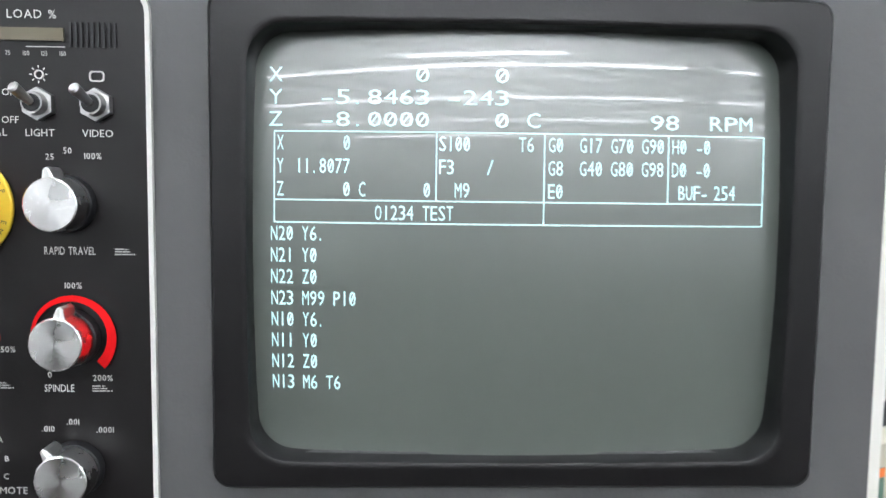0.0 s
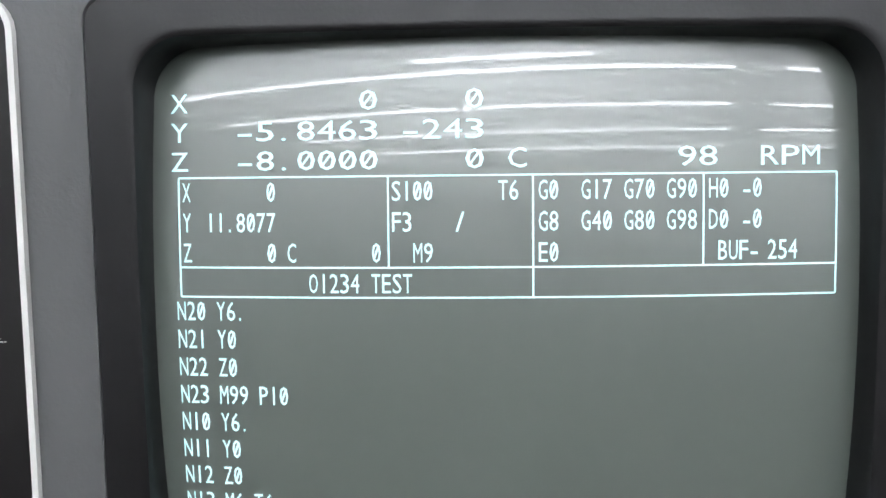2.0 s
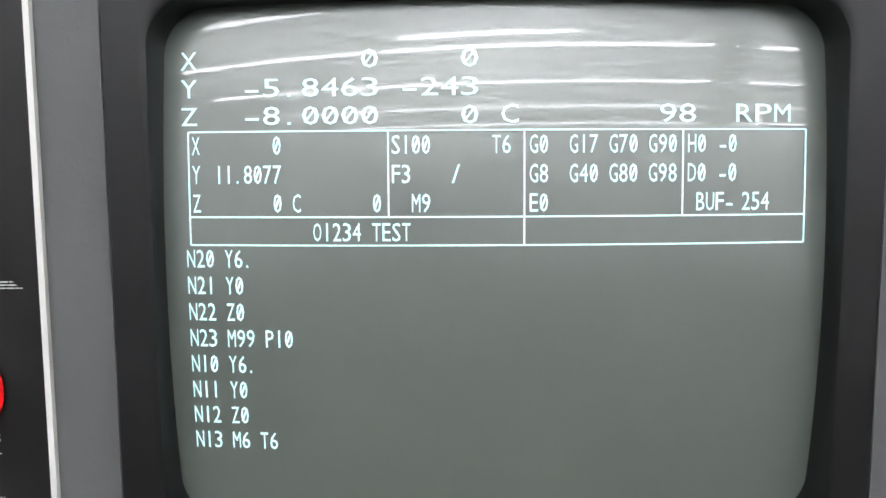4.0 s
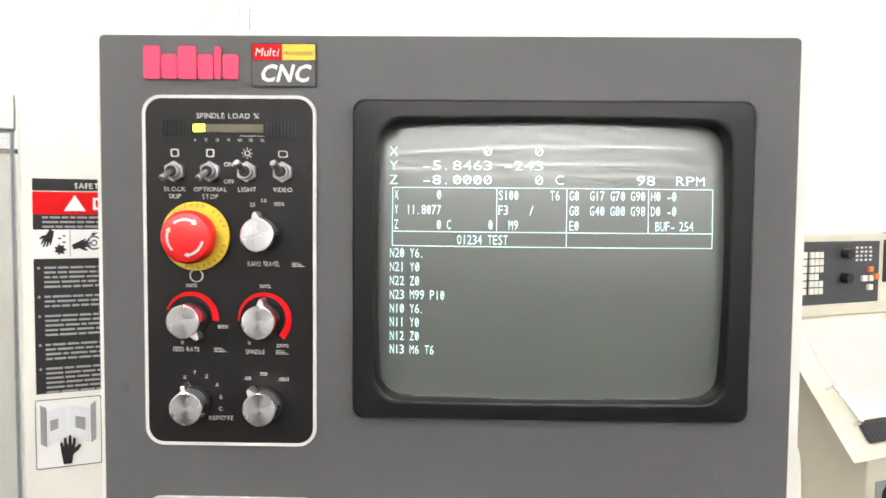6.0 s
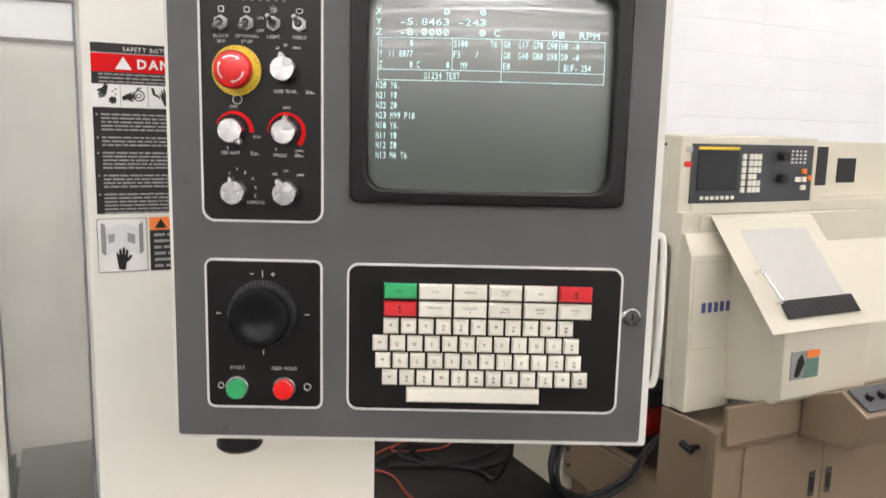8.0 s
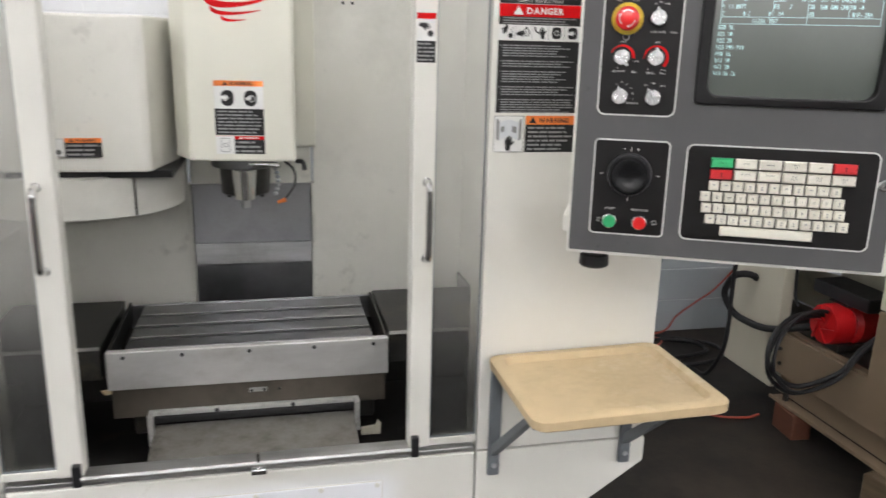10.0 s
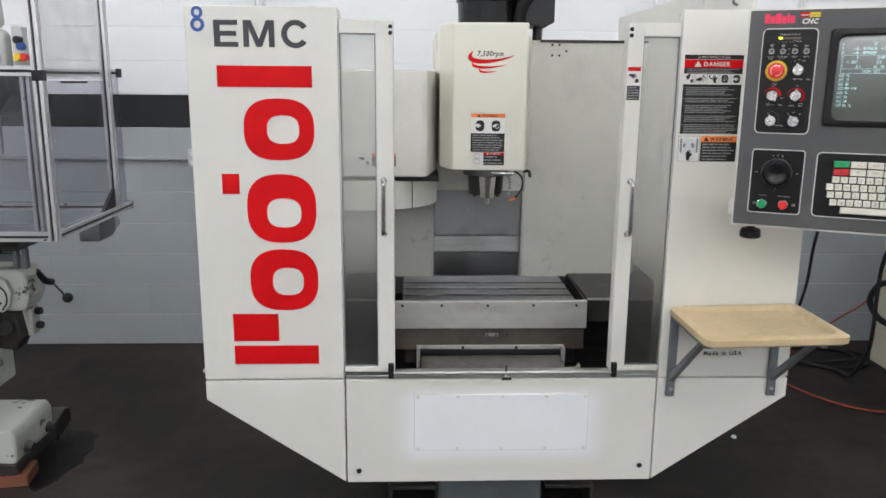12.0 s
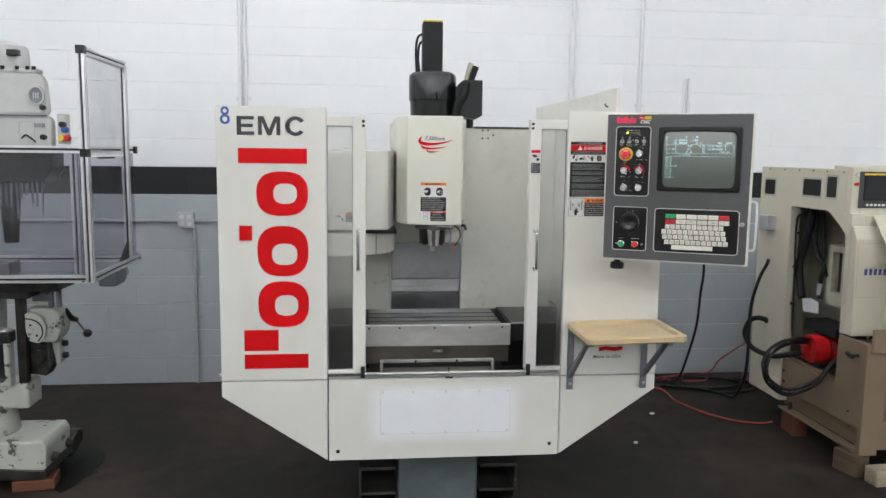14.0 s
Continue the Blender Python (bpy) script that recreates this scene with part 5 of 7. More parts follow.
# black sub-panels with white outlines
def sub_panel(x0, x1, z0, z1, r, label):
    p = lp("panel", prism(rrect(x0, x1, z0, z1, r), "y", -0.0052, -0.0031), M_PANEL, label=label)
    lp("outline", frame_ring(rrect(x0 - 0.001, x1 + 0.001, z0 - 0.001, z1 + 0.001, r + 0.001), rrect(x0 + 0.0014, x1 - 0.0014, z0 + 0.0014, z1 - 0.0014, r - 0.0012), "y", -0.0058, -0.003), M_LINE, p)
    return p


FACE = -0.0056


def flat(x, z):
    return lambda a, b: (x + a, FACE - 0.0006, z + b)


def caption(text, x, z, size, parent, align=0.5, width=None):
    lp("caption", letters(bmesh.new(), text, flat(x, zz(z)), size, align=align, width=width), M_LINE, parent)


sp_ = sub_panel(0.034, 0.164, zz(1.624), zz(1.890), 0.013, "black switch panel with white outline")
jp_ = sub_panel(0.035, 0.163, zz(1.412), zz(1.581), 0.008, "black jog panel with white outline")
kp_ = sub_panel(0.192, 0.497, zz(1.412), zz(1.579), 0.012, "black keyboard panel with white outline")

caption("SPINDLE LOAD %", 0.0985, 1.8735, 0.0042, sp_)
lp("load_meter", box(0.072, 0.125, FACE - 0.001, FACE, zz(1.8632), zz(1.8692)), surf("meter_dim", (0.10, 0.085, 0.05), 0.4, bump=0), sp_)
lp("lit_segment", box(0.0725, 0.081, FACE - 0.0018, FACE - 0.0011, zz(1.8634), zz(1.869)), M_LED, sp_, "lit yellow-green segment")
for k in range(9):
    for x in (0.048 + 0.0026 * k, 0.1275 + 0.0026 * k):
        lp("slit", box(x, x + 0.0012, FACE - 0.0008, FACE - 0.0002, zz(1.8605), zz(1.872)), M_BLACK, sp_)
for k, text in enumerate(("0", "25", "50", "75", "100", "125", "150")):
    caption(text, 0.0735 + 0.0085 * k, 1.8563, 0.0022, sp_, width=0.8)
bm = bmesh.new()
quad(bm, flat(0, 0), 0.1075, 0.1255, zz(1.8602), zz(1.8606))
lp("caption", bm, M_LINE, sp_)


def toggle(x, z, up):
    t = lp("toggle_switch", cyl((x, FACE + 0.001, z), (x, FACE - 0.004, z), 0.0078, seg=6), M_STEEL, sp_, "steel toggle switch")
    lp("collar", cyl((x, FACE - 0.004, z), (x, FACE - 0.009, z), 0.0056, 0.005, seg=18), M_STEEL, t, smooth=True)
    lp("hole", cyl((x, FACE - 0.0089, z), (x, FACE - 0.0094, z), 0.0042, seg=14), M_BLACK, t)
    s = 1 if up else -1
    lp("lever", cyl((x, FACE - 0.009, z), (x - 0.003, FACE - 0.020, z + s * 0.0062), 0.0018, 0.0028, seg=12, bevel=0.0008), M_STEEL, t, smooth=True)
    return t


for x, up in ((0.0579, False), (0.0849, False), (0.113, True), (0.140, True)):
    toggle(x, zz(1.8335), up)
for x, lines in ((0.0579, ("BLOCK", "SKIP")), (0.0849, ("OPTIONAL", "STOP")), (0.113, ("LIGHT",)), (0.140, ("VIDEO",))):
    for k, text in enumerate(lines):
        caption(text, x, 1.8185 - 0.0055 * k, 0.0036, sp_)
caption("ON", 0.0992, 1.8375, 0.0034, sp_)
caption("OFF", 0.0992, 1.8245, 0.0034, sp_)
# small signs over the switches
for x in (0.0579, 0.0849):
    lp("sign", frame_ring(rrect(x - 0.003, x + 0.003, zz(1.8445), zz(1.8505), 0.001, 2), rrect(x - 0.0022, x + 0.0022, zz(1.8453), zz(1.8497), 0.0008, 2), "y", FACE - 0.001, FACE - 0.0002), M_LINE, sp_)
lp("sign", frame_ring(rrect(0.1365, 0.1435, zz(1.8445), zz(1.8495), 0.0015, 3), rrect(0.1371, 0.1429, zz(1.8451), zz(1.8489), 0.0012, 3), "y", FACE - 0.001, FACE - 0.0002), M_LINE, sp_)
bm = frame_ring([(0.113 + 0.0022 * math.cos(a), zz(1.8475) + 0.0022 * math.sin(a)) for a in np.linspace(0, 6.283, 17)[:-1]],
                [(0.113 + 0.0016 * math.cos(a), zz(1.8475) + 0.0016 * math.sin(a)) for a in np.linspace(0, 6.283, 17)[:-1]], "y", FACE - 0.001, FACE - 0.0002)
for a in np.linspace(0, 6.283, 9)[:-1]:
    c, s = math.cos(a), math.sin(a)
    bm.faces.new([bm.verts.new((0.113 + u * c - v * s, FACE - 0.001, zz(1.8475) + u * s + v * c)) for u, v in ((0.003, -0.0003), (0.0042, -0.0003), (0.0042, 0.0003), (0.003, 0.0003))])
lp("sign", bm, M_LINE, sp_)


def arc(x, z, r0, r1, a0, a1, n=28):
    """A flat arc that widens from start to end; degrees from up, clockwise."""
    bm = bmesh.new()
    prev = None
    for k in range(n + 1):
        a = radians(a0 + (a1 - a0) * k / n)
        w = 0.25 + 0.75 * k / n
        pts = [(x + r * math.sin(a), FACE - 0.0008, z + r * math.cos(a)) for r in ((r0 + r1) / 2 - (r1 - r0) / 2 * w, (r0 + r1) / 2 + (r1 - r0) / 2 * w)]
        now = [bm.verts.new(p) for p in pts]
        if prev:
            bm.faces.new((prev[0], prev[1], now[1], now[0]))
        prev = now
    return bm


M_SPUN = surf("spun_aluminium", (0.86, 0.86, 0.85), 0.26, 1.0, var=0.04, scale=60, bump=0.02, bscale=500)
nt = M_SPUN.node_tree
tan = nt.nodes.new("ShaderNodeTangent")
tan.direction_type, tan.axis = "RADIAL", "Y"
nt.links.new(tan.outputs[0], nt.nodes["Principled BSDF"].inputs["Tangent"])
nt.nodes["Principled BSDF"].inputs["Anisotropic"].default_value = 0.85


def knob(x, z, turn):
    """A skirted aluminium pointer knob; turn: degrees clockwise from up."""
    holder = pend
    bm = cyl((x, FACE, z), (x, FACE - 0.006, z), 0.0140, 0.0135, seg=36, bevel=0.0006)
    k = lp("knob", bm, M_BLACK, holder, "aluminium pointer knob on black skirt", smooth=True)
    me = cyl((0, -0.0062, 0), (0, -0.019, 0), 0.0128, 0.0124, seg=40, bevel=0.0006)
    bmesh.ops.translate(me, verts=me.verts, vec=(0, FACE, 0))
    cap = part("cap", me, M_SPUN, k, "spun aluminium cap", True, True)
    cap.location = (x, 0, z)
    a = radians(turn)
    c, s = math.cos(a), math.sin(a)
    pts = [(-0.0036, 0.0095), (0.0036, 0.0095), (0.0016, 0.0165), (0.0, 0.0176), (-0.0016, 0.0165)]
    lp("pointer", prism([(x + u * c + v * s, z - u * s + v * c) for u, v in pts], "y", FACE - 0.0165, FACE - 0.004, 0.0006), M_ALU, k, "aluminium pointer")
    lp("mark", prism([(x + u * c + v * s, z - u * s + v * c) for u, v in ((-0.0006, 0.010), (0.0006, 0.010), (0.0006, 0.0166), (-0.0006, 0.0166))], "y", FACE - 0.0173, FACE - 0.0164), M_LABELWHT, k, "white pointer mark")
    return k


for x, z, turn in ((0.1245, 1.7865, -8), (0.0690, 1.7215, 145), (0.1250, 1.7215, 5), (0.0705, 1.6560, -12), (0.1255, 1.6560, -32)):
    knob(x, zz(z), turn)
lp("red_arc", arc(0.0690, zz(1.7215), 0.0165, 0.0218, -70, 95), M_RED, sp_, "red dial arc")
lp("red_arc", arc(0.1250, zz(1.7215), 0.0165, 0.0218, -95, 135), M_RED, sp_, "red dial arc")
for text, x, z in (("25", 0.1170, 1.8075), ("50", 0.1255, 1.8105), ("100%", 0.1375, 1.8080), ("100%", 0.0700, 1.7455), ("100%", 0.1265, 1.7455), ("150%", 0.0940, 1.7140),
                   ("0", 0.0625, 1.7015), ("0", 0.1140, 1.7015), ("200%", 0.1395, 1.7000), ("X", 0.0640, 1.6745), ("Y", 0.0720, 1.6785), ("Z", 0.0810, 1.6755), ("A", 0.0890, 1.6690),
                   ("B", 0.0920, 1.6595), ("C", 0.0915, 1.6505), (".010", 0.1125, 1.6745), (".001", 0.1245, 1.6780), (".0001", 0.1400, 1.6740)):
    caption(text, x, z, 0.0030, sp_)
caption("RAPID TRAVEL", 0.1130, 1.7620, 0.0040, sp_, 0.0, 0.62)
caption("FEED RATE", 0.0550, 1.6960, 0.0038, sp_, 0.0, 0.75)
caption("SPINDLE", 0.1110, 1.6945, 0.0038, sp_, 0.0, 0.75)
caption("REMOTE", 0.0920, 1.6430, 0.0036, sp_)
bm = bmesh.new()
for x, z in ((0.1525, 1.7632), (0.0925, 1.6972), (0.1400, 1.6958)):
    bars(bm, flat(0, 0), x - 0.006, x + 0.006, zz(z) - 0.0015, zz(z) + 0.0022, 3, random.Random(2), 0.4, 0.5)
lp("caption", bm, M_LINE, sp_)
# little round emblem under the stop button
lp("sign", frame_ring([(0.0735 + 0.0052 * math.cos(a), zz(1.7545) + 0.0052 * math.sin(a)) for a in np.linspace(0, 6.283, 21)[:-1]],
                      [(0.0735 + 0.0045 * math.cos(a), zz(1.7545) + 0.0045 * math.sin(a)) for a in np.linspace(0, 6.283, 21)[:-1]], "y", FACE - 0.001, FACE - 0.0002), M_LINE, sp_)
# emergency stop
EX, EZ = 0.0735, zz(1.7845)
lp("stop_ring", cyl((EX, FACE, EZ), (EX, FACE - 0.003, EZ), 0.0262, seg=48, bevel=0.0008), M_YELLOW, label="yellow emergency stop ring", smooth=True)
bm = bmesh.new()
for mid in (0, 180):
    for k, ch in enumerate("EMERGENCY STOP"):
        if ch == " ":
            continue
        a = radians(mid + (k - 6.5) * 11)
        ca, sa = math.cos(a), math.sin(a)
        letters(bm, ch, lambda u, v, ca=ca, sa=sa: (EX + u * ca + (0.0222 + v) * sa, FACE - 0.0036, EZ - u * sa + (0.0222 + v) * ca), 0.0026, align=0.5)
lp("caption", bm, M_BLACKTXT)
est = lp("stop_button", loops([[(EX + r * math.cos(2 * math.pi * k / 40), y, EZ + r * math.sin(2 * math.pi * k / 40)) for k in range(40)]
                               for r, y in ((0.011, FACE - 0.003), (0.011, -0.014), (0.0188, -0.016), (0.0197, -0.018), (0.0197, -0.026), (0.0178, -0.0290), (0.012, -0.0307), (0.003, -0.0314))],
                              close=False, cap=True), M_REDKNOB, label="red mushroom emergency stop button", smooth=True)
for a0 in (62, 160, 282):
    bm = bmesh.new()
    prev = None
    for k in range(13):
        a = radians(a0 + 66 * k / 12)
        now = [bm.verts.new((EX + r * math.cos(a), -0.0306 + (r - 0.012) * 0.30 - 0.0006, EZ + r * math.sin(a))) for r in (0.0122, 0.0140)]
        if prev:
            bm.faces.new((prev[0], prev[1], now[1], now[0]))
        prev = now
    a, b = radians(a0), radians(a0 - 16)
    bm.faces.new([bm.verts.new((EX + r * math.cos(q), -0.0306 + (r - 0.012) * 0.30 - 0.0006, EZ + r * math.sin(q))) for r, q in ((0.0108, a), (0.0154, a), (0.0131, b))])
    lp("arrow", bm, M_LABELWHT, est)

# jog dial and buttons
JX, JZ = 0.0980, zz(1.5205)
dial = lp("jog_dial", cyl((JX, FACE, JZ), (JX, FACE - 0.008, JZ), 0.0385, 0.0375, seg=56, bevel=0.001), M_BLACK, label="black jog hand dial", smooth=True)
lp("wheel", loops([[(JX + r * (1 + 0.006 * (k % 2)) * math.cos(2 * math.pi * k / 72), y, JZ + r * (1 + 0.006 * (k % 2)) * math.sin(2 * math.pi * k / 72)) for k in range(72)]
                   for r, y in ((0.031, -0.013), (0.032, -0.016), (0.032, -0.030), (0.030, -0.033), (0.017, -0.0335), (0.015, -0.0325), (0.003, -0.0322))], close=False, cap=True), M_MOTOR, dial, smooth=True)
bm = bmesh.new()
for k in range(50):
    a = 2 * math.pi * k / 50
    c, s = math.cos(a), math.sin(a)
    bm.faces.new([bm.verts.new((JX + u * c - v * s, FACE - 0.0086, JZ + u * s + v * c)) for u, v in ((0.0345, -0.0002), (0.0372, -0.0002), (0.0372, 0.0002), (0.0345, 0.0002))])
lp("scale", bm, M_LABELGRY, dial)
bm = bmesh.new()
for u0, u1, v0, v1 in ((JX - 0.0005, JX + 0.0005, JZ + 0.041, JZ + 0.049), (JX - 0.014, JX - 0.009, JZ + 0.0445, JZ + 0.0455), (JX + 0.009, JX + 0.014, JZ + 0.0445, JZ + 0.0455),
                       (JX + 0.011, JX + 0.012, JZ + 0.0425, JZ + 0.0475), (JX - 0.052, JX - 0.046, JZ - 0.0005, JZ + 0.0005), (JX + 0.046, JX + 0.052, JZ - 0.0005, JZ + 0.0005), (JX - 0.0005, JX + 0.0005, JZ - 0.047, JZ - 0.041)):
    quad(bm, lambda a, b: (a, FACE - 0.0006, b), u0, u1, v0, v1)
lp("caption", bm, M_LINE, jp_)
for x, m_, text, name in ((0.0690, M_GREEN, "START", "green start push button"), (0.1215, M_REDKNOB, "FEED HOLD", "red feed hold push button")):
    z = zz(1.4360)
    b = lp("push_button", cyl((x, FACE, z), (x, FACE - 0.006, z), 0.0138, 0.0128, seg=36, bevel=0.001), M_CHROME, label=name, smooth=True)
    lp("cap", cyl((x, FACE - 0.006, z), (x, FACE - 0.013, z), 0.0112, 0.0108, seg=36, bevel=0.0012), m_, b, smooth=True)
    caption(text, x, 1.4565, 0.0038, jp_)
lp("sign", frame_ring([(0.050 + 0.0035 * math.cos(a), zz(1.437) + 0.0035 * math.sin(a)) for a in np.linspace(0, 6.283, 15)[:-1]],
                      [(0.050 + 0.0028 * math.cos(a), zz(1.437) + 0.0028 * math.sin(a)) for a in np.linspace(0, 6.283, 15)[:-1]], "y", FACE - 0.001, FACE - 0.0002), M_LINE, jp_)
lp("sign", frame_ring([(0.147 + 0.0042 * math.cos(a), zz(1.437) + 0.0042 * math.sin(a)) for a in np.linspace(0, 6.283, 15)[:-1]],
                      [(0.147 + 0.0034 * math.cos(a), zz(1.437) + 0.0034 * math.sin(a)) for a in np.linspace(0, 6.283, 15)[:-1]], "y", FACE - 0.001, FACE - 0.0002), M_LINE, jp_)

# keyboard
U, KX = 0.0194, 0.2310
rngk = random.Random(7)


def key(x0, x1, z0, z1, material, rows, label="", words=()):
    g, top = 0.0013, 0.0030
    a = [(x0 + g, FACE - 0.002, z0 + g), (x1 - g, FACE - 0.002, z0 + g), (x1 - g, FACE - 0.002, z1 - g), (x0 + g, FACE - 0.002, z1 - g)]
    b = [(x, FACE - 0.006, z) for x, _, z in a]
    c = [(x0 + top, FACE - 0.0095, z0 + top + 0.0004), (x1 - top, FACE - 0.0095, z0 + top + 0.0004), (x1 - top, FACE - 0.0092, z1 - top), (x0 + top, FACE - 0.0092, z1 - top)]
    k = lp("key", loops([a, b, c], close=False, cap=True), material, label=label)
    cx, cz = (x0 + x1) / 2, (z0 + z1) / 2
    bm = bmesh.new()
    if words:
        for i, w in enumerate(words):
            big = len(w) == 1 and len(words) == 1
            letters(bm, w, lambda u, v: (cx + u, FACE - 0.0101, cz + 0.0007 - 0.004 * i + v - (0.001 if len(words) == 1 else -0.001) - (0.0012 if big else 0)), 0.0046 if big else 0.0027, align=0.5, width=0.85)
    else:
        for i in range(rows):
            w = 0.0011 + 0.0010 * rngk.random()
            quad(bm, lambda u, v: (cx + u, FACE - 0.0101, cz + v), -w, w, 0.0022 - 0.0042 * i - 0.0012, 0.0022 - 0.0042 * i + 0.0012)
    lp("legend", bm, M_LABELBLK if words or material is not M_KEY else M_LABELGRY, k)


KZ = zz(1.5602)
glyphs("JGWQKFH")
words_of = {0: (("START",), ("AUTO",), ("MANUAL",), ("SINGLE", "STEP"), ("JOG",), ()), 1: ((), ("COOLANT", "1"), ("COOLANT", "2"), ("TOOL", "IN/OUT"), ("TURRET", "CCW"), ("TURRET", "CW")),
            3: ((), *[(c,) for c in "QWERTYUIOP"], ()), 4: ((), *[(c,) for c in "ASDFGHJKL"], (), ())}
for r, start, n, w in ((0, 0, 6, 2), (1, 0, 6, 2), (2, 0, 11, 1), (3, -0.62, 12, 1), (4, -0.45, 12, 1), (5, -0.05, 12, 1), (6, 1.35, 1, 7.85)):
    for k in range(n):
        x0 = KX + (start + k * w) * U
        z1 = KZ - r * 0.0197
        material, label = M_KEY, ""
        if r == 0 and k == 0:
            material, label = M_GREEN, "green key"
        if (r == 0 and k == 5) or (r == 1 and k == 0):
            material, label = M_KEYRED, "red key"
        key(x0, x0 + w * U, z1 - 0.0197, z1, material, 0 if r == 6 else 2 if w == 2 else rngk.choice((1, 2)), label, words_of[r][k] if r in words_of else ())

# lock, maker's strip, side grip, mounting knob
LX, LZ = 0.5085, zz(1.5265)
lock = lp("lock", cyl((LX, -0.003, LZ), (LX, -0.011, LZ), 0.0105, 0.0095, seg=30, bevel=0.0015), M_CHROME, label="chrome key lock", smooth=True)
lp("keyhole", box(LX - 0.0009, LX + 0.0009, -0.0116, -0.0111, LZ - 0.004, LZ + 0.004), M_BLACK, lock)
plate2 = lp("badge", prism(rrect(0.116, 0.165, zz(1.8975), zz(1.9300), 0.001, 2), "y", -0.0046, -0.0031), M_LABELBLK, label="black, red and yellow badge")
lp("red_field", box(0.1168, 0.1395, -0.0052, -0.0047, zz(1.9175), zz(1.9292)), M_RED, plate2)
lp("yellow_field", box(0.1395, 0.1642, -0.0052, -0.0047, zz(1.9175), zz(1.9292)), M_YELLOW, plate2)
lp("grey_field", box(0.1168, 0.1642, -0.0052, -0.0047, zz(1.8983), zz(1.9170)), M_GREY, plate2)
lp("lettering", letters(bmesh.new(), "CNC", lambda a, b: (0.1215 + a, -0.0058, zz(1.9015) + b), 0.0128, pitch=0.0128, width=0.0112, slant=0.25, bold="b"), M_LABELWHT, plate2)
glyphs("MultiPROCES")
lp("lettering", letters(bmesh.new(), "Multi", lambda a, b: (0.1282 + a, -0.0058, zz(1.9203) + b), 0.0062, align=0.5, width=1.0, slant=0.2), M_LABELWHT, plate2)
lp("lettering", letters(bmesh.new(), "PROCESSOR", lambda a, b: (0.1520 + a, -0.0058, zz(1.9208) + b), 0.0030, align=0.5, width=0.95), M_BLACKTXT, plate2)
logo = surf("logo_red", (0.80, 0.03, 0.10), 0.4, var=0.03, bump=0)
for x0, x1, z0, z1 in ((0.0345, 0.047, 1.9030, 1.9275), (0.0482, 0.0595, 1.9030, 1.9215), (0.0605, 0.0745, 1.9030, 1.9275), (0.0757, 0.0870, 1.9030, 1.9215), (0.0880, 0.0930, 1.9030, 1.9275), (0.0945, 0.1060, 1.9030, 1.9215)):
    lp("red_shape", prism(rrect(x0 * 1.0, x1, zz(z0), zz(z1), 0.002, 3), "y", -0.0052, -0.0031), logo, label="flat red shape")
grip = lp("side_grip", tube([(PW + 0.006, 0.055, zz(1.425)), (PW + 0.022, 0.055, zz(1.427)), (PW + 0.031, 0.055, zz(1.437)), (PW + 0.033, 0.055, zz(1.52)), (PW + 0.031, 0.055, zz(1.600)), (PW + 0.022, 0.055, zz(1.610)), (PW + 0.006, 0.055, zz(1.612))], 0.0042, 12),
          M_CREAM, label="pale tubular side grip", smooth=True)
lp("mounting_arm", box(-0.02, 0.09, 0.10, 0.36, zz(1.385), zz(1.42), 0.004), M_CREAM)
kn = lp("clamp_knob", cyl((0.045, 0.09, zz(1.324)), (0.045, 0.09, zz(1.350)), 0.029, 0.027, seg=28, bevel=0.004), M_BLACK, label="black clamp knob", smooth=True)
lp("stem", cyl((0.045, 0.09, zz(1.349)), (0.045, 0.09, zz(1.374)), 0.012, seg=16), M_BLACK, kn)


# ---------------------------------------------------------------- the lathe beside it
LX0, LX1 = 2.36, 4.6
lathe = thing("turning_center", pose(3.4, 1.7, 0.1), "cream and tan slant-front lathe with its end cover off", "lathe")
base = part("base", prism([(2.352, 0.15), (2.455, 0.15), (2.455, 0.265), (LX1, 0.265), (LX1, 0.78), (2.36, 0.78), (2.352, 0.77)], "y", 1.165, 1.208, 0.004), M_TAN, lathe,
            "tan painted steel base")
part("end_plate", prism([(1.2085, 0.286), (2.0, 0.286), (2.0, 0.484), (1.436, 0.484), (1.436, 0.775), (1.2085, 0.775)], "x", 2.360, 2.378, 0.003), M_TAN, base)
part("base_body", box(2.42, LX1, 1.21, 2.05, 0.16, 0.486, 0.006), M_TAN, lathe)
part("base_front_body", box(2.42, LX1, 1.21, 1.436, 0.488, 0.74, 0.004), M_TAN, lathe)
part("skid", prism([(2.350, 0.15), (2.419, 0.15), (2.419, 0.158), (2.358, 0.158), (2.358, 0.166), (2.350, 0.166)], "y", 1.209, 2.0, 0.002), M_TAN, lathe)
part("ledge", box(2.379, 2.42, 1.438, 2.0, 0.487, 0.494, 0.002), M_TAN, lathe)
for y, z, r in ((1.973, 0.405, 0.009), (1.966, 0.335, 0.009), (1.299, 0.362, 0.005)):
    part("bolt", cyl((2.352, y, z), (2.364, y, z), r, seg=12), M_DARK, base)
for y in (1.93, 1.235):
    part("bolt", cyl((2.39, y, 0.158), (2.39, y, 0.20), 0.013, seg=6), M_DARK, base)
part("splash_rim", prism([(1.140, 0.735), (1.163, 0.728), (1.163, 0.862), (1.148, 0.862)], "x", 2.372, LX1, 0.003), M_TAN, lathe)
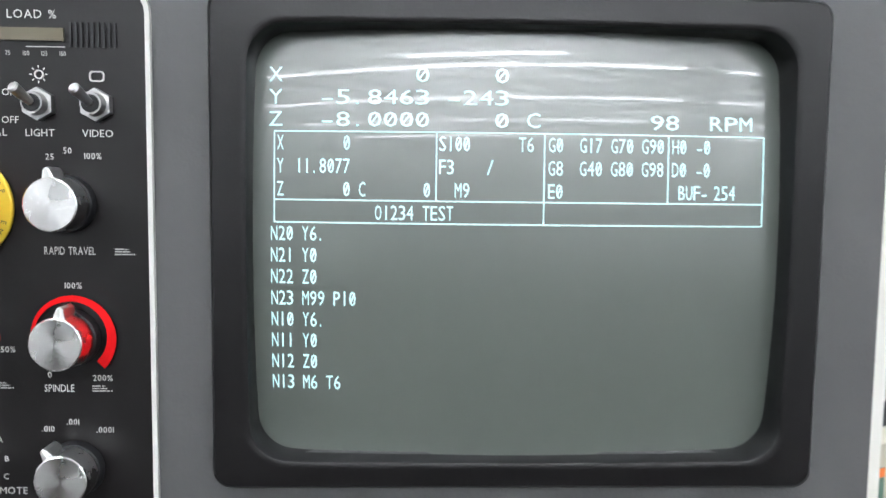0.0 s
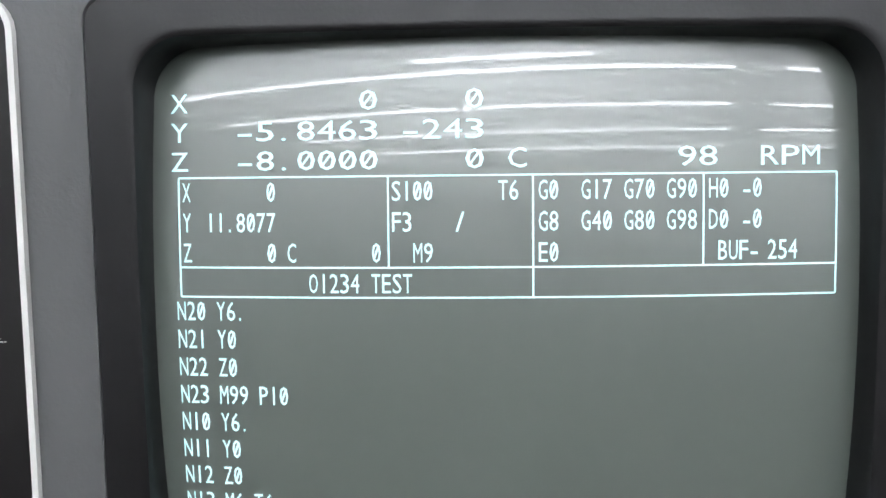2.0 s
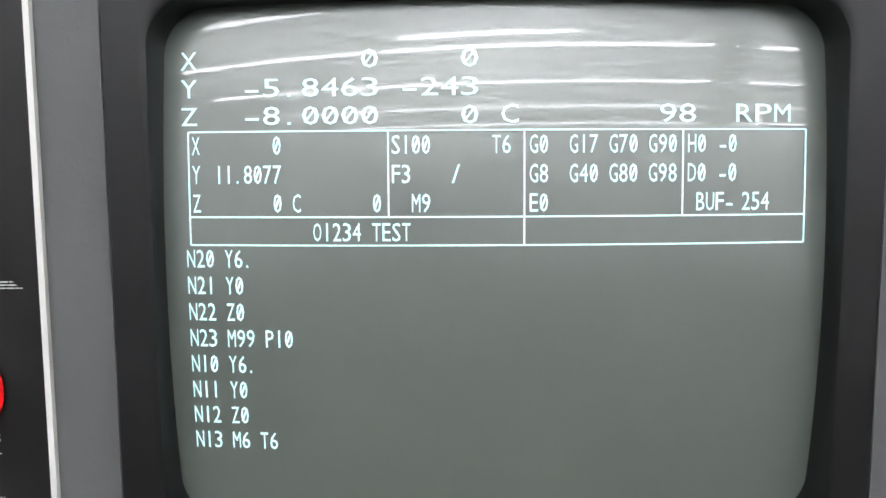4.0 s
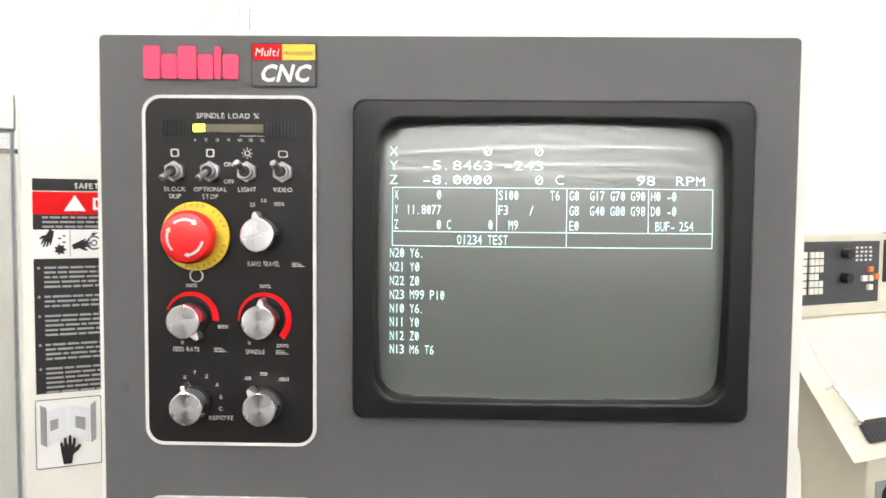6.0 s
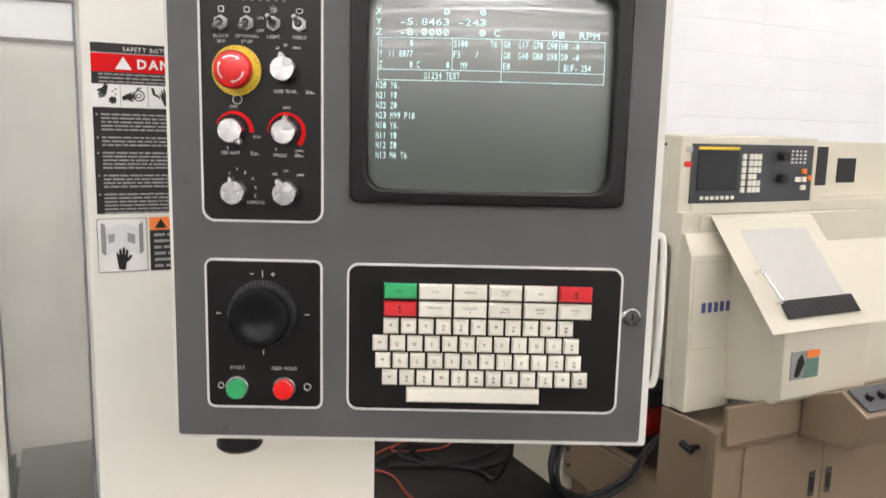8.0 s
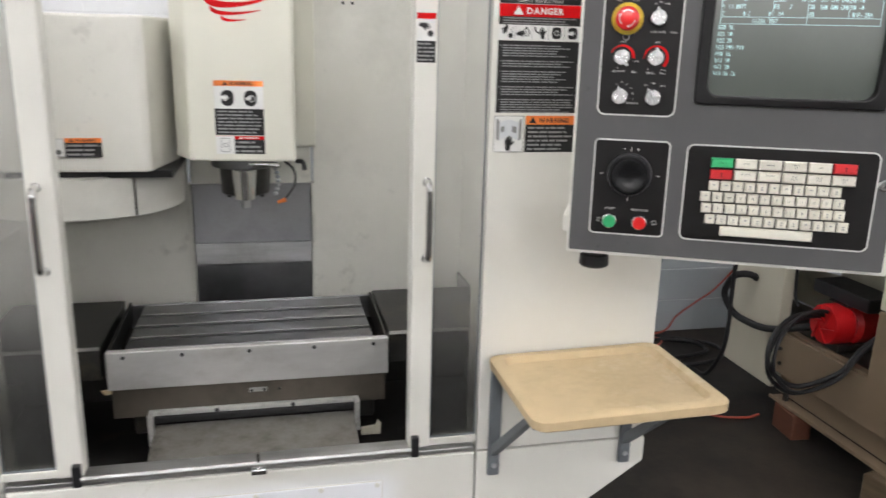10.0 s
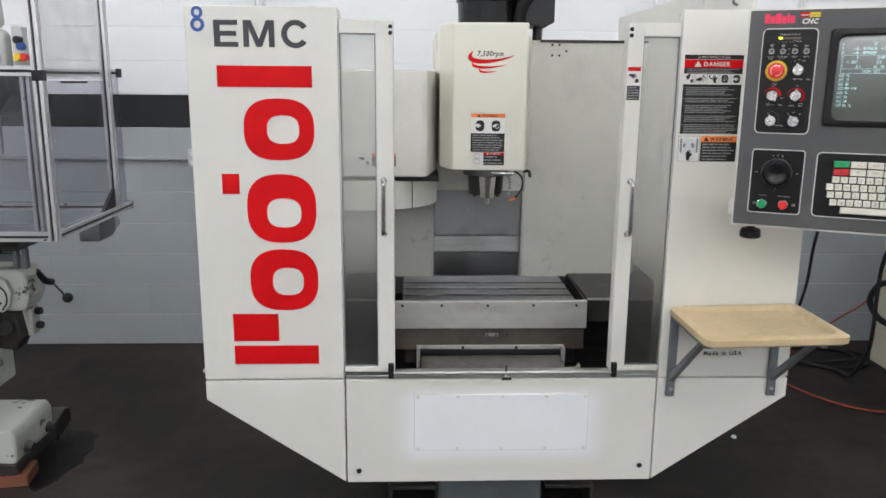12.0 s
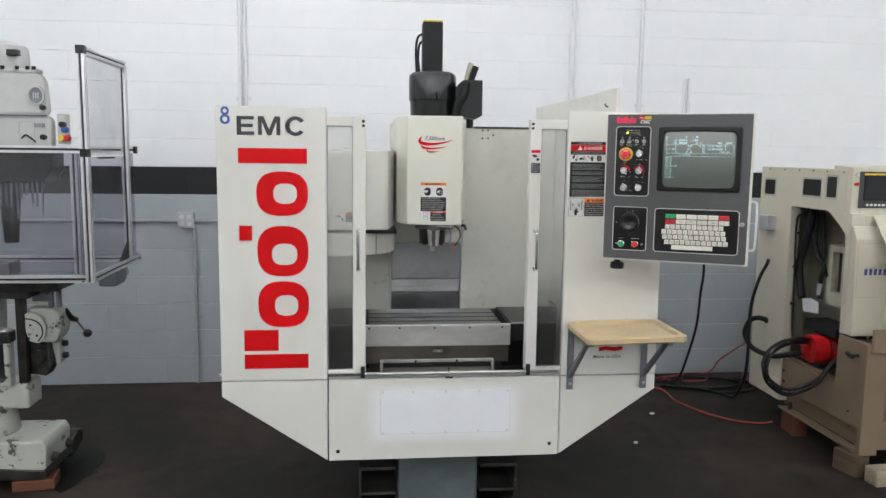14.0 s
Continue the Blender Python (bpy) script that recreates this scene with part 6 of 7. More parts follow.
for x0, x1, lx in ((2.478, 2.868, 2.818), (2.873, 3.27, 2.905)):
    pn = part("access_door", box(x0, x1, 1.158, 1.166, 0.345, 0.708, 0.003), M_TAN, lathe, "tan access door with chrome latch")
    lt = part("latch", prism(rrect(lx - 0.016, lx + 0.016, 0.47, 0.57, 0.008, 4), "y", 1.153, 1.158, 0.001), M_CHROME, pn, "chrome flush latch")
    part("slot", prism(rrect(lx - 0.008, lx + 0.008, 0.49, 0.545, 0.004, 3), "y", 1.1505, 1.1528), M_BLACK, lt)
sc = part("side_console", prism([(1.138, 0.725), (1.138, 0.86), (1.0, 0.923), (0.90, 0.865), (0.942, 0.743)], "x", 2.71, 3.10, 0.005), M_TAN, lathe, "tan sloped side console")
part("console_plate", prism([(0.994, 0.925), (0.991, 0.929), (0.909, 0.8815), (0.912, 0.8775)], "x", 2.73, 3.08), M_CONSOLE, sc, "dark plate with knobs")
for x in (2.78, 2.84, 2.90):
    part("knob", cyl((x, 0.952, 0.903), (x, 0.944, 0.922), 0.014, seg=14), M_BLACK, sc)
part("lever", cyl((2.36, 1.25, 0.695), (2.315, 1.245, 0.70), 0.009, seg=12), M_BLACK, lathe)
part("lever_grip", cyl((2.318, 1.235, 0.692), (2.318, 1.285, 0.702), 0.012, seg=12), M_BLACK, lathe)
# end plates round the open cavity
hd = part("end_panel", prism([(2.018, 0.19), (2.41, 0.19), (2.41, 1.715), (1.47, 1.715), (1.47, 1.473), (2.018, 1.473)], "x", LX0, 2.42, 0.003), M_LATHE, lathe, "cream end panel round the open bay")
for y0, y1, z0, z1 in ((2.225, 2.35, 1.533, 1.630), (1.71, 1.895, 1.550, 1.648), (1.557, 1.648, 1.550, 1.670)):
    v = part("vent", prism(rrect(y0, y1, z0, z1, 0.012, 4), "x", LX0 - 0.003, LX0 + 0.002), M_LIP, hd, "black plastic vent")
    part("surround", frame_ring(rrect(y0 - 0.012, y1 + 0.012, z0 - 0.012, z1 + 0.012, 0.006, 4), rrect(y0, y1, z0, z1, 0.012, 4), "x", LX0 - 0.002, LX0 + 0.001), M_LATHEIN, v)
for y in (1.50, 1.66, 1.80, 1.95, 2.12, 2.30):
    part("screw", cyl((LX0 - 0.003, y, 1.70), (LX0, y, 1.70), 0.005, seg=8), M_DARK, hd)
part("slant_post", prism([(1.436, 0.782), (1.40, 0.782), (1.40, 1.472), (1.628, 1.472), (1.436, 1.350)], "x", LX0, 2.44, 0.003), M_LATHE, lathe)
part("cavity_back", box(2.72, 2.74, 1.47, 2.40, 0.50, 1.455, 0.003), M_LATHEIN, lathe)
part("cavity_side", box(2.42, 2.72, 2.38, 2.40, 0.20, 1.455, 0.003), M_LATHEIN, lathe)
part("cavity_floor", box(2.422, 2.72, 1.44, 2.38, 0.487, 0.495, 0.002), M_DARK, lathe)
sb = part("spindle_box", frame_ring(rrect(1.64, 1.805, 0.875, 1.25, 0.008, 4), rrect(1.665, 1.762, 0.96, 1.212, 0.008, 4), "x", 2.50, 2.56), M_LATHEIN, lathe, "cream spindle box frame")
part("spindle_box_side", box(2.562, 2.72, 1.64, 1.805, 0.875, 1.25, 0.004), M_LATHEIN, sb)
part("spindle_mouth", box(2.545, 2.561, 1.66, 1.77, 0.95, 1.22), M_BLACK, sb)
for pts, r in (([(2.46, 1.93, 1.46), (2.44, 1.95, 1.28), (2.44, 2.012, 1.106), (2.44, 1.996, 0.99), (2.43, 1.945, 0.89)], 0.024), ([(2.48, 1.93, 1.46), (2.48, 1.921, 1.252), (2.48, 1.873, 1.159), (2.48, 1.811, 1.103), (2.48, 1.836, 1.017), (2.48, 1.83, 0.90)], 0.015),
               ([(2.42, 1.92, 1.46), (2.40, 1.95, 1.425), (2.40, 2.01, 1.375), (2.40, 1.998, 1.075), (2.40, 1.983, 0.70), (2.40, 1.95, 0.62)], 0.007), ([(2.5, 1.90, 1.46), (2.52, 1.89, 1.2), (2.5, 1.86, 1.12), (2.5, 1.80, 1.05)], 0.012)):
    part("cable", tube(pts, r, 10), M_RUBBER, lathe, smooth=True)
for z in (1.30, 1.08, 0.84):
    part("clip", box(2.392, 2.412, 1.99, 2.016, z - 0.008, z + 0.008, 0.002), M_BLACK, lathe)
part("fitting", cyl((2.47, 1.835, 0.93), (2.47, 1.83, 1.00), 0.016, seg=12), M_GALV, lathe)
part("tag", prism([(1.725, 0.832), (1.885, 0.815), (1.90, 0.895), (1.80, 0.912), (1.735, 0.90)], "x", 2.405, 2.413, 0.002), M_PAPER, lathe, "hanging grey paper tag")
part("terminal_box", box(2.44, 2.60, 1.58, 1.92, 0.705, 0.765, 0.006), M_BLACK, lathe)
for k in range(5):
    part("dark_pipe", tube([(2.50 + 0.03 * k, 1.50 + 0.02 * k, 0.50), (2.50 + 0.03 * k, 1.52, 0.62 + 0.03 * k), (2.52, 1.56, 0.70)], 0.012, 8), M_RUBBER, lathe, smooth=True)
# body, sloped sliding door and control box
part("body", box(2.44, LX1, 1.395, 1.42, 0.78, 1.46, 0.004), M_LATHE, lathe)
part("body_top", box(2.42, LX1, 1.42, 2.39, 1.46, 1.50, 0.004), M_LATHE, lathe)
part("left_front_cover", prism([(1.33, 0.785), (1.40, 0.785), (1.40, 1.40), (1.385, 1.40), (1.345, 1.33)], "x", 2.362, 2.56, 0.004), M_LATHE, lathe)
slope = part("sloped_hood", prism([(1.39, 1.445), (1.39, 0.80), (1.12, 0.86), (1.10, 0.88), (1.10, 1.11)], "x", 2.548, 2.975, 0.005), M_LATHE, lathe, "cream sloped hood with sliding door")
part("slope_door", prism([(1.390, 1.457), (1.378, 1.447), (1.088, 1.110), (1.098, 1.110)], "x", 2.48, 2.978, 0.002), M_LATHE, slope)
part("door_window", prism([(1.345, 1.412), (1.342, 1.409), (1.165, 1.202), (1.168, 1.205)], "x", 2.578, 2.905), M_GLASSF, slope, "cloudy sloped window")
part("rubber_mat", prism([(1.158, 1.200), (1.150, 1.193), (1.112, 1.148), (1.120, 1.152)], "x", 2.575, 2.93), M_RUBBER, slope, "black ribbed rubber strip")
for k in range(22):
    x = 2.585 + k * 0.0158
    part("rib", prism([(1.152, 1.199), (1.146, 1.192), (1.112, 1.152), (1.118, 1.158)], "x", x, x + 0.008), M_BLACK, slope)
part("pull", tube([(2.54, 1.235, 1.279), (2.54, 1.208, 1.292), (2.55, 1.188, 1.270), (2.56, 1.140, 1.215), (2.565, 1.135, 1.205), (2.565, 1.158, 1.190)], 0.006, 10), M_CHROME, slope, smooth=True)
part("hood_label", box(2.585, 2.715, 1.096, 1.0995, 0.945, 1.04), M_LABELGRY, slope, "grey, green and orange sticker")
part("label_orange", box(2.655, 2.715, 1.0935, 1.0955, 1.015, 1.04), M_ORANGE, slope)
part("label_green", box(2.65, 2.713, 1.0935, 1.0955, 0.947, 1.012), surf("label_green", (0.10, 0.19, 0.15), 0.5, bump=0), slope)
part("label_mark", prism([(2.60, 0.955), (2.62, 0.953), (2.645, 1.0), (2.63, 1.03), (2.612, 1.01)], "y", 1.0935, 1.0955), M_LABELBLK, slope)
part("back_hood", prism([(1.44, 1.40), (1.44, 0.80), (1.17, 0.80), (1.17, 1.08)], "x", 2.99, 3.75, 0.005), M_LATHE, lathe)
for z in (1.004, 1.307):
    y = 1.33 + 0.015 * (z - 0.785) / 0.545
    part("hatch_joint", box(2.376, 2.51, y - 0.0008, y + 0.004, z, z + 0.002), M_LATHEIN, lathe)
part("hatch_joint", prism([(1.3352, 1.0065), (1.3434, 1.3065), (1.350, 1.3065), (1.350, 1.0065)], "x", 2.375, 2.377), M_LATHEIN, lathe)
for x0, x1 in ((2.395, 2.418), (2.424, 2.446), (2.452, 2.474), (2.480, 2.502), (2.508, 2.53)):
    part("blue_bar", prism([(x0 + 0.024, 1.131), (x1 + 0.0175, 1.131), (x1 + 0.0175, 1.166), (x0 + 0.024, 1.166)], "y", 1.3372, 1.3398), M_NAVY, lathe, "blue maker's lettering bar")
ctl = part("control_box", prism([(1.425, 1.457), (1.445, 1.452), (1.60, 1.452), (1.60, 1.737), (1.425, 1.730)], "x", 2.362, 3.035, 0.005), M_LATHE, lathe, "cream control box with dark panel")
cp = part("control_panel", box(2.405, 3.005, 1.418, 1.4245, 1.500, 1.705, 0.002), M_CONSOLE, ctl, "dark grey lathe control panel")
part("display", box(2.43, 2.62, 1.414, 1.4178, 1.545, 1.682, 0.001), M_LCD, cp, "dark display")
part("yellow_strip", box(2.43, 2.62, 1.4135, 1.4178, 1.685, 1.695), M_YELLOW, cp)
for k in range(7):
    part("soft_key", box(2.45 + 0.024 * k, 2.464 + 0.024 * k, 1.414, 1.4178, 1.512, 1.524), M_KEY, cp)
for i in range(4):
    for j in range(6):
        if i == 3 and j in (2,):
            continue
        part("key", box(2.638 + 0.021 * i + (0.012 if i else 0), 2.655 + 0.021 * i + (0.012 if i else 0), 1.412, 1.4178, 1.535 + 0.0235 * j, 1.554 + 0.0235 * j), M_KEY, cp)
for x, z in ((2.83, 1.665), (2.83, 1.585)):
    part("knob", cyl((x, 1.4178, z), (x, 1.39, z), 0.017, seg=18), M_BLACK, cp)
for x, z, m_ in ((2.955, 1.61, M_ORANGE), (2.985, 1.585, M_ORANGE), (2.925, 1.58, M_KEY), (2.955, 1.58, M_KEY), (2.955, 1.55, M_KEY)):
    part("button", box(x - 0.01, x + 0.01, 1.408, 1.4178, z - 0.009, z + 0.009), m_, cp)
bm = bmesh.new()
for k in range(4):
    bars(bm, on_y(1.4165), 2.885 + 0.022 * k, 2.90 + 0.022 * k, 1.635, 1.69, 4, rng, 0.5, 0.4)
part("print", bm, M_LINE, cp)
for z, m_ in ((1.685, M_CHROME), (1.635, M_REDKNOB)):
    part("switch", cyl((2.384, 1.4245, z), (2.384, 1.405, z), 0.010, seg=14), m_, ctl)
part("gap_panel", box(3.15, 3.265, 1.5555, 1.5598, 1.545, 1.70, 0.001), M_BLACK, lathe)
part("far_panel", box(3.12, 4.6, 1.56, 1.61, 1.50, 1.72, 0.003), M_LATHE, lathe)
part("far_vent", box(3.33, 3.44, 1.5555, 1.5598, 1.555, 1.655), M_BLACK, lathe)
part("side_outlet", box(2.30, 2.359, 2.19, 2.31, 1.295, 1.395, 0.005), M_GALV, lathe, "grey switch box")

# red fan motor in the open end
fan = thing("fan_motor", pose(2.47, 1.75, 0.4965), "bright red plastic fan motor sitting in the open lathe end", "motor")
part("shell", loops([[(0.02 + x, r * math.cos(2 * math.pi * k / 28), 0.11 + r * math.sin(2 * math.pi * k / 28)) for k in range(28)] for r, x in ((0.03, -0.115), (0.085, -0.11), (0.09, -0.09), (0.09, -0.02), (0.075, 0.0), (0.092, 0.02), (0.092, 0.10), (0.07, 0.12))],
                    close=False, cap=True), M_FAN, fan, smooth=True, local=True)
for k in range(6):
    a = 2 * math.pi * k / 6
    part("rib", prism([(0.02 * math.cos(a + 1.57), 0.11 + 0.02 * math.sin(a + 1.57)), (0.085 * math.cos(a), 0.11 + 0.085 * math.sin(a)), (0.085 * math.cos(a + 0.1), 0.11 + 0.085 * math.sin(a + 0.1))], "x", -0.104, -0.095), M_FAN, fan, local=True)
part("cradle", box(-0.06, 0.12, -0.07, 0.07, 0.0, 0.03, 0.004), M_DARK, fan, local=True)
part("junction", box(-0.03, 0.08, -0.06, 0.06, 0.198, 0.206, 0.003), M_BLACK, fan, local=True)


def cable(name, pts, r, material, label, category="cable"):
    pts = [(x, y, max(z, FLOOR + r)) for x, y, z in pts]
    return solo(name, tube(pts, r, 10, 8), material, label, category, smooth=True)


LOOP = [(2.47, 1.76, 0.60), (2.34, 1.745, 0.660), (2.18, 1.69, 0.672), (2.04, 1.61, 0.635), (1.985, 1.565, 0.555), (2.04, 1.575, 0.465), (2.17, 1.59, 0.400), (2.31, 1.54, 0.470), (2.39, 1.53, 0.570), (2.46, 1.52, 0.63), (2.55, 1.53, 0.65)]
cable("hose", LOOP, 0.0105, M_RUBBER, "black rubber hose looping out of the lathe end", "hose")
cable("hose", [(x + 0.03 * (1 - f), y + 0.02, z - 0.012 - 0.03 * math.sin(3.1 * f)) for f, (x, y, z) in zip(np.linspace(0, 1, len(LOOP)), LOOP)], 0.0095, M_RUBBER, "black rubber hose looping out of the lathe end", "hose")
cable("hose", [(x + 0.02 * math.sin(6 * f), y - 0.022, z + 0.018 * math.cos(5 * f)) for f, (x, y, z) in zip(np.linspace(0, 1, len(LOOP)), LOOP)], 0.008, M_RUBBER, "thin black rubber hose looping out of the lathe end", "hose")
cable("hose", [(2.36, 2.22, 0.675), (2.34, 2.215, 0.69), (2.30, 2.23, 0.697), (2.27, 2.275, 0.67), (2.26, 2.32, 0.575), (2.27, 2.255, 0.50), (2.29, 2.16, 0.478), (2.32, 2.05, 0.48), (2.345, 1.93, 0.52), (2.44, 1.82, 0.57)], 0.017, M_RUBBER, "thick black rubber hose curled beside lathe", "hose")
cable("power_cable", [(2.36, 2.245, 1.085), (2.34, 2.225, 1.09), (2.30, 2.16, 1.075), (2.265, 2.18, 0.979), (2.245, 2.225, 0.80), (2.24, 2.23, 0.60), (2.24, 2.225, 0.45), (2.24, 2.25, 0.287), (2.26, 2.40, 0.10), (2.30, 2.60, 0.014), (2.24, 2.68, 0.014), (2.12, 2.80, 0.014), (2.10, 2.98, 0.014),
                        (2.22, 3.10, 0.014), (2.45, 3.05, 0.014), (2.62, 2.90, 0.014), (2.55, 2.72, 0.038), (2.30, 2.66, 0.04), (2.05, 2.85, 0.014), (2.02, 3.0, 0.014), (2.2, 3.06, 0.036), (2.5, 2.98, 0.036), (2.5, 2.80, 0.05), (2.2, 2.74, 0.05), (1.9, 2.86, 0.014)], 0.011, M_RUBBER, "black power cable hanging down and coiled on floor")
cable("power_cable", [(2.10, 3.16, 1.60), (2.10, 3.0, 1.50), (2.085, 2.7, 1.25), (2.07, 2.6, 0.98), (2.065, 2.62, 0.80), (2.06, 2.65, 0.55), (2.05, 2.75, 0.30), (2.05, 2.9, 0.08), (1.98, 2.98, 0.013), (1.80, 2.90, 0.013), (1.5, 2.7, 0.013)], 0.009, M_RUBBER,
      "black power cable hanging behind the console to the floor")
cable("extension_cord", [(1.55, 2.85, 0.009), (1.80, 2.98, 0.009), (2.0, 3.08, 0.009), (2.20, 3.13, 0.009), (2.35, 3.06, 0.009), (2.25, 2.96, 0.020), (2.0, 3.02, 0.030), (2.1, 3.12, 0.009), (2.40, 3.14, 0.05), (2.49, 3.14, 0.15), (2.62, 3.14, 0.24), (2.75, 3.14, 0.33), (3.0, 3.14, 0.6)], 0.006, M_CORD,
      "thin orange extension cord tangled on floor and running up")
cable("extension_cord", [(1.60, 2.95, 0.009), (1.86, 2.80, 0.009), (1.87, 2.51, 0.009), (1.96, 2.25, 0.009), (2.11, 2.07, 0.009), (2.25, 2.02, 0.009), (2.34, 2.04, 0.03)], 0.006, M_CORD, "thin orange extension cord lying across floor")


def wood(name, m, sx, sy, sz, material, label, category, group=""):
    t = tagged(new(name, None), label, category, group)
    bm = box(-sx / 2, sx / 2, -sy / 2, sy / 2, 0, sz, 0.004, 1)
    me = bpy.data.meshes.new(name)
    bm.to_mesh(me)
    bm.free()
    me.materials.append(material)
    bpy.data.objects.remove(t)
    ob = new(name, me)
    ob.matrix_world = m
    return tagged(ob, label, category, group)


wood("wood_block", pose(2.385, 1.86, FLOOR, 0, 0, 85), 0.16, 0.095, 0.1195, M_WOODR, "reddish stained wooden block under the lathe foot", "wood block", "blocks under lathe")
wood("wood_block", pose(2.355, 1.235, FLOOR, 0, 0, -76), 0.17, 0.085, 0.1195, M_WOOD, "rough wooden beam under the lathe foot", "wood block", "blocks under lathe")
wood("wood_plank", pose(3.11, 1.125, FLOOR, 0, 0, 4), 1.50, 0.095, 0.09, M_WOODG, "weathered grey pallet board on the floor before lathe", "plank", "planks on floor")
wood("wood_plank", pose(3.20, 0.985, FLOOR, 0, 0, 3), 1.45, 0.095, 0.09, M_WOODG, "weathered grey pallet board on the floor before lathe", "plank", "planks on floor")
wood("wood_block", pose(3.6, 1.4, FLOOR, 0, 0, 0), 0.5, 0.5, 0.235, M_WOOD, "rough wooden block under lathe", "wood block", "blocks under lathe")
wood("wood_block", pose(4.3, 1.7, FLOOR, 0, 0, 0), 0.5, 0.5, 0.13, M_WOOD, "rough wooden block under lathe", "wood block", "blocks under lathe")
for x, y, r in ((1.60, 2.26, 20), (1.30, 1.75, 70), (-1.9, 1.0, 10)):
    bm = prism([(-0.016, -0.010), (0.012, -0.013), (0.018, 0.005), (0.0, 0.013), (-0.015, 0.010)], "z", 0.0, 0.007, 0.002)
    bm.transform(pose(x, y, FLOOR, 0, 0, r))
    solo("paper_scrap", bm, M_PAPER, "small crumpled grey paper scrap on floor", "scrap", group="scraps on floor")

# ---------------------------------------------------------------- the knee mill with its guard
knee = thing("knee_mill", pose(-2.35, 1.6, 0), "worn pale green-grey knee milling machine standing on wood", "milling machine")
bm = prism([(-3.0, 0.11), (-2.02, 0.11), (-1.99, 0.14), (-1.985, 0.25), (-2.005, 0.287), (-3.0, 0.287)], "y", 1.345, 1.69, 0.012)
kbase = part("base", bm, M_CAST, knee, "chipped cast base")
part("kick_edge", prism([(-3.0, 0.085), (-2.0, 0.085), (-1.982, 0.10), (-1.99, 0.135), (-2.25, 0.15), (-2.5, 0.13), (-3.0, 0.14)], "y", 1.335, 1.70, 0.006), M_DARK, kbase, "black oily lower edge")
for y0, y1 in ((1.40, 1.46), (1.60, 1.66)):
    part("bolt_lug", cyl((-1.985, (y0 + y1) / 2, 0.175), (-1.955, (y0 + y1) / 2, 0.17), 0.026, 0.022, seg=14), M_DARK, kbase)
part("foot_rail", prism([(1.70, 0.06), (1.86, 0.10), (1.86, 0.17), (1.80, 0.19), (1.70, 0.16)], "x", -2.1, -1.98, 0.008), M_DARK, kbase)
part("pedestal", cyl((-2.35, 1.53, 0.28), (-2.35, 1.53, 0.44), 0.165, 0.14, seg=30, bevel=0.01), M_CAST, knee, smooth=True)
part("plinth", box(-2.75, -2.10, 1.455, 1.635, 0.425, 0.562, 0.014), M_CAST, knee)
part("column", prism([(-3.0, 0.56), (-2.26, 0.56), (-2.24, 1.02), (-3.0, 1.02)], "y", 1.47, 1.62, 0.02), M_CAST, knee)
part("turret", cyl((-2.42, 1.50, 0.94), (-2.42, 1.50, 1.0), 0.19, seg=32, bevel=0.008), M_CAST, knee, smooth=True)
part("screw_box", box(-2.24, -2.16, 1.40, 1.47, 0.56, 0.86, 0.012), M_CAST, knee)
part("screw_slot", box(-2.215, -2.185, 1.396, 1.401, 0.61, 0.80, 0.002), M_BLACK, knee)
part("cap_block", box(-2.25, -2.15, 1.392, 1.47, 0.79, 0.85, 0.006), M_DARK, knee)
part("guide_bar", box(-2.145, -2.10, 1.46, 1.50, 0.562, 1.10, 0.004), M_DARK, knee)
part("dark_knee", prism([(-2.15, 0.60), (-2.03, 0.58), (-2.0, 0.64), (-2.02, 0.76), (-2.15, 0.78)], "y", 1.52, 1.62, 0.01), M_DARK, knee)
part("hand_hub", cyl((-2.06, 1.50, 0.69), (-2.06, 1.54, 0.69), 0.035, seg=18, bevel=0.004), M_DARK, knee, smooth=True)
gear = part("feed_box", prism([(-2.10, 0.955), (-1.975, 0.95), (-1.945, 0.92), (-1.94, 0.83), (-1.965, 0.77), (-2.03, 0.765), (-2.10, 0.79)], "y", 1.50, 1.66, 0.015), M_CAST, knee, "rounded feed gearbox")
part("round_cover", prism([(-2.105, 0.93), (-2.06, 0.935), (-2.02, 0.91), (-2.0, 0.86), (-2.01, 0.80), (-2.04, 0.77), (-2.09, 0.785), (-2.105, 0.85)], "y", 1.465, 1.50, 0.008), M_CAST, gear)
part("cover_groove", tube([(-2.10, 1.464, 0.905), (-2.055, 1.464, 0.895), (-2.022, 1.464, 0.865), (-2.018, 1.464, 0.82), (-2.04, 1.464, 0.785)], 0.0035, 8), M_DARK, gear)
for x, z in ((-2.085, 0.80), (-2.075, 0.87), (-2.045, 0.815)):
    part("screw", cyl((x, 1.461, z), (x, 1.466, z), 0.006, seg=10), M_DARK, gear)
part("top_cap", prism([(-2.07, 0.955), (-2.0, 0.955), (-2.01, 1.03), (-2.05, 1.03)], "y", 1.53, 1.60, 0.006), M_CAST, gear)
part("block", box(-2.05, -1.98, 1.58, 1.66, 0.63, 0.755, 0.008), M_CAST, knee)
for z in (0.735, 0.67):
    part("plunger", cyl((-1.98, 1.62, z), (-1.952, 1.62, z), 0.017, seg=14, bevel=0.003), M_BLACK, knee)
lev = part("lever", cyl((-1.94, 1.70, 0.86), (-1.895, 1.743, 0.765), 0.006, seg=10), M_CHROME, knee, "feed lever with black ball")
part("ball", ball((-1.89, 1.743, 0.76), 0.024), M_BLACK, lev, smooth=True)
part("lever_hub", tube([(-1.95, 1.60, 0.92), (-1.935, 1.64, 0.87), (-1.93, 1.69, 0.85)], 0.016, 10), M_BLACK, knee, smooth=True)
part("table", box(-3.2, -1.90, 1.38, 1.62, 1.06, 1.118, 0.004), M_DARK, knee, "dark steel table")
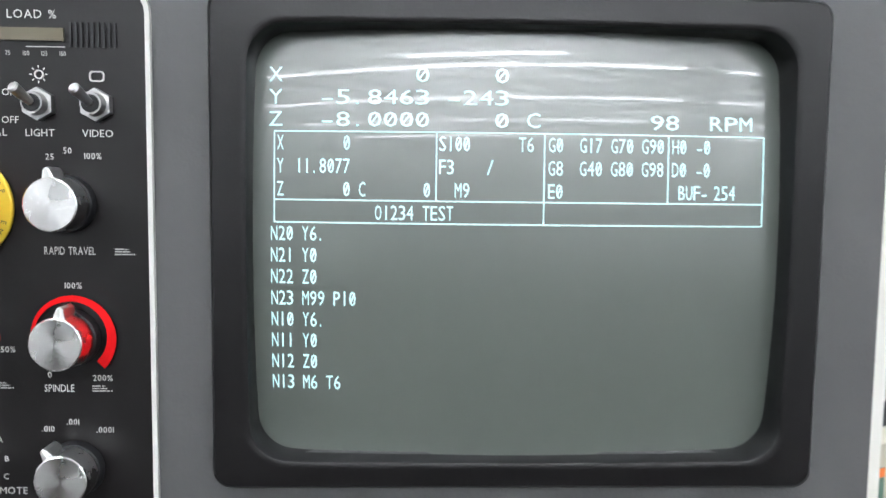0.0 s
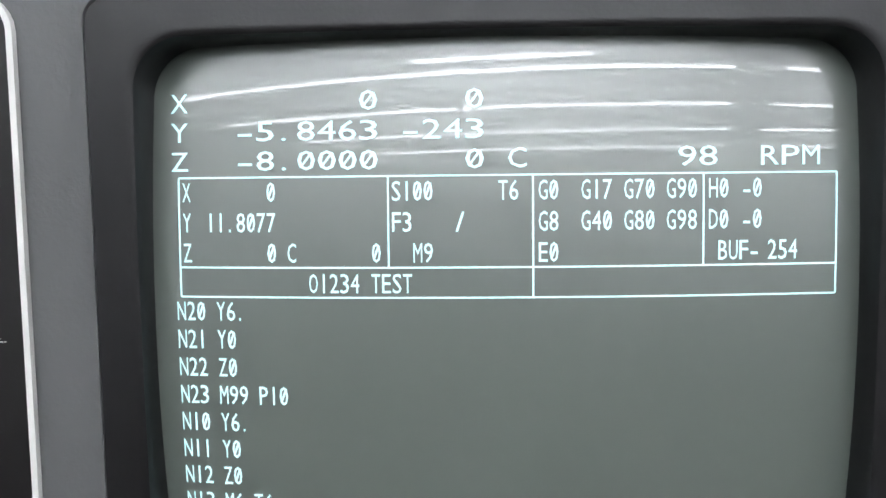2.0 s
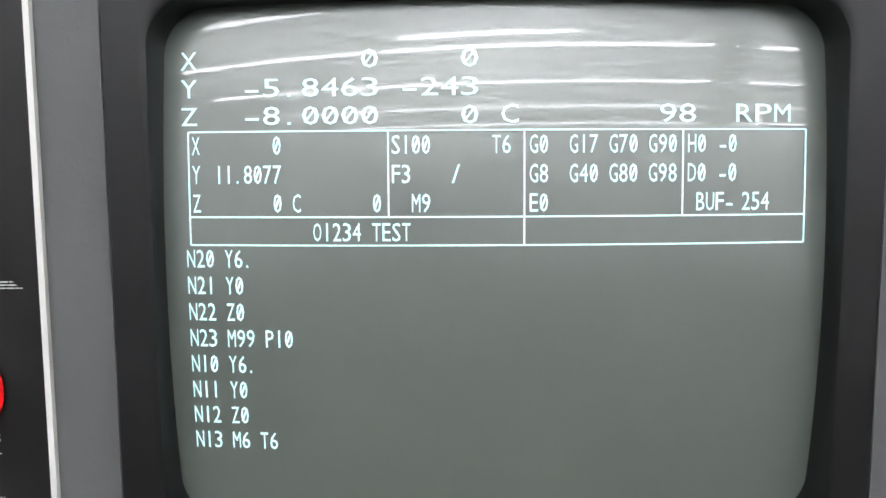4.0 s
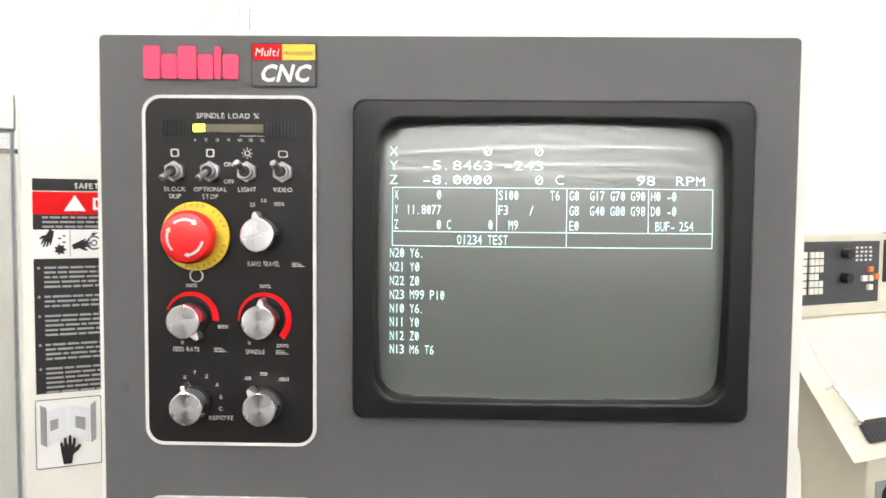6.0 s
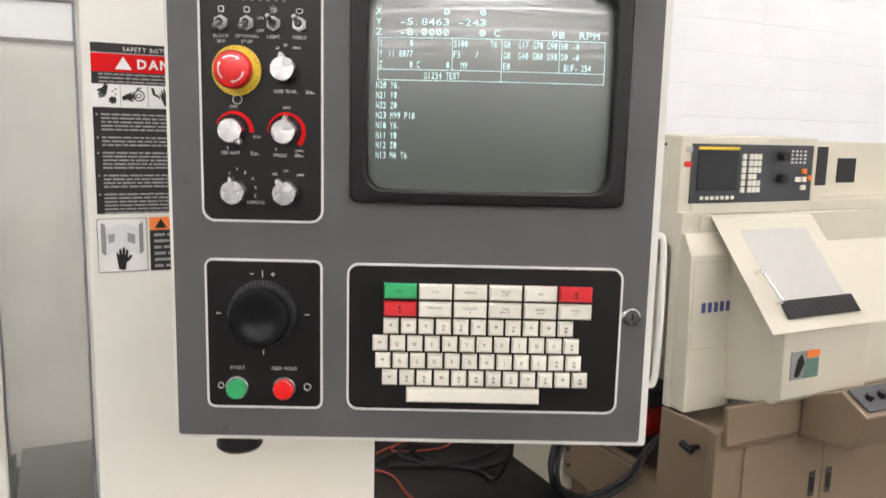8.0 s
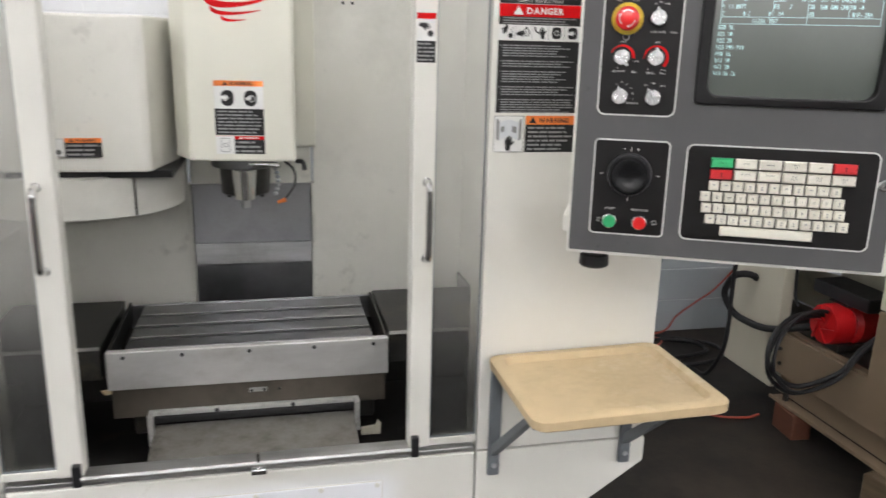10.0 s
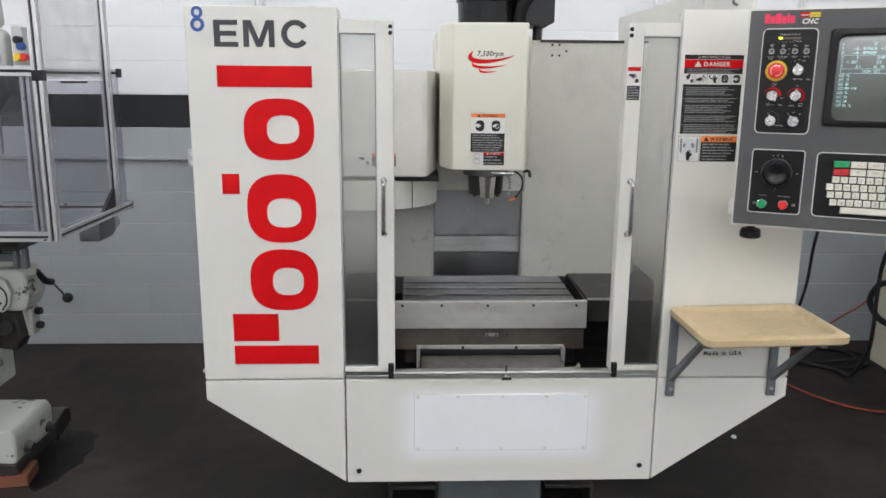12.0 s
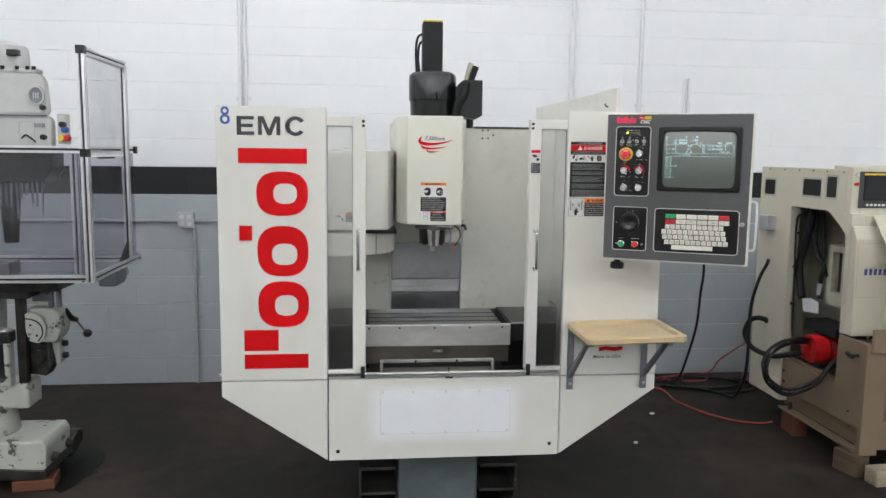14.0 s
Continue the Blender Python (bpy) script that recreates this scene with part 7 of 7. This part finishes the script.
part("table_under", box(-3.2, -2.05, 1.40, 1.60, 1.02, 1.06, 0.004), M_DARK, knee)
for x in (-1.985, -1.945):
    part("stop_bar", box(x - 0.010, x + 0.010, 1.50, 1.53, 0.955, 1.06, 0.002), M_BRACKET, knee)
part("scale_unit", box(-2.08, -1.99, 1.51, 1.56, 0.985, 1.02, 0.004), M_BRACKET, knee)
mt = part("feed_motor", prism([(1.80, 1.01), (1.96, 1.01), (2.0, 1.03), (2.0, 1.112), (1.80, 1.112)], "x", -1.84, -1.74, 0.012), M_BRACKET, knee, "dark grey table feed motor")
part("end_bell", cyl((-1.79, 2.0, 1.06), (-1.79, 2.08, 1.06), 0.045, 0.04, seg=20, bevel=0.008), M_CAST, mt, smooth=True)
# head
part("ram_head", prism([(-2.8, 1.78), (-1.965, 1.78), (-1.955, 1.80), (-1.955, 1.925), (-1.975, 1.945), (-2.8, 1.95)], "y", 1.55, 1.62, 0.014), M_CASTUP, knee)
part("belt_housing", prism([(-2.8, 1.945), (-1.985, 1.945), (-1.965, 1.965), (-1.975, 2.12), (-2.0, 2.155), (-2.04, 2.17), (-2.8, 2.19)], "y", 1.54, 1.61, 0.018), M_CASTUP, knee)
part("housing_rim", box(-2.8, -2.005, 1.532, 1.615, 2.158, 2.180, 0.006), M_CASTUP, knee)
part("housing_seam", box(-2.8, -1.968, 1.538, 1.545, 1.940, 1.948, 0.001), M_BRACKET, knee)
part("side_plate", box(-2.11, -2.035, 1.5455, 1.5495, 1.80, 1.915, 0.003), M_CASTUP, knee)
mo = part("motor", loops([[(-2.245 + r * math.cos(2 * math.pi * k / 36), 1.68 + r * math.sin(2 * math.pi * k / 36), z) for k in range(36)]
                     for r, z in ((0.14, 2.175), (0.142, 2.19), (0.142, 2.255), (0.135, 2.30), (0.11, 2.315), (0.02, 2.318))], close=False, cap=True), M_CASTUP, knee, smooth=True)
part("motor_slot", box(-2.16, -2.105, 1.56, 1.60, 2.245, 2.275, 0.003), M_BLACK, mo)
for x in (-2.17, -2.10, -2.05, -2.02):
    part("bolt", cyl((x, 1.535, 2.172), (x, 1.535, 2.19), 0.010, seg=10), M_BLACK, mo)
ring1 = [(-2.015 + 0.042 * math.cos(a), 2.045 + 0.050 * math.sin(a)) for a in np.linspace(0, 6.283, 25)[:-1]]
ring2 = [(-2.015 + 0.033 * math.cos(a), 2.045 + 0.041 * math.sin(a)) for a in np.linspace(0, 6.283, 25)[:-1]]
em = part("emblem", prism(ring1, "y", 1.531, 1.5405), M_BRACKET, knee, "oval grey emblem")
part("rim", frame_ring(ring1, ring2, "y", 1.5275, 1.5312), M_CASTUP, em)
for dx in (-0.011, 0.0, 0.011):
    part("bar", box(-2.018 + dx, -2.012 + dx, 1.5285, 1.5312, 2.03, 2.06), M_CASTUP, em)
for x, z in ((-1.985, 1.985), (-1.99, 1.835)):
    part("bolt", cyl((x, 1.55, z), (x, 1.52, z), 0.014, seg=12, bevel=0.002), M_BLACK, knee)
part("name_plate", box(-2.04, -1.985, 1.546, 1.5505, 1.885, 1.905), M_LABELGRY, knee)
part("oil_pipe", tube([(-2.10, 1.545, 1.83), (-2.07, 1.53, 1.845), (-2.03, 1.54, 1.81)], 0.004, 8), M_RUBBER, knee, smooth=True)
part("head_under", prism([(-2.8, 1.60), (-2.02, 1.60), (-1.97, 1.68), (-1.97, 1.78), (-2.8, 1.78)], "y", 1.57, 1.75, 0.01), M_DARK, knee)
part("quill", cyl((-2.22, 1.65, 1.28), (-2.22, 1.65, 1.62), 0.035, 0.06, seg=24), M_DARK, knee, smooth=True)
rk = random.Random(11)
for k in range(9):
    x = -2.24 + 0.026 * k
    part("hanging_bar", cyl((x, 1.59 + 0.02 * rk.random(), 1.40 + 0.14 * rk.random()), (x, 1.60, 1.62), 0.005 + 0.004 * rk.random(), seg=8), M_BRACKET, knee)
part("vise", box(-2.32, -2.16, 1.46, 1.60, 1.118, 1.20, 0.008), M_STEELD, knee)
sw = part("switch_box", box(-1.93, -1.885, 1.56, 1.62, 1.80, 1.955, 0.005), M_CASTUP, knee, "switch box with coloured buttons")
for x, z, m_ in ((-1.895, 1.90, M_BLACK), (-1.885, 1.875, M_BLUE), (-1.90, 1.832, M_YELLOW), (-1.875, 1.832, M_REDKNOB)):
    part("button", cyl((x, 1.56, z), (x - 0.004, 1.53, z), 0.016, seg=14, bevel=0.003), m_, sw)

ro = random.Random(21)
rim = [(-1.97 + (0.13 + 0.05 * ro.random()) * math.cos(2 * math.pi * k / 26), 1.62 + (0.26 + 0.10 * ro.random()) * math.sin(2 * math.pi * k / 26)) for k in range(26)]
solo("oil_stain", prism(rim, "z", FLOOR, FLOOR + 0.0015), surf("spilt_oil", (0.0035, 0.003, 0.003), 0.45, spec=0.15, var=0.4, scale=6, bump=0.1), "black oil stain on floor beside the knee mill base", "stain")
wood("wood_block", pose(-2.06, 1.40, FLOOR, 0, 0, 8), 0.20, 0.14, 0.054, M_WOODR, "reddish stained wooden block under the mill base", "wood block", "blocks under knee mill")
wood("wood_block", pose(-2.75, 1.42, FLOOR, 0, 0, 4), 0.20, 0.14, 0.054, M_WOODR, "reddish stained wooden block under the mill base", "wood block", "blocks under knee mill")
wood("wood_block", pose(-2.45, 1.62, FLOOR, 0, 0, 0), 0.7, 0.12, 0.054, M_WOODR, "rough wooden beam under the mill base", "wood block", "blocks under knee mill")

guard = thing("machine_guard", pose(-2.3, 1.7, 1.13), "aluminium profile guard with scratched clear plastic sheets", "guard")
P = 0.036


def profile(p0, p1, w=P):
    """A slotted square aluminium bar."""
    p0, p1 = Vector(p0), Vector(p1)
    d = (p1 - p0)
    h, s, q = w / 2, w * 0.15, w * 0.20
    out = [(-h, -h), (-s, -h), (-s, -q), (s, -q), (s, -h), (h, -h), (h, -s), (q, -s), (q, s), (h, s), (h, h), (s, h), (s, q), (-s, q), (-s, h), (-h, h), (-h, s), (-q, s), (-q, -s), (-h, -s)]
    bm = bmesh.new()
    a = [bm.verts.new((x, y, 0)) for x, y in out]
    b = [bm.verts.new((x, y, d.length)) for x, y in out]
    bm.faces.new(a[::-1]), bm.faces.new(b)
    for i in range(len(a)):
        bm.faces.new((a[i - 1], a[i], b[i], b[i - 1]))
    bm.transform(Matrix.Translation(p0) @ d.to_track_quat("Z", "Y").to_matrix().to_4x4())
    return bm


GX, GY0, GY1 = -1.695, 1.26, 1.90
GB, GM, GT = 1.145, 1.775, 2.262
for name, p0, p1 in (("front_post", (GX, GY0, GB - 0.018), (GX, GY0, GT)), ("back_post", (GX, GY1, GB + 0.018), (GX, GY1, GT - 0.036)), ("side_rail", (GX, GY0 + 0.018, GB), (GX, GY1 + 0.16, GB)),
                     ("top_rail", (GX, GY0 + 0.018, GT - 0.018), (GX, GY1 + 0.018, GT - 0.018)), ("front_rail", (-3.6, GY0, GB), (GX - 0.018, GY0, GB)), ("front_top_rail", (-3.6, GY0, GM), (GX - 0.018, GY0, GM)),
                     ("inner_post", (GX - 0.062, GY0 + 0.03, GB + 0.018), (GX - 0.062, GY0 + 0.03, GM - 0.02)), ("back_rail", (-3.6, GY1 + 0.10, GB), (GX - 0.018, GY1 + 0.10, GB)),
                     ("back_top_rail", (-2.0, GY1 + 0.06, GM), (GX + 0.03, GY1 + 0.06, GM))):
    bar = part(name, profile(p0, p1), M_EXTR, guard, "slotted aluminium profile")
    a_, b_ = Vector(p0), Vector(p1)
    # black core put into the slots in place of their shade
    core = box(-P * 0.245, P * 0.245, -P * 0.245, P * 0.245, 0.002, (b_ - a_).length - 0.002)
    core.transform(Matrix.Translation(a_) @ (b_ - a_).to_track_quat("Z", "Y").to_matrix().to_4x4())
    part("slot_shade", core, M_BLACK, bar, "black core standing for the shade in the slots")
for p in ((GX, GY0, GT), (GX, GY0, GM)):
    part("corner_cap", box(p[0] - 0.020, p[0] + 0.020, p[1] - 0.020, p[1] + 0.020, p[2] - 0.036, p[2] + 0.004, 0.003), M_BLACK, guard, "black corner cap")
part("corner_cap", box(GX + 0.03, GX + 0.045, GY1 + 0.04, GY1 + 0.08, GM - 0.02, GM + 0.02, 0.003), M_BLACK, guard, "black corner cap")
part("corner_cap", box(GX - 0.019, GX + 0.019, GY1 + 0.16, GY1 + 0.168, GB - 0.019, GB + 0.019, 0.002), M_BLACK, guard, "black corner cap")
part("corner_plate", prism([(GY1 - 0.018, GB + 0.018), (GY1 - 0.018, GB + 0.11), (GY1 - 0.17, GB + 0.018)], "x", GX - 0.006, GX + 0.006), M_BLACK, guard, "black corner gusset")
part("side_sheet", box(GX - 0.002, GX + 0.002, GY0 + 0.018, GY1 - 0.018, GM - 0.03, GT - 0.036), M_POLY2, guard, "cloudy clear upper side sheet").visible_shadow = False
part("lower_side_sheet", box(GX - 0.002, GX + 0.002, GY0 + 0.018, GY1 - 0.018, GB + 0.018, GM - 0.034), M_POLY, guard, "scratched clear side sheet").visible_shadow = False
part("front_sheet", box(-3.6, GX - 0.018, GY0 - 0.002, GY0 + 0.002, GB + 0.018, GM - 0.018), M_POLY, guard, "scratched clear front sheet").visible_shadow = False
part("back_strip", box(GX - 0.002, GX + 0.002, GY1 + 0.02, GY1 + 0.14, GB + 0.018, GM), M_POLY, guard, "clear plastic edge strip").visible_shadow = False
part("sheet_handle", box(GX + 0.002, GX + 0.014, 1.43, 1.66, GM - 0.045, GM - 0.036, 0.002), M_BLACK, guard)
part("guard_leg", box(-2.6, -2.5, 1.40, 1.5, 1.119, 1.13, 0.002), M_BRACKET, guard)
part("guard_shelf", box(-3.2, -1.75, 1.28, 1.62, 1.12, 1.128, 0.002), M_BRACKET, guard)

# ---------------------------------------------------------------- the blocks of the wall
def block_mesh(name, w, h, material):
    bm = bmesh.new()
    g, d, b, e = 0.0011, 0.004, 0.0022, 0.0001
    y = -d
    fr = [(-w / 2 + 3 * e, y, g + b), (w / 2 - 3 * e, y, g + b), (w / 2 - 3 * e, y, h - g - b), (-w / 2 + 3 * e, y, h - g - b)]
    md = [(-w / 2 + e, y + b, g), (w / 2 - e, y + b, g), (w / 2 - e, y + b, h - g), (-w / 2 + e, y + b, h - g)]
    bk = [(x, 0.0005, z) for x, _, z in md]
    loops([fr, md, bk], close=False, bm=bm)
    bm.faces.new([v for v in bm.verts][:4])
    bmesh.ops.recalc_face_normals(bm, faces=bm.faces)
    me = bpy.data.meshes.new(name)
    bm.to_mesh(me)
    bm.free()
    me.materials.append(material)
    return me


BLOCK_W = 0.4064
BLOCKS = [block_mesh("block", BLOCK_W, COURSE, m) for m in (M_BLOCK_G, M_BLOCK_D, M_BLOCK_W)]
far_blocks = [[], [], []]
count = 0
for row in range(25):
    kind = 0 if row < 7 else 1 if row == 7 else 2
    for col in range(-23, 25):
        x = (col + 0.5 * (row % 2)) * BLOCK_W
        z = FLOOR + row * COURSE
        if -3.4 < x < 3.6 and row < 17 and count < 300:
            ob = new("block", BLOCKS[kind])
            ob.location = (x, WALL_Y + 0.004, z)
            ob.parent = wall_north
            count += 1
        else:
            far_blocks[kind].append((x, z))
for kind, places in enumerate(far_blocks):
    me0 = BLOCKS[kind]
    vs = np.array([v.co for v in me0.vertices])
    fs = [tuple(p.vertices) for p in me0.polygons]
    n = len(vs)
    verts = np.concatenate([vs + (x, WALL_Y + 0.004, z) for x, z in places])
    me = bpy.data.meshes.new("far_blocks")
    me.from_pydata(verts.tolist(), [], [tuple(i + k * n for i in f) for k in range(len(places)) for f in fs])
    me.materials.append(me0.materials[0])
    ob = tagged(new("far_blocks", me), kind="stuff")
    ob.parent = wall_north
